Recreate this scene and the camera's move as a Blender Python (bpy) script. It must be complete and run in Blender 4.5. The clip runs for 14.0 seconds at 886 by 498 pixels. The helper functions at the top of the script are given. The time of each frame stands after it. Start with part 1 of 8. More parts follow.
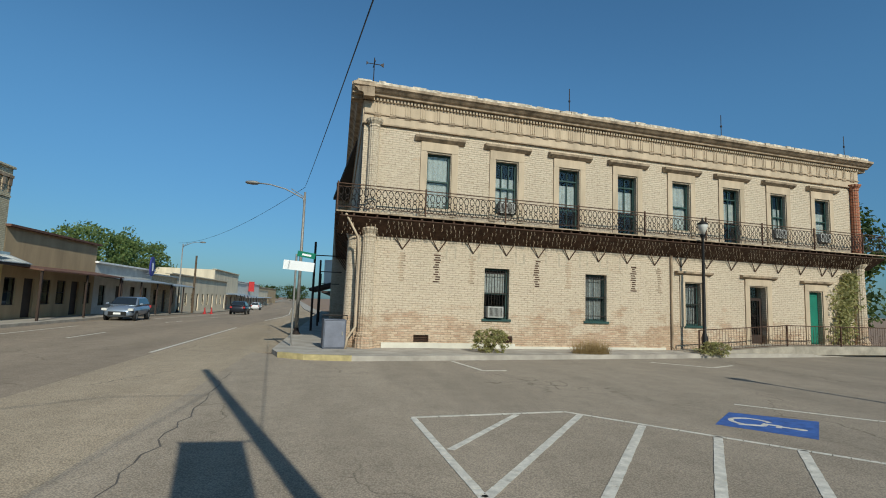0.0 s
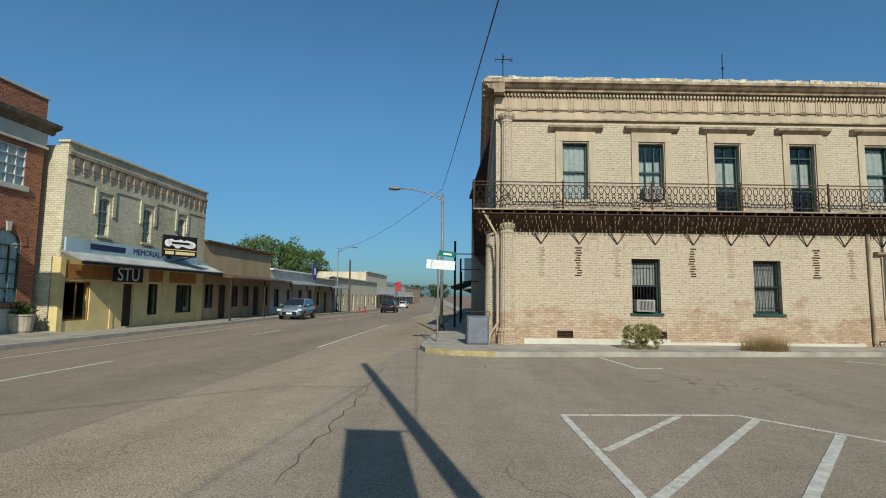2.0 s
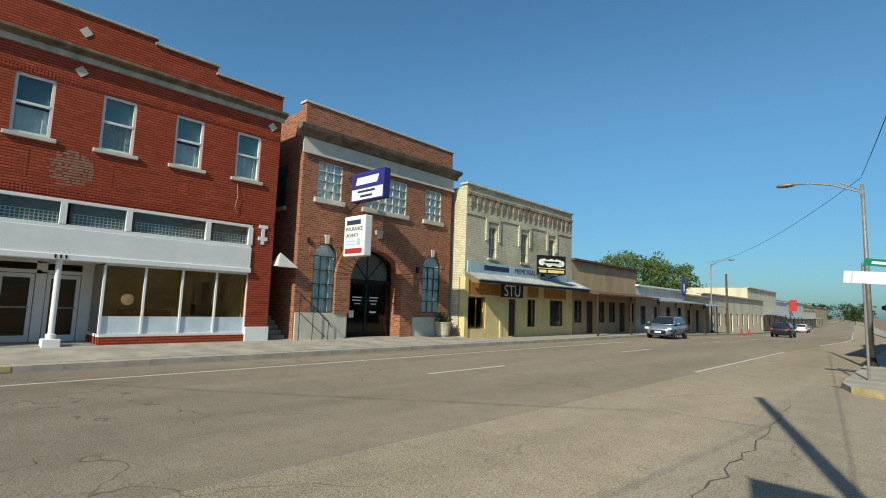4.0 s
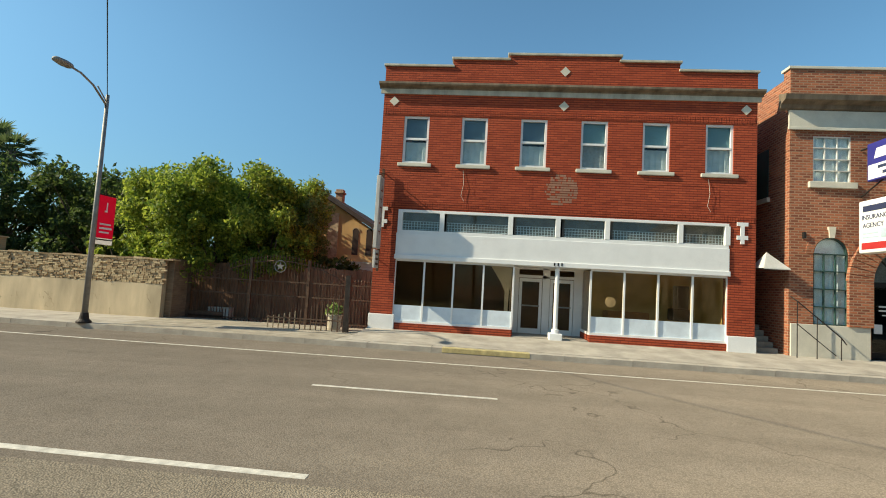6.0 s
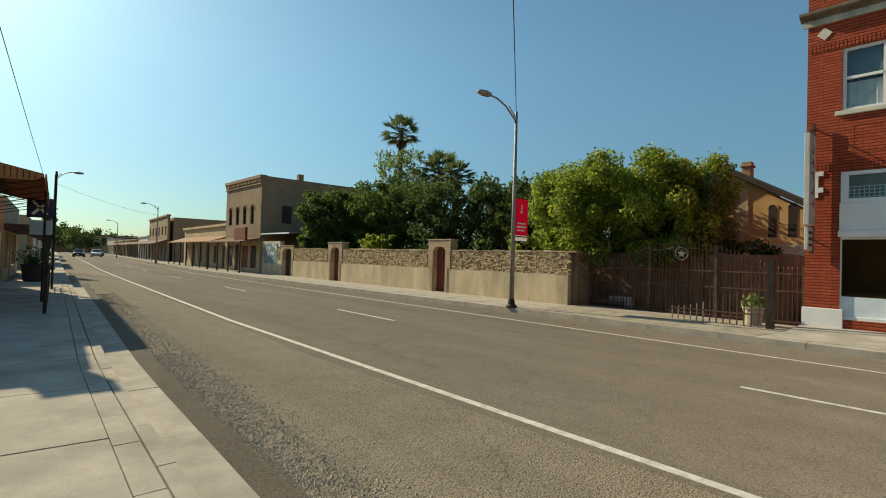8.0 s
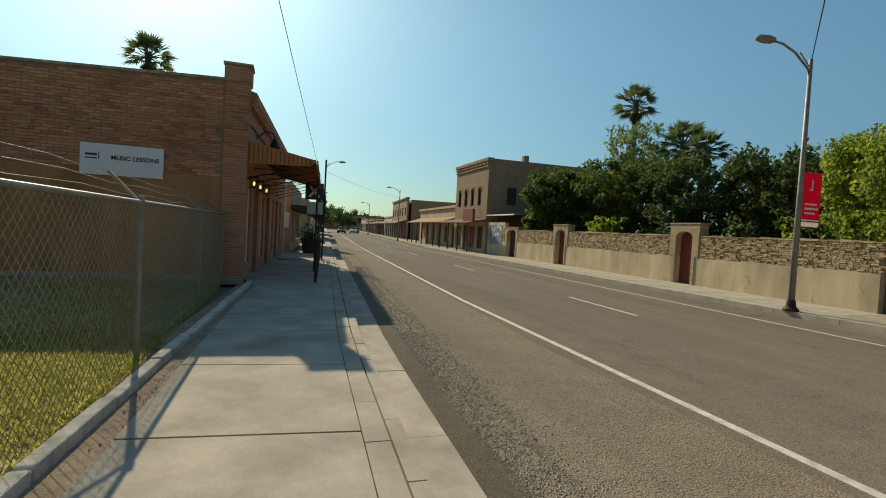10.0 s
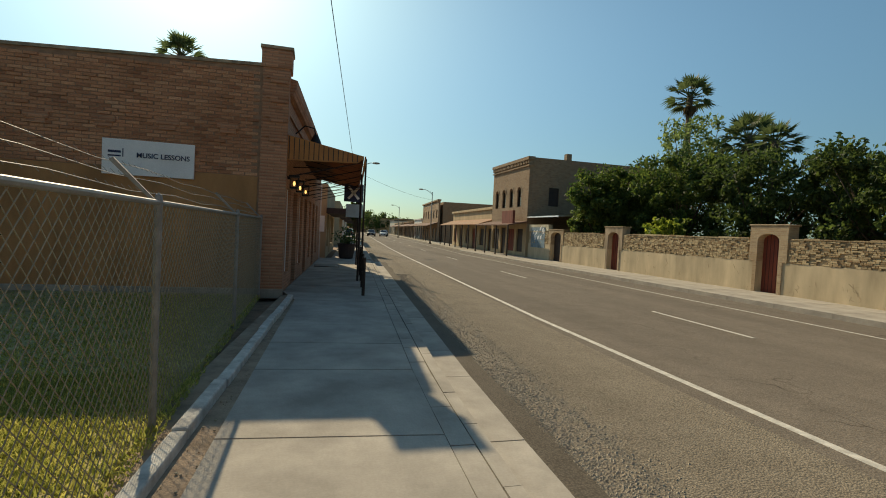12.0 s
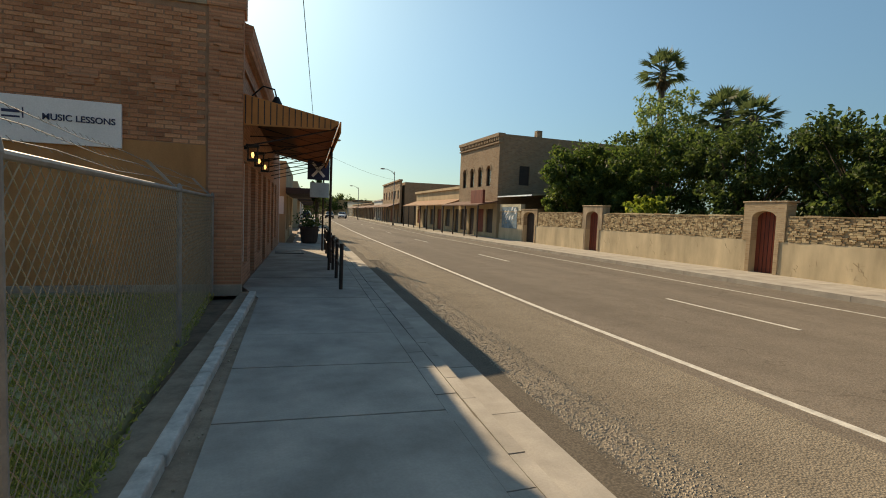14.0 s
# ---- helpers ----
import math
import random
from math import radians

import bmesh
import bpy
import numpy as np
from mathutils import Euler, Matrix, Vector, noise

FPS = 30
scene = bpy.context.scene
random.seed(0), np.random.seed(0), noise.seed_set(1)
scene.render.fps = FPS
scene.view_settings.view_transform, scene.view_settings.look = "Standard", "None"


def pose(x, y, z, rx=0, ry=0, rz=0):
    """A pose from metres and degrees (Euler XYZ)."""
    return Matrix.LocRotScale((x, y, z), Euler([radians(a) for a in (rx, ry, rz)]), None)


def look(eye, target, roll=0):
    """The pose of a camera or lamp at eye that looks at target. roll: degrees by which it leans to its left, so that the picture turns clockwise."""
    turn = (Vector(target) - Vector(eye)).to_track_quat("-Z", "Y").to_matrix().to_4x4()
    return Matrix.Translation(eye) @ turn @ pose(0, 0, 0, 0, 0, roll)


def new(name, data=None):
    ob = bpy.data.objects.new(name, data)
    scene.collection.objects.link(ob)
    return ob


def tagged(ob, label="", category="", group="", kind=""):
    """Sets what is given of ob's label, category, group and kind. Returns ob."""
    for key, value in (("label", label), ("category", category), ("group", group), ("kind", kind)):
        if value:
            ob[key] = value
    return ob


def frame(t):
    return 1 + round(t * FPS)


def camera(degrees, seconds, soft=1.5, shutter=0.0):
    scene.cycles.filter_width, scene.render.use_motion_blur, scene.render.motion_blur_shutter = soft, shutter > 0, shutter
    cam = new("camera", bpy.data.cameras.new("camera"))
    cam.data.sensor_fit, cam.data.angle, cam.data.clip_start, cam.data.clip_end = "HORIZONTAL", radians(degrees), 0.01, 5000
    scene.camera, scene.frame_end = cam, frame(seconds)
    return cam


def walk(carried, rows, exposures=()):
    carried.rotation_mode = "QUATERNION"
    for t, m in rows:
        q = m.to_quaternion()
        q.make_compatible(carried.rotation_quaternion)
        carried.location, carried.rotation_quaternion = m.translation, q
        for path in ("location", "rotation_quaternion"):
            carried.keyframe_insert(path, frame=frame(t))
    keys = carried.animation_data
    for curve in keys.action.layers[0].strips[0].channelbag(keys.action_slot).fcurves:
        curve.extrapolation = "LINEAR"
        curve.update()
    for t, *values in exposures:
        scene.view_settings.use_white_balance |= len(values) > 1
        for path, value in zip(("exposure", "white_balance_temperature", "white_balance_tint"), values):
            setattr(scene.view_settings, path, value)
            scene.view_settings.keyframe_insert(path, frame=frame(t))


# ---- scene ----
cam = camera(83.3, 14.0, 1.0)
PATH = [
    (0, (1.357, -0.478, 1.83), (1.765, 1.469, 2.043), 2.0),
    (0.5, (1.357, -0.494, 1.836), (1.748, 1.456, 2.042), 1.9),
    (1, (1.36, -0.492, 1.829), (1.675, 1.474, 2.025), 1.7),
    (1.5, (1.329, -0.445, 1.816), (1.492, 1.54, 2.002), 1.1),
    (2, (1.322, -0.423, 1.815), (1.186, 1.564, 2.001), 0.6),
    (2.5, (1.385, -0.375, 1.797), (0.945, 1.567, 1.984), 0.9),
    (2.7, (1.384, -0.281, 1.769), (0.827, 1.631, 1.959), 1.0),
    (4.8, (0.886, -0.19, 1.835), (-0.883, 0.718, 2.049), 2.3),
    (5, (0.864, -0.169, 1.836), (-0.973, 0.595, 2.044), 2.3),
    (5.5, (0.716, 0.061, 1.888), (-1.247, 0.406, 2.064), 3.2),
    (6, (0.607, -0.007, 1.906), (-1.381, -0.183, 2.045), 3.3),
    (6.5, (0.382, -0.021, 1.835), (-1.512, -0.645, 1.984), 3.8),
    (7, (0.19, -0.073, 1.765), (-1.483, -1.162, 1.897), 4.0),
    (7.5, (0.311, -0.219, 1.798), (-1.183, -1.545, 1.893), 3.2),
    (8, (0.326, -0.43, 1.802), (-1.019, -1.91, 1.839), 1.7),
    (8.5, (0.269, -0.603, 1.784), (-0.878, -2.241, 1.765), 0.7),
    (9, (0.126, -0.899, 1.798), (-0.766, -2.688, 1.731), 1.4),
    (9.2, (0.109, -0.994, 1.796), (-0.703, -2.82, 1.723), 2.0),
    (11.3, (0.427, -2.918, 1.852), (-0.086, -4.85, 1.779), 2.8),
    (11.5, (0.468, -3.107, 1.831), (-0.046, -5.038, 1.755), 2.6),
    (12, (0.539, -3.649, 1.835), (0.033, -5.582, 1.766), 2.9),
    (12.5, (0.668, -4.116, 1.843), (0.121, -6.038, 1.766), 2.9),
    (13, (0.678, -4.64, 1.823), (0.072, -6.544, 1.729), 2.4),
    (13.5, (0.741, -5.115, 1.8), (0.079, -6.999, 1.688), 2.1),
    (14, (0.758, -5.678, 1.785), (0.089, -7.558, 1.648), 2.3),
]
walk(cam, [(t, look(e, g, r)) for t, e, g, r in PATH],
     exposures=[(0, -0.17, 6150, 3), (2.7, -0.15, 6350, 3), (4.8, 0.46, 6850, 0), (6.5, 0.69, 7750, 3), (7.5, 0.42, 8050, 2), (9, 0.1, 8200, 2), (11.5, 0.05, 8350, 4), (14, 0.36, 9100, 12)])

# ---- light ----
SUN_EL = radians(33.0)
SUN_AZ = math.atan2(0.228, -0.974)          # direction towards the sun, from +y clockwise to +x
to_sun = Vector((math.cos(SUN_EL) * math.sin(SUN_AZ), math.cos(SUN_EL) * math.cos(SUN_AZ), math.sin(SUN_EL)))
world = bpy.data.worlds.new("world")
scene.world = world
world.use_nodes = True
wn = world.node_tree.nodes
sky = wn.new("ShaderNodeTexSky")
sky.sky_type = "NISHITA"
sky.sun_disc = False
sky.sun_elevation = SUN_EL
sky.sun_rotation = SUN_AZ
sky.air_density = 1.0
sky.dust_density = 0.9
sky.ozone_density = 2.8
wn["Background"].inputs["Strength"].default_value = 0.108
hue = wn.new("ShaderNodeMix")
hue.data_type, hue.blend_type = "RGBA", "MULTIPLY"
hue.inputs["Factor"].default_value = 1.0
hue.inputs["B"].default_value = (0.67, 1.0, 1.12, 1)
world.node_tree.links.new(sky.outputs[0], hue.inputs["A"])
# clear dry air: the sky stays blue down to the horizon
way = wn.new("ShaderNodeTexCoord")
part_z = wn.new("ShaderNodeSeparateXYZ")
low = wn.new("ShaderNodeValToRGB")
low.color_ramp.interpolation = "EASE"
low.color_ramp.elements[0].position, low.color_ramp.elements[0].color = 0.0, (0.60, 0.62, 0.70, 1)
low.color_ramp.elements[1].position, low.color_ramp.elements[1].color = 0.42, (1, 1, 1, 1)
clear = wn.new("ShaderNodeMix")
clear.data_type, clear.blend_type = "RGBA", "MULTIPLY"
clear.inputs["Factor"].default_value = 1.0
world.node_tree.links.new(way.outputs["Generated"], part_z.inputs[0])
world.node_tree.links.new(part_z.outputs["Z"], low.inputs["Fac"])
world.node_tree.links.new(hue.outputs["Result"], clear.inputs["A"])
world.node_tree.links.new(low.outputs["Color"], clear.inputs["B"])
world.node_tree.links.new(clear.outputs["Result"], wn["Background"].inputs["Color"])
sun = new("sun", bpy.data.lights.new("sun", "SUN"))
sun.data.energy = 4.5
sun.data.angle = radians(0.53)
sun.data.color = (1.0, 0.91, 0.78)
sun.matrix_world = look(to_sun * 50, (0, 0, 0))


# ---- materials ----
def nodes_of(name, rough=0.8, metal=0.0, spec=0.3):
    m = bpy.data.materials.new(name)
    m.use_nodes = True
    nt = m.node_tree
    b = nt.nodes["Principled BSDF"]
    b.inputs["Roughness"].default_value = rough
    b.inputs["Metallic"].default_value = metal
    b.inputs["Specular IOR Level"].default_value = spec
    return m, nt, b


def coords(nt):
    return nt.nodes.new("ShaderNodeTexCoord").outputs["Object"]


def noise_tex(nt, vec, scale, detail=6, rough=0.6):
    n = nt.nodes.new("ShaderNodeTexNoise")
    n.inputs["Scale"].default_value = scale
    n.inputs["Detail"].default_value = detail
    n.inputs["Roughness"].default_value = rough
    nt.links.new(vec, n.inputs["Vector"])
    return n.outputs["Fac"]


def ramp(nt, fac, stops):
    r = nt.nodes.new("ShaderNodeValToRGB")
    e = r.color_ramp.elements
    while len(e) < len(stops):
        e.new(0.5)
    for el, (p, c) in zip(e, stops):
        el.position = p
        el.color = (*c, 1)
    nt.links.new(fac, r.inputs["Fac"])
    return r.outputs["Color"]


def mix(nt, a, b, fac, mode="MIX"):
    n = nt.nodes.new("ShaderNodeMix")
    n.data_type = "RGBA"
    n.blend_type = mode
    for sock, v in ((n.inputs["Factor"], fac), (n.inputs["A"], a), (n.inputs["B"], b)):
        if hasattr(v, "node"):
            nt.links.new(v, sock)
        elif isinstance(v, tuple):
            sock.default_value = (*v, 1)
        else:
            sock.default_value = v
    return n.outputs["Result"]


def bump(nt, b, height, strength, dist=0.02):
    n = nt.nodes.new("ShaderNodeBump")
    n.inputs["Strength"].default_value = strength
    n.inputs["Distance"].default_value = dist
    nt.links.new(height, n.inputs["Height"])
    nt.links.new(n.outputs["Normal"], b.inputs["Normal"])


def scaled(nt, vec, s):
    n = nt.nodes.new("ShaderNodeVectorMath")
    n.operation = "MULTIPLY"
    n.inputs[1].default_value = s
    nt.links.new(vec, n.inputs[0])
    return n.outputs[0]


def plain(name, c, rough=0.7, metal=0.0, var=0.18, scale=2.5, bmp=0.15, spec=0.3, streak=False):
    """A painted or cast surface: colour with broad stains and fine grain."""
    m, nt, b = nodes_of(name, rough, metal, spec)
    v = coords(nt)
    dark = tuple(x * (1 - var) for x in c)
    lite = tuple(min(1, x * (1 + var * 0.6)) for x in c)
    big = noise_tex(nt, scaled(nt, v, (1, 1, 0.25)) if streak else v, scale, 5)
    col = ramp(nt, big, [(0.3, dark), (0.7, lite)])
    fine = noise_tex(nt, v, 45, 3)
    col = mix(nt, col, ramp(nt, fine, [(0.3, (0.82, 0.82, 0.82)), (0.7, (1, 1, 1))]), 0.6, "MULTIPLY")
    nt.links.new(col, b.inputs["Base Color"])
    if bmp:
        bump(nt, b, fine, bmp, 0.01)
    return m


def brick(name, c1, c2, mortar, w=0.22, h=0.075, size=0.012, stain=(0.5, 0.45, 0.4), amount=0.4, rough=0.85, bmp=0.6, patch=None, bias=0.0, course=0.0, rag=0.0, wash=None):
    """Coursed brick on upright walls: runs along x + y, and up z."""
    m, nt, b = nodes_of(name, rough, 0, 0.25)
    v = coords(nt)
    sep = nt.nodes.new("ShaderNodeSeparateXYZ")
    nt.links.new(v, sep.inputs[0])
    add = nt.nodes.new("ShaderNodeMath")
    nt.links.new(sep.outputs["X"], add.inputs[0])
    nt.links.new(sep.outputs["Y"], add.inputs[1])
    com = nt.nodes.new("ShaderNodeCombineXYZ")
    nt.links.new(add.outputs[0], com.inputs["X"])
    nt.links.new(sep.outputs["Z"], com.inputs["Y"])
    t = nt.nodes.new("ShaderNodeTexBrick")
    t.inputs["Scale"].default_value = 1.0
    t.inputs["Brick Width"].default_value = w
    t.inputs["Row Height"].default_value = h
    t.inputs["Mortar Size"].default_value = size
    t.inputs["Mortar Smooth"].default_value = 0.15
    t.inputs["Bias"].default_value = bias
    t.inputs["Color1"].default_value = (*c1, 1)
    t.inputs["Color2"].default_value = (*c2, 1)
    t.inputs["Mortar"].default_value = (*mortar, 1)
    at = com.outputs[0]
    if rag:
        wob = nt.nodes.new("ShaderNodeTexNoise")
        wob.inputs["Scale"].default_value = 2.6
        wob.inputs["Detail"].default_value = 5
        nt.links.new(v, wob.inputs["Vector"])
        off = nt.nodes.new("ShaderNodeVectorMath")
        off.operation = "MULTIPLY_ADD"
        off.inputs[1].default_value = (rag, rag, 0)
        nt.links.new(wob.outputs["Color"], off.inputs[0])
        nt.links.new(at, off.inputs[2])
        at = off.outputs[0]
    nt.links.new(at, t.inputs["Vector"])
    col = t.outputs["Color"]
    if course:
        dv = nt.nodes.new("ShaderNodeMath")
        dv.operation = "DIVIDE"
        dv.inputs[1].default_value = h
        nt.links.new(sep.outputs["Z"], dv.inputs[0])
        fc = nt.nodes.new("ShaderNodeMath")
        fc.operation = "FRACT"
        nt.links.new(dv.outputs[0], fc.inputs[0])
        bed = ramp(nt, fc.outputs[0], [(0.0, (0.2, 0.17, 0.16)), (0.16, (0.3, 0.26, 0.25)), (0.34, (1, 1, 1)), (0.9, (1.12, 1.12, 1.12))])
        col = mix(nt, col, bed, course, "MULTIPLY")
    # a second course pattern, offset, gives single odd bricks
    t2 = nt.nodes.new("ShaderNodeTexBrick")
    for key in ("Scale", "Brick Width", "Row Height"):
        t2.inputs[key].default_value = t.inputs[key].default_value
    t2.inputs["Mortar Size"].default_value = 0.0
    t2.inputs["Bias"].default_value = -0.55
    t2.inputs["Color1"].default_value = (1, 1, 1, 1)
    t2.inputs["Color2"].default_value = (0.42, 0.36, 0.32, 1)
    sh = nt.nodes.new("ShaderNodeVectorMath")
    sh.inputs[1].default_value = (w * 14, h * 26, 0)
    nt.links.new(at, sh.inputs[0])
    nt.links.new(sh.outputs[0], t2.inputs["Vector"])
    where = noise_tex(nt, v, 0.8, 5, 0.7)
    odd = mix(nt, (1, 1, 1), t2.outputs["Color"], ramp(nt, where, [(0.38, (0.15, 0.15, 0.15)), (0.6, (1, 1, 1))]))
    col = mix(nt, col, odd, 0.8, "MULTIPLY")
    big = noise_tex(nt, scaled(nt, v, (0.5, 0.5, 0.3)), 1.1, 6, 0.65)
    col = mix(nt, col, ramp(nt, big, [(0.35, stain), (0.62, (1, 1, 1))]), amount, "MULTIPLY")
    if patch:
        pn = noise_tex(nt, scaled(nt, v, (0.35, 0.35, 0.6)), 1.0, 7, 0.7)
        pf = ramp(nt, pn, [(patch[1], (0, 0, 0)), (patch[1] + 0.14, (0.8, 0.8, 0.8))])
        col = mix(nt, col, patch[0], pf)
    if wash:
        # old limewash: whole higher up, worn off the lower courses in ragged patches
        colour, low, high = wash
        rise = nt.nodes.new("ShaderNodeMapRange")
        rise.inputs["From Min"].default_value, rise.inputs["From Max"].default_value = low, high
        rise.inputs["To Min"].default_value, rise.inputs["To Max"].default_value = -0.14, 0.16
        nt.links.new(sep.outputs["Z"], rise.inputs["Value"])
        sm = nt.nodes.new("ShaderNodeMath")
        nt.links.new(noise_tex(nt, scaled(nt, v, (0.55, 0.55, 1.0)), 1.3, 9, 0.72), sm.inputs[0])
        nt.links.new(rise.outputs[0], sm.inputs[1])
        col = mix(nt, col, colour, ramp(nt, sm.outputs[0], [(0.45, (0.05, 0.05, 0.05)), (0.56, (0.72, 0.72, 0.72))]))
        # open joints, where the mortar has fallen out
        hole = nt.nodes.new("ShaderNodeMath")
        hole.operation = "MULTIPLY"
        nt.links.new(t.outputs["Fac"], hole.inputs[0])
        nt.links.new(ramp(nt, noise_tex(nt, scaled(nt, v, (1, 1, 2.2)), 4.6, 7, 0.8), [(0.43, (0, 0, 0)), (0.6, (0.62, 0.62, 0.62))]), hole.inputs[1])
        col = mix(nt, col, (0.2, 0.14, 0.09), hole.outputs[0])
        grit = noise_tex(nt, v, 9, 6, 0.75)
        col = mix(nt, col, ramp(nt, grit, [(0.3, (0.62, 0.58, 0.53)), (0.5, (1, 1, 1))]), 0.75, "MULTIPLY")
    nt.links.new(col, b.inputs["Base Color"])
    mul = nt.nodes.new("ShaderNodeMath")
    mul.operation = "SUBTRACT"
    nt.links.new(noise_tex(nt, v, 30, 4), mul.inputs[0])
    nt.links.new(t.outputs["Fac"], mul.inputs[1])
    bump(nt, b, mul.outputs[0], bmp, 0.015)
    return m


def asphalt(name, c, warm, gravel=0.0):
    m, nt, b = nodes_of(name, 0.93, 0, 0.1)
    b.inputs["Diffuse Roughness"].default_value = 0.35
    v = coords(nt)
    big = noise_tex(nt, scaled(nt, v, (0.5, 0.06, 1)), 1.0, 6, 0.6)
    col = ramp(nt, big, [(0.3, tuple(x * 0.78 for x in c)), (0.55, c), (0.75, warm)])
    mid = noise_tex(nt, v, 1.6, 8, 0.75)
    col = mix(nt, col, ramp(nt, mid, [(0.3, (0.75, 0.74, 0.73)), (0.6, (1, 1, 1))]), 0.7, "MULTIPLY")
    vor = nt.nodes.new("ShaderNodeTexVoronoi")
    vor.inputs["Scale"].default_value = 55
    nt.links.new(v, vor.inputs["Vector"])
    st = ramp(nt, vor.outputs["Distance"], [(0.0, (1.6, 1.52, 1.42)), (0.4, (0.9, 0.9, 0.9)), (0.8, (0.45, 0.45, 0.45))])
    col = mix(nt, col, st, 0.55 + gravel * 0.3, "MULTIPLY")
    # hairline cracks
    cr = nt.nodes.new("ShaderNodeTexVoronoi")
    cr.feature = "DISTANCE_TO_EDGE"
    cr.inputs["Scale"].default_value = 0.33
    wob = nt.nodes.new("ShaderNodeVectorMath")
    wn2 = nt.nodes.new("ShaderNodeTexNoise")
    wn2.inputs["Scale"].default_value = 1.3
    nt.links.new(v, wn2.inputs["Vector"])
    nt.links.new(v, wob.inputs[0])
    nt.links.new(wn2.outputs["Color"], wob.inputs[1])
    nt.links.new(wob.outputs[0], cr.inputs["Vector"])
    gate = noise_tex(nt, v, 0.22, 2)
    line = ramp(nt, cr.outputs["Distance"], [(0.0, (0.35, 0.34, 0.33)), (0.006, (1, 1, 1))])
    line = mix(nt, line, (1, 1, 1), ramp(nt, gate, [(0.5, (1, 1, 1)), (0.58, (0, 0, 0))]))
    col = mix(nt, col, line, 0.8, "MULTIPLY")
    nt.links.new(col, b.inputs["Base Color"])
    bump(nt, b, vor.outputs["Distance"], 0.35 + gravel, 0.008)
    return m


def glass(name="window_glass", tint=(0.9, 0.95, 0.95), f0=0.035):
    m = bpy.data.materials.new(name)
    m.use_nodes = True
    nt = m.node_tree
    nt.nodes.remove(nt.nodes["Principled BSDF"])
    out = nt.nodes["Material Output"]
    tr = nt.nodes.new("ShaderNodeBsdfTransparent")
    tr.inputs[0].default_value = (*tint, 1)
    gl = nt.nodes.new("ShaderNodeBsdfGlossy")
    gl.inputs["Roughness"].default_value = 0.02
    lw = nt.nodes.new("ShaderNodeLayerWeight")
    lw.inputs["Blend"].default_value = 0.5
    up5 = nt.nodes.new("ShaderNodeMath")
    up5.operation = "POWER"
    up5.inputs[1].default_value = 5.0
    fr = nt.nodes.new("ShaderNodeMath")
    fr.operation = "MULTIPLY_ADD"
    fr.inputs[1].default_value, fr.inputs[2].default_value = 1 - f0, f0
    mx = nt.nodes.new("ShaderNodeMixShader")
    nt.links.new(lw.outputs["Facing"], up5.inputs[0])
    nt.links.new(up5.outputs[0], fr.inputs[0])
    nt.links.new(fr.outputs[0], mx.inputs[0])
    nt.links.new(tr.outputs[0], mx.inputs[1])
    nt.links.new(gl.outputs[0], mx.inputs[2])
    nt.links.new(mx.outputs[0], out.inputs["Surface"])
    return m


def leaf_mat(name, a, c):
    m, nt, b = nodes_of(name, 0.55, 0, 0.35)
    g = nt.nodes.new("ShaderNodeNewGeometry")
    col = ramp(nt, g.outputs["Random Per Island"], [(0.0, a), (0.6, tuple((x + y) / 2 for x, y in zip(a, c))), (1.0, c)])
    nt.links.new(col, b.inputs["Base Color"])
    tl = nt.nodes.new("ShaderNodeBsdfTranslucent")
    nt.links.new(col, tl.inputs["Color"])
    mx = nt.nodes.new("ShaderNodeMixShader")
    mx.inputs[0].default_value = 0.56
    nt.links.new(b.outputs[0], mx.inputs[1])
    nt.links.new(tl.outputs[0], mx.inputs[2])
    nt.links.new(mx.outputs[0], nt.nodes["Material Output"].inputs["Surface"])
    return m


ASPH = asphalt("asphalt_lanes", (0.27, 0.222, 0.172), (0.318, 0.26, 0.198), 0.1)
ASPH_L = asphalt("asphalt_worn", (0.362, 0.30, 0.222), (0.424, 0.35, 0.26), 0.6)
ASPH_D = asphalt("asphalt_patch", (0.20, 0.165, 0.125), (0.235, 0.192, 0.145), 0.1)
ASPH_X = asphalt("asphalt_side", (0.325, 0.275, 0.216), (0.368, 0.31, 0.242), 0.35)
DIRT = plain("dry_soil", (0.29, 0.195, 0.13), 0.95, var=0.35, scale=3, bmp=0.6)
CONC = plain("concrete", (0.42, 0.378, 0.32), 0.92, var=0.3, scale=1.4, bmp=0.3, spec=0.1)
CONC_D = plain("weathered_concrete", (0.36, 0.32, 0.255), 0.92, var=0.35, scale=2.2, bmp=0.4, spec=0.1)
YELLOW = plain("kerb_yellow_paint", (0.50, 0.41, 0.20), 0.7, var=0.3, scale=5)
WHITE_LINE = plain("road_line_paint", (0.62, 0.58, 0.5), 0.75, var=0.32, scale=7, bmp=0.2)
BLUE_LINE = plain("parking_blue_paint", (0.05, 0.12, 0.36), 0.75, var=0.35, scale=6, bmp=0.2)
BRICK_A = brick("buff_brick", (0.62, 0.48, 0.34), (0.48, 0.31, 0.205), (0.50, 0.40, 0.28), 0.25, 0.085, 0.013, (0.62, 0.54, 0.46), 0.6, bmp=1.0, bias=-0.1, rag=0.07, wash=((0.61, 0.525, 0.395), 0.1, 2.3))
TRIM_A = plain("buff_render", (0.52, 0.41, 0.285), 0.85, var=0.25, scale=1.8, streak=True)
STONE_A = plain("weathered_cornice", (0.41, 0.31, 0.21), 0.9, var=0.6, scale=3.0, bmp=0.5, streak=True)
BRICK_D = brick("red_brick", (0.46, 0.088, 0.037), (0.36, 0.062, 0.028), (0.26, 0.052, 0.028), 0.24, 0.08, 0.010, (0.72, 0.66, 0.62), 0.3, bmp=1.0, course=0.72)
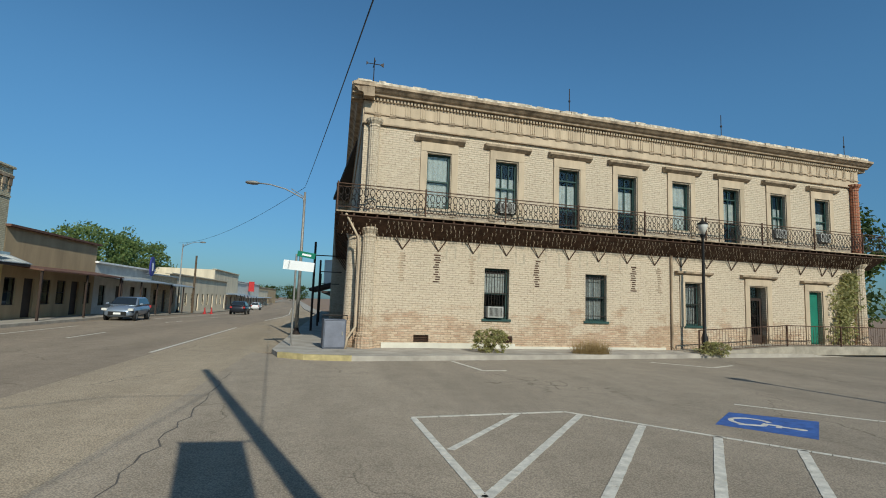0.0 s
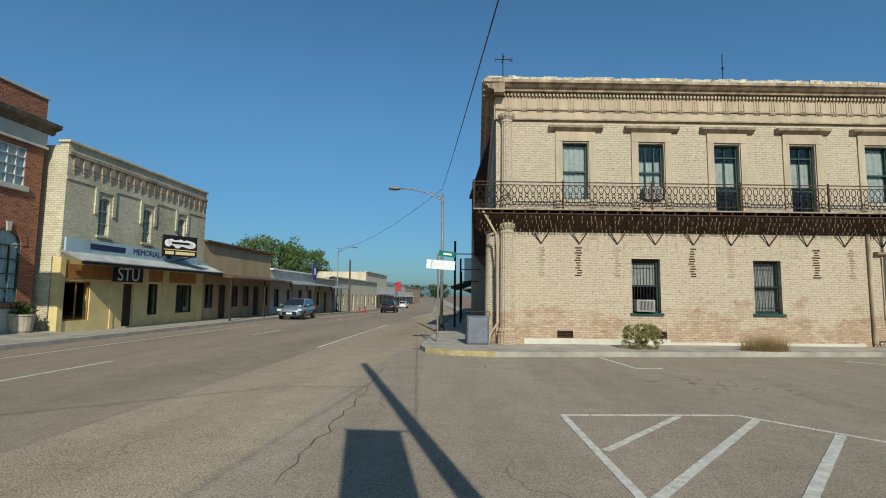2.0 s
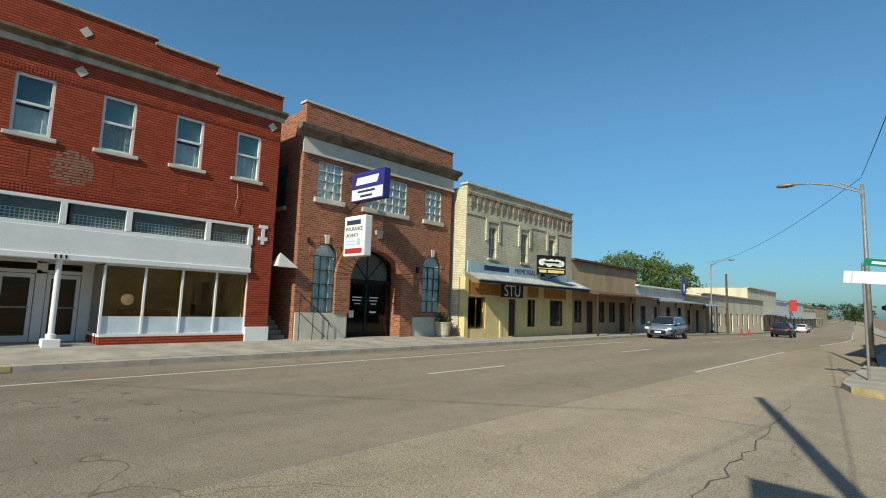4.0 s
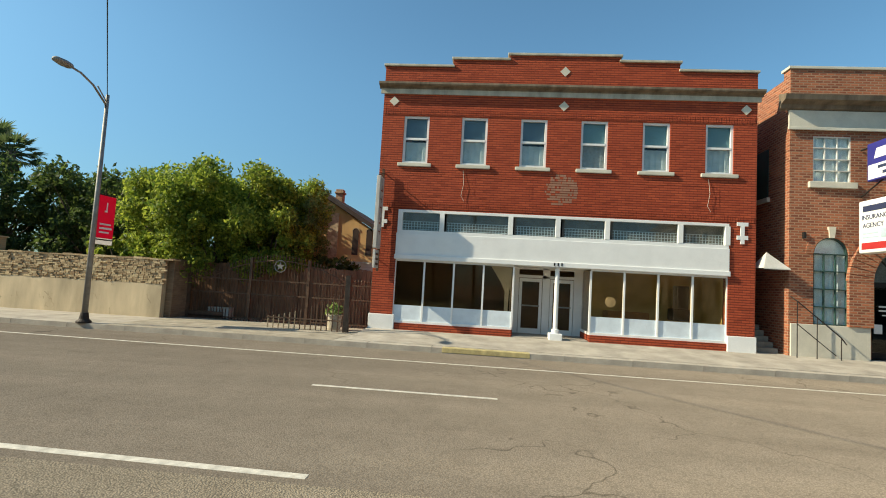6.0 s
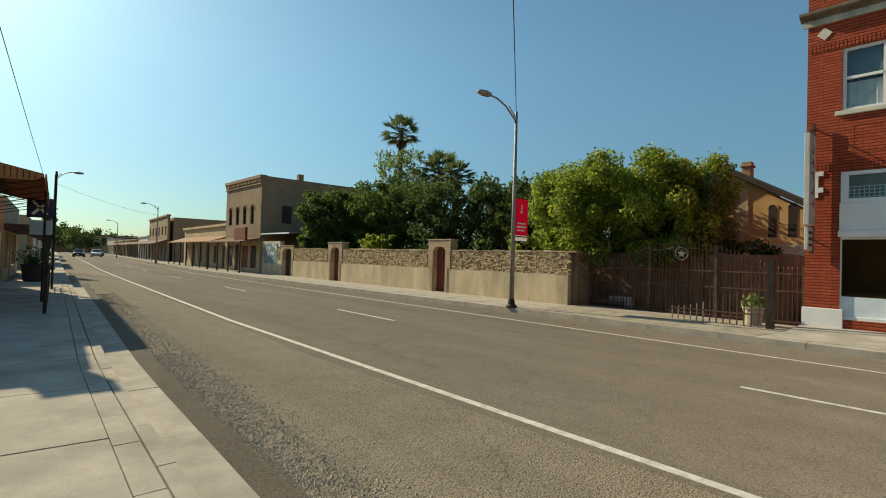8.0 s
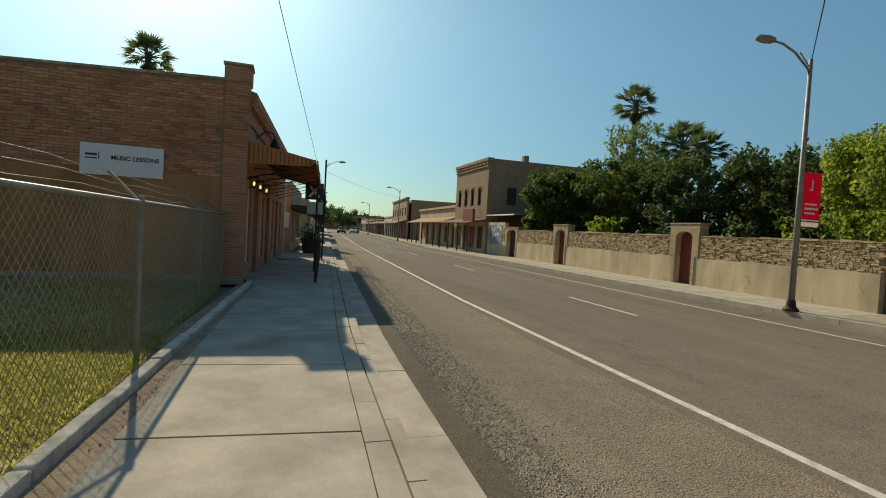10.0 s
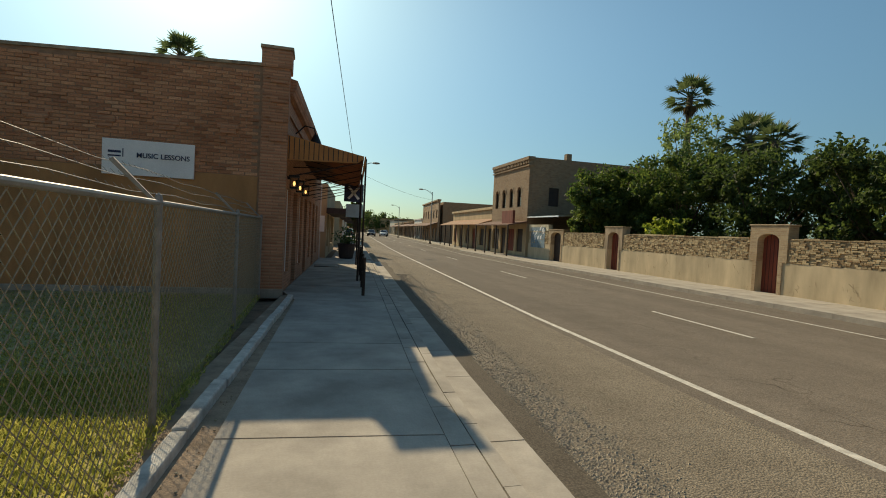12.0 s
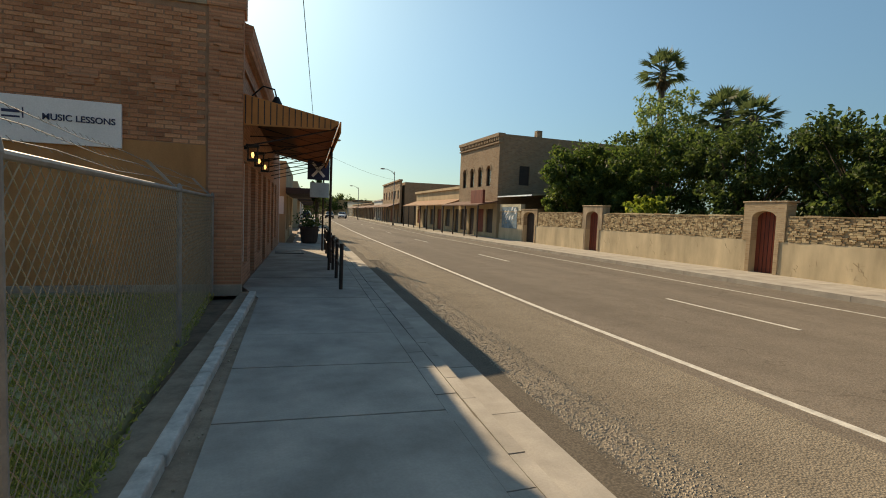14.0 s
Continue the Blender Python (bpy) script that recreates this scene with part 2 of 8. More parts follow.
BRICK_E = brick("brown_red_brick", (0.47, 0.155, 0.078), (0.22, 0.068, 0.04), (0.40, 0.24, 0.155), 0.24, 0.085, 0.016, (0.7, 0.65, 0.6), 0.45, course=0.25)
BRICK_C = brick("painted_cream_brick", (0.80, 0.74, 0.555), (0.70, 0.635, 0.46), (0.50, 0.44, 0.31), 0.24, 0.09, 0.012, (0.55, 0.50, 0.41), 0.6)
BRICK_B = brick("tan_clay_brick", (0.60, 0.30, 0.17), (0.46, 0.215, 0.12), (0.42, 0.24, 0.15), 0.29, 0.075, 0.012, (0.62, 0.54, 0.48), 0.5, rag=0.03, course=0.35)
MORTAR = plain("brown_mortar", (0.34, 0.205, 0.13), 0.95, var=0.3, scale=4, bmp=0.5)
BRICK_F = brick("dull_brown_brick", (0.38, 0.235, 0.135), (0.29, 0.18, 0.105), (0.34, 0.26, 0.18), 0.24, 0.09, 0.012, (0.7, 0.66, 0.62), 0.4)
WALL_PL = plain("yellowed_plaster", (0.60, 0.48, 0.315), 0.9, var=0.38, scale=1.1, bmp=0.4, streak=True)
STONE_W = plain("rubble_stone", (0.50, 0.40, 0.27), 0.9, var=0.5, scale=5, bmp=0.5)
YEL_P = plain("cream_yellow_paint", (0.76, 0.61, 0.29), 0.75, var=0.15, scale=1.2)
OCHRE = plain("ochre_wood", (0.42, 0.2, 0.06), 0.7, var=0.3, scale=3)
WHITE_P = plain("white_paint", (0.82, 0.82, 0.80), 0.6, var=0.07, scale=1.5, bmp=0.1)
CREAM_P = plain("cream_stone", (0.62, 0.58, 0.48), 0.75, var=0.15, scale=1.5)
TAN_P = plain("tan_stucco", (0.50, 0.37, 0.22), 0.9, var=0.25, scale=0.8, bmp=0.35, streak=True)
GREYW = plain("old_white_boards", (0.62, 0.6, 0.55), 0.8, var=0.2, scale=1.5)
ROOF_D = plain("dark_roof_felt", (0.06, 0.05, 0.045), 0.9, var=0.3)
SHINGLE = plain("sunlit_brown_shingle", (0.34, 0.19, 0.11), 0.9, var=0.35, scale=6)
ROOF_R = plain("brown_shingle", (0.16, 0.085, 0.06), 0.9, var=0.35, scale=6)
TIN = plain("galvanised_sheet", (0.55, 0.56, 0.55), 0.45, 0.6, var=0.3, scale=2, streak=True)
IRON = plain("dark_iron", (0.045, 0.035, 0.03), 0.6, 0.4, var=0.4, scale=8)
RUST = plain("rusted_iron", (0.10, 0.055, 0.035), 0.75, 0.3, var=0.45, scale=6)
STEEL = plain("galvanised_steel", (0.30, 0.285, 0.26), 0.6, 0.45, var=0.25, scale=5)
TEAL = plain("dark_green_paint", (0.03, 0.07, 0.06), 0.5, var=0.2)
GREEN_D = plain("green_door_paint", (0.02, 0.17, 0.11), 0.55, var=0.2)
DARK_W = plain("dark_wood", (0.05, 0.033, 0.025), 0.6, var=0.3)
RED_DOOR = plain("red_brown_door", (0.23, 0.055, 0.032), 0.7, var=0.3, scale=4, streak=True)
PATCH = brick("worn_red_brick", (0.47, 0.25, 0.175), (0.39, 0.185, 0.125), (0.36, 0.20, 0.14), 0.24, 0.088, 0.014)
GALV_DK = plain("old_galvanised_wire", (0.34, 0.27, 0.18), 0.65, 0.2, var=0.3, scale=8)
TURF = plain("thin_turf", (0.40, 0.34, 0.16), 0.95, var=0.45, scale=3, bmp=0.6)
GRAVEL = plain("loose_gravel", (0.42, 0.35, 0.26), 0.9, var=0.4, scale=9)
AMBER = plain("amber_render", (0.46, 0.235, 0.10), 0.9, var=0.3, scale=1.2, bmp=0.3, streak=True)
CREAM_T = plain("tan_cream_stucco", (0.70, 0.60, 0.44), 0.85, var=0.2, scale=0.8, streak=True)
LEAF_W = leaf_mat("straw_green_weeds", (0.25, 0.26, 0.09), (0.55, 0.50, 0.24))
# rusted iron lightened to tan: the sunlight on the drops is in the colour
FRINGE = plain("sunlit_fringe_iron", (0.42, 0.33, 0.23), 0.85, var=0.6, scale=6)
CAP = plain("crumbling_cap_stone", (0.62, 0.54, 0.42), 0.95, var=0.6, scale=6, bmp=0.9)
EDGE = plain("pale_chipped_concrete", (0.60, 0.56, 0.49), 0.92, var=0.35, scale=6, bmp=0.6, spec=0.1)
VERGE = plain("pale_dusty_soil", (0.37, 0.275, 0.195), 0.95, var=0.35, scale=4, bmp=0.7, spec=0.1)
GHOST = plain("faded_sign_paint", (0.50, 0.425, 0.315), 0.9, var=0.35, scale=9)
SIGN_OLD = plain("weathered_sign_paint", (0.50, 0.47, 0.43), 0.8, var=0.4, scale=4.0, bmp=0.2, streak=True)
BOARD_D = plain("old_brown_boards", (0.23, 0.125, 0.075), 0.85, var=0.5, scale=3.0, bmp=0.3, streak=True)
STONE_P = plain("weathered_pale_stone", (0.50, 0.46, 0.37), 0.85, var=0.35, scale=3.0, bmp=0.3, streak=True)
STONE_D = plain("sooty_cornice", (0.20, 0.155, 0.11), 0.9, var=0.5, scale=3.0, bmp=0.5, streak=True)
GATE_I = plain("brown_black_iron", (0.12, 0.07, 0.045), 0.75, 0.1, var=0.4, scale=6)
HOUSE_T = plain("orange_tan_stucco", (0.60, 0.39, 0.175), 0.9, var=0.2, scale=0.8, streak=True)


def rubble(name, a, c):
    m, nt, b = nodes_of(name, 0.92, 0, 0.2)
    g = nt.nodes.new("ShaderNodeNewGeometry")
    col = ramp(nt, g.outputs["Random Per Island"], [(0.0, a), (0.5, tuple((x + y) / 2 for x, y in zip(a, c))), (1.0, c)])
    fine = noise_tex(nt, coords(nt), 22, 5, 0.7)
    col = mix(nt, col, ramp(nt, fine, [(0.3, (0.6, 0.58, 0.55)), (0.65, (1, 1, 1))]), 0.8, "MULTIPLY")
    nt.links.new(col, b.inputs["Base Color"])
    bump(nt, b, fine, 0.5, 0.02)
    return m


def clay_units(name, joined):
    """Single clay bricks that differ from one to the next in tone."""
    m, nt, b = nodes_of(name, 0.9, 0, 0.15)
    vary = nt.nodes.new("ShaderNodeNewGeometry").outputs["Random Per Island"] if joined else nt.nodes.new("ShaderNodeObjectInfo").outputs["Random"]
    col = ramp(nt, vary, [(0.0, (0.40, 0.185, 0.105)), (0.25, (0.52, 0.25, 0.14)), (0.75, (0.60, 0.30, 0.17)), (1.0, (0.66, 0.36, 0.21))])
    fine = noise_tex(nt, coords(nt), 26, 5, 0.7)
    col = mix(nt, col, ramp(nt, fine, [(0.3, (0.7, 0.66, 0.62)), (0.6, (1, 1, 1))]), 0.8, "MULTIPLY")
    broad = nt.nodes.new("ShaderNodeTexNoise")
    broad.inputs["Scale"].default_value = 0.7
    nt.links.new(nt.nodes.new("ShaderNodeNewGeometry").outputs["Position"], broad.inputs["Vector"])
    col = mix(nt, col, ramp(nt, broad.outputs["Fac"], [(0.35, (0.68, 0.62, 0.58)), (0.6, (1, 1, 1))]), 0.7, "MULTIPLY")
    nt.links.new(col, b.inputs["Base Color"])
    bump(nt, b, fine, 0.5, 0.015)
    return m


CLAY_ONE = clay_units("clay_brick_units", False)
CLAY_ALL = clay_units("clay_brick_courses", True)
RUBBLE = rubble("mixed_rubble_stone", (0.34, 0.23, 0.13), (0.70, 0.55, 0.34))
# darker version of the gate brick, with the wall return's shade in its colours
PIER_D = brick("shaded_return_brick", (0.27, 0.185, 0.115), (0.19, 0.125, 0.08), (0.22, 0.16, 0.105), 0.25, 0.07, 0.016, (0.5, 0.42, 0.35), 0.6, rag=0.04)
PIER = brick("rough_gate_brick", (0.50, 0.37, 0.235), (0.40, 0.28, 0.17), (0.46, 0.36, 0.24), 0.25, 0.07, 0.016, (0.6, 0.5, 0.4), 0.6, rag=0.04)
CORE = plain("rubble_core", (0.44, 0.335, 0.21), 0.95, var=0.4, scale=5, bmp=0.6)
CRACK = plain("crack_tar", (0.11, 0.095, 0.08), 0.9)
# near-black colour puts the lack of light indoors into the surfaces
DARK_IN = plain("painted_dark_interior", (0.035, 0.03, 0.025), 0.9, var=0.3)
CURTAIN = plain("pale_blind", (0.52, 0.55, 0.55), 0.85, var=0.2, scale=4)
NET = plain("white_net_curtain", (0.80, 0.82, 0.82), 0.9, var=0.15, scale=6)
BLIND_A = plain("faded_blind", (0.40, 0.395, 0.36), 0.9, var=0.25, scale=5)
LACE = plain("lace_curtain", (0.34, 0.33, 0.31), 0.9, var=0.3, scale=12)
FROST = plain("pale_film", (0.66, 0.74, 0.80), 0.5, var=0.12)
GLASS = glass()
SHOP_GLASS = glass("brownish_shop_glass", (0.82, 0.74, 0.62), 0.025)
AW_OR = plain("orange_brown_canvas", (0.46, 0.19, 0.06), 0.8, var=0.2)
AW_BK = plain("dark_canvas", (0.06, 0.045, 0.04), 0.9, var=0.2)
BLUE_SIGN = plain("blue_sign", (0.035, 0.035, 0.22), 0.4, var=0.1)
RED_SIGN = leaf_mat("crimson_banner", (0.60, 0.02, 0.09), (0.60, 0.02, 0.09))
CLOTH_W = leaf_mat("white_banner_cloth", (0.7, 0.68, 0.66), (0.7, 0.68, 0.66))
# blue-grey and teal of the reflections in the red shop's upper sashes
SKY_REFL_B = plain("blue_grey_reflection", (0.10, 0.15, 0.19), 0.85, var=0.15)
SKY_REFL_T = plain("teal_reflection", (0.17, 0.29, 0.31), 0.85, var=0.15)
DUSTY = plain("dusty_board", (0.17, 0.15, 0.135), 0.9, var=0.3)
# yellow of the sunlit lawn as the shop glass reflects it
LAWN_REFL = plain("reflected_lawn_yellow", (0.78, 0.62, 0.27), 0.9, var=0.3, scale=1.5)
BROWN_IN = plain("brown_room_wall", (0.26, 0.17, 0.105), 0.9, var=0.3, scale=1.2)
# the orange awning canvas again, darkened for the shade under it
CANVAS_IN = leaf_mat("shaded_awning_canvas", (0.24, 0.115, 0.05), (0.24, 0.115, 0.05))
BLACK = plain("black_paint", (0.015, 0.014, 0.013), 0.5, var=0.2)
NAVY = plain("navy_lettering", (0.03, 0.04, 0.09), 0.6, var=0.1)
MURAL = plain("blue_grey_mural_paint", (0.20, 0.29, 0.34), 0.85, var=0.5, scale=3)
SKYBLUE = plain("pale_blue_sign", (0.42, 0.55, 0.60), 0.7, var=0.2, scale=2)
GREENSIGN = plain("street_sign_green", (0.0, 0.16, 0.09), 0.5, var=0.1)
RED_P = plain("red_paint", (0.45, 0.03, 0.03), 0.6, var=0.15)
BARK = plain("bark", (0.12, 0.085, 0.055), 0.95, var=0.4, scale=8, bmp=0.7)
LEAF_D = leaf_mat("dark_leaves", (0.034, 0.062, 0.018), (0.13, 0.18, 0.045))
LEAF_B = leaf_mat("bright_leaves", (0.075, 0.14, 0.02), (0.44, 0.49, 0.075))
LEAF_M = leaf_mat("mid_green_leaves", (0.035, 0.075, 0.016), (0.16, 0.21, 0.045))
LEAF_P = leaf_mat("palm_leaves", (0.045, 0.075, 0.026), (0.13, 0.165, 0.065))
LEAF_G = leaf_mat("grey_green_leaves", (0.09, 0.15, 0.045), (0.29, 0.36, 0.12))
GRASS = leaf_mat("lawn_blades", (0.22, 0.25, 0.05), (0.58, 0.52, 0.15))
PALM_DRY = leaf_mat("dry_fronds", (0.09, 0.07, 0.035), (0.20, 0.15, 0.075))
DRYGR = leaf_mat("dry_grass", (0.22, 0.15, 0.06), (0.42, 0.31, 0.14))
TERRA = plain("stone_planter", (0.5, 0.43, 0.33), 0.85, var=0.25)
RUBBER = plain("tyre_rubber", (0.018, 0.018, 0.018), 0.85)
CAR_S = plain("silver_blue_car_paint", (0.30, 0.35, 0.42), 0.25, 0.5, var=0.05, bmp=0)
CAR_K = plain("dark_car_paint", (0.03, 0.032, 0.04), 0.25, 0.3, var=0.05, bmp=0)
CAR_W = plain("white_car_paint", (0.7, 0.7, 0.7), 0.25, 0.0, var=0.05, bmp=0)
LAMPG = plain("frosted_lamp_glass", (0.7, 0.68, 0.62), 0.3, var=0.05, bmp=0)


# ---- mesh helpers ----
class Shape:
    """Gathers boxes, prisms, tubes and sheets into one mesh."""

    def __init__(self):
        self.v, self.f = [], []

    def add(self, verts, faces):
        n = len(self.v)
        self.v += [tuple(p) for p in verts]
        self.f += [tuple(i + n for i in f) for f in faces]
        return self

    def box(self, x0, x1, y0, y1, z0, z1):
        return self.add([(x, y, z) for z in (z0, z1) for x, y in ((x0, y0), (x1, y0), (x1, y1), (x0, y1))],
                        [(3, 2, 1, 0), (4, 5, 6, 7), (0, 1, 5, 4), (1, 2, 6, 5), (2, 3, 7, 6), (3, 0, 4, 7)])

    def prism(self, pts, a, b, axis="y"):
        """Outline pts extruded from a to b along an axis; pts hold the two other coordinates in order."""
        put = {"x": lambda p, d: (d, p[0], p[1]), "y": lambda p, d: (p[0], d, p[1]), "z": lambda p, d: (p[0], p[1], d)}[axis]
        n = len(pts)
        return self.add([put(p, a) for p in pts] + [put(p, b) for p in pts],
                        [tuple(range(n)), tuple(range(2 * n - 1, n - 1, -1))] + [(i, i + n, (i + 1) % n + n, (i + 1) % n) for i in range(n)])

    def tube(self, path, r, sides=8, cap=True):
        path = [Vector(p) for p in path]
        rs = r if isinstance(r, (list, tuple)) else [r] * len(path)
        n = len(path)
        verts = []
        for i, p in enumerate(path):
            d = (path[min(i + 1, n - 1)] - path[max(i - 1, 0)]).normalized()
            ref = Vector((0, 0, 1)) if abs(d.z) < 0.9 else Vector((1, 0, 0))
            a = d.cross(ref).normalized()
            c = d.cross(a)
            for k in range(sides):
                w = 2 * math.pi * k / sides
                verts.append(p + (a * math.cos(w) + c * math.sin(w)) * rs[i])
        faces = [(i * sides + k, i * sides + (k + 1) % sides, (i + 1) * sides + (k + 1) % sides, (i + 1) * sides + k)
                 for i in range(n - 1) for k in range(sides)]
        if cap:
            faces += [tuple(range(sides - 1, -1, -1)), tuple((n - 1) * sides + k for k in range(sides))]
        return self.add(verts, faces)

    def rod(self, a, b, r=0.02, sides=6):
        return self.tube([a, b], r, sides)

    def lathe(self, prof, cx=0, cy=0, sides=20, flute=1.0):
        """prof: (radius, z) from bottom to top."""
        n = len(prof)
        verts = [(cx + r * (flute if k % 2 else 1) * math.cos(2 * math.pi * k / sides), cy + r * (flute if k % 2 else 1) * math.sin(2 * math.pi * k / sides), z) for r, z in prof for k in range(sides)]
        faces = [(i * sides + k, i * sides + (k + 1) % sides, (i + 1) * sides + (k + 1) % sides, (i + 1) * sides + k)
                 for i in range(n - 1) for k in range(sides)]
        return self.add(verts, faces + [tuple(range(sides - 1, -1, -1)), tuple((n - 1) * sides + k for k in range(sides))])

    def panel(self, x0, x1, z0, z1, y0, y1, holes=()):
        """An upright wall between y0 and y1 with rectangular holes (x0, x1, z0, z1)."""
        holes = [o for o in holes if o[0] < x1 and o[1] > x0 and o[2] < z1 and o[3] > z0]
        xs = sorted({x0, x1, *[min(max(h, x0), x1) for o in holes for h in o[:2]]})
        zs = sorted({z0, z1, *[min(max(h, z0), z1) for o in holes for h in o[2:4]]})
        nx, nz = len(xs) - 1, len(zs) - 1

        def solid(i, k):
            if not (0 <= i < nx and 0 <= k < nz):
                return False
            x, z = (xs[i] + xs[i + 1]) / 2, (zs[k] + zs[k + 1]) / 2
            return not any(o[0] < x < o[1] and o[2] < z < o[3] for o in holes)

        ids, verts, faces = {}, [], []

        def at(i, k, s):
            if (i, k, s) not in ids:
                ids[i, k, s] = len(verts)
                verts.append((xs[i], y1 if s else y0, zs[k]))
            return ids[i, k, s]

        for i in range(nx):
            for k in range(nz):
                if not solid(i, k):
                    continue
                faces += [(at(i, k, 0), at(i + 1, k, 0), at(i + 1, k + 1, 0), at(i, k + 1, 0)), (at(i, k, 1), at(i, k + 1, 1), at(i + 1, k + 1, 1), at(i + 1, k, 1))]
                for (di, dk), (p, q) in {(-1, 0): ((i, k), (i, k + 1)), (1, 0): ((i + 1, k), (i + 1, k + 1)), (0, -1): ((i, k), (i + 1, k)), (0, 1): ((i, k + 1), (i + 1, k + 1))}.items():
                    if not solid(i + di, k + dk):
                        faces.append((at(*p, 0), at(*q, 0), at(*q, 1), at(*p, 1)))
        return self.add(verts, faces)

    def arch(self, x0, x1, spring, top, y0, y1, n=12):
        """Fills the corners above an arch that springs at that height, up to a flat top."""
        c, r = (x0 + x1) / 2, (x1 - x0) / 2
        rise = min(r, top - spring)
        for k in range(n):
            a, b = math.pi * k / n, math.pi * (k + 1) / n
            pa, pb = (c - r * math.cos(a), spring + rise * math.sin(a)), (c - r * math.cos(b), spring + rise * math.sin(b))
            self.prism([pa, pb, (pb[0], top + 0.001), (pa[0], top + 0.001)], y0, y1)
        return self

    def ring(self, x0, x1, spring, y0, y1, w, n=14, flat=1.0):
        """An arch of width w round an opening."""
        c, r = (x0 + x1) / 2, (x1 - x0) / 2
        for k in range(n):
            a, b = math.pi * k / n, math.pi * (k + 1) / n
            self.prism([(c - q * math.cos(t), spring + q * flat * math.sin(t)) for q, t in ((r, a), (r, b), (r + w, b), (r + w, a))], y0, y1)
        return self

    def mesh(self, name):
        me = bpy.data.meshes.new(name)
        me.from_pydata(self.v, [], self.f)
        bm = bmesh.new()
        bm.from_mesh(me)
        bmesh.ops.recalc_face_normals(bm, faces=bm.faces)
        bm.to_mesh(me)
        bm.free()
        return me


def part(name, shape, material, parent=None, label="", bevel=0.0, smooth=False, m=None):
    me = shape.mesh(name) if isinstance(shape, Shape) else shape
    if not me.materials:
        me.materials.append(material)
    if smooth:
        for p in me.polygons:
            p.use_smooth = True
    ob = new(name, me)
    if parent:
        ob.parent = parent
    if m is not None:
        ob.matrix_basis = m
    if bevel:
        bv = ob.modifiers.new("bevel", "BEVEL")
        bv.width, bv.segments, bv.limit_method = bevel, 2, "ANGLE"
    return tagged(ob, label)


def thing(name, m, label, category, group="", kind=""):
    ob = new(name)
    ob.empty_display_size = 0.2
    ob.matrix_basis = m
    return tagged(ob, label, category, group, kind)


def single(name, shape, material, label, category, kind="", bevel=0.0, smooth=False, m=None, group=""):
    return tagged(part(name, shape, material, None, "", bevel, smooth, m), label, category, group, kind)


def lettering(text, size, material, parent, x, y, z, name="lettering", depth=0.006, label="", align="CENTER", bold=0.0):
    c = bpy.data.curves.new(name, "FONT")
    c.body, c.size, c.extrude, c.align_x, c.align_y = text, size, depth, align, "CENTER"
    c.offset = bold
    c.materials.append(material)
    ob = new(name, c)
    ob.parent = parent
    ob.matrix_basis = pose(x, y, z, 90, 0, 0)
    return tagged(ob, label or "raised letters")


def zg(y):
    """Height of the road along the street: it falls gently to the north."""
    return -0.014 * min(max(y - 34, 0), 110)


# ---- ground, road, pavements ----
YS = [-1500, -300, -160, -90, -60, -45, -35, -25, -17, -13, -9, -1.6, 14.9, 34, 62, 90, 144, 200, 400, 1500]


def bend(x, y):
    """Sideways drift of the street, which bends gently west at both ends."""
    near = -0.075 * max(0, -9 - y)
    far = -0.085 * max(0, -45 - y)
    w = min(1, max(0, (x + 13.2) / 12.4))
    return near * w + far * (1 - w) - 0.08 * max(0, y - 62)


def strip(x0, x1, y0, y1, z, under=0.3):
    """A slab along the street that follows its fall."""
    s = Shape()
    ys = [y0] + [y for y in YS if y0 < y < y1] + [y1]
    for a, b in zip(ys, ys[1:]):
        s.add([(x + bend(x, y), y, zg(y) + q) for q in (z - under, z) for x, y in ((x0, a), (x1, a), (x1, b), (x0, b))],
              [(3, 2, 1, 0), (4, 5, 6, 7), (1, 2, 6, 5), (3, 0, 4, 7), (0, 1, 5, 4), (2, 3, 7, 6)])
    return s


g = Shape()
gx = [-2500, -60, -13.3, 40, 2500]
gy = [-2500, -300, -1.6, 34, 144, 400, 2500]
g.add([(x, y, zg(y) - 0.03) for y in gy for x in gx],
      [(j * 5 + i, j * 5 + i + 1, j * 5 + i + 6, j * 5 + i + 5) for j in range(6) for i in range(4)])
single("ground", g, DIRT, "dry bare earth round the streets", "ground", "structure")
single("road", strip(-13.2, -3.97, -700, 900, 0.0, 0.02), ASPH, "grey-brown worn asphalt main street", "road", "structure")
single("road_edge_lane", strip(-3.97, -1.24, -700, 900, 0.0, 0.02), ASPH_L, "pale gravelly asphalt parking lane beside the kerb", "road", "structure")
xr = Shape()
xr.prism([(-1.24, -1.6), (70, -1.6), (70, 26), (27, 18.6), (1.9, 14.75), (-1.24, 17.0)], -0.02, 0.0, "z")
single("side_road", xr, ASPH_X, "grey asphalt side street with angled parking", "road", "structure")
single("road_north_edge", strip(-1.24, -0.58, 17.0, 900, 0.0, 0.02), ASPH_L, "asphalt beside the corner kerb", "road", "structure")


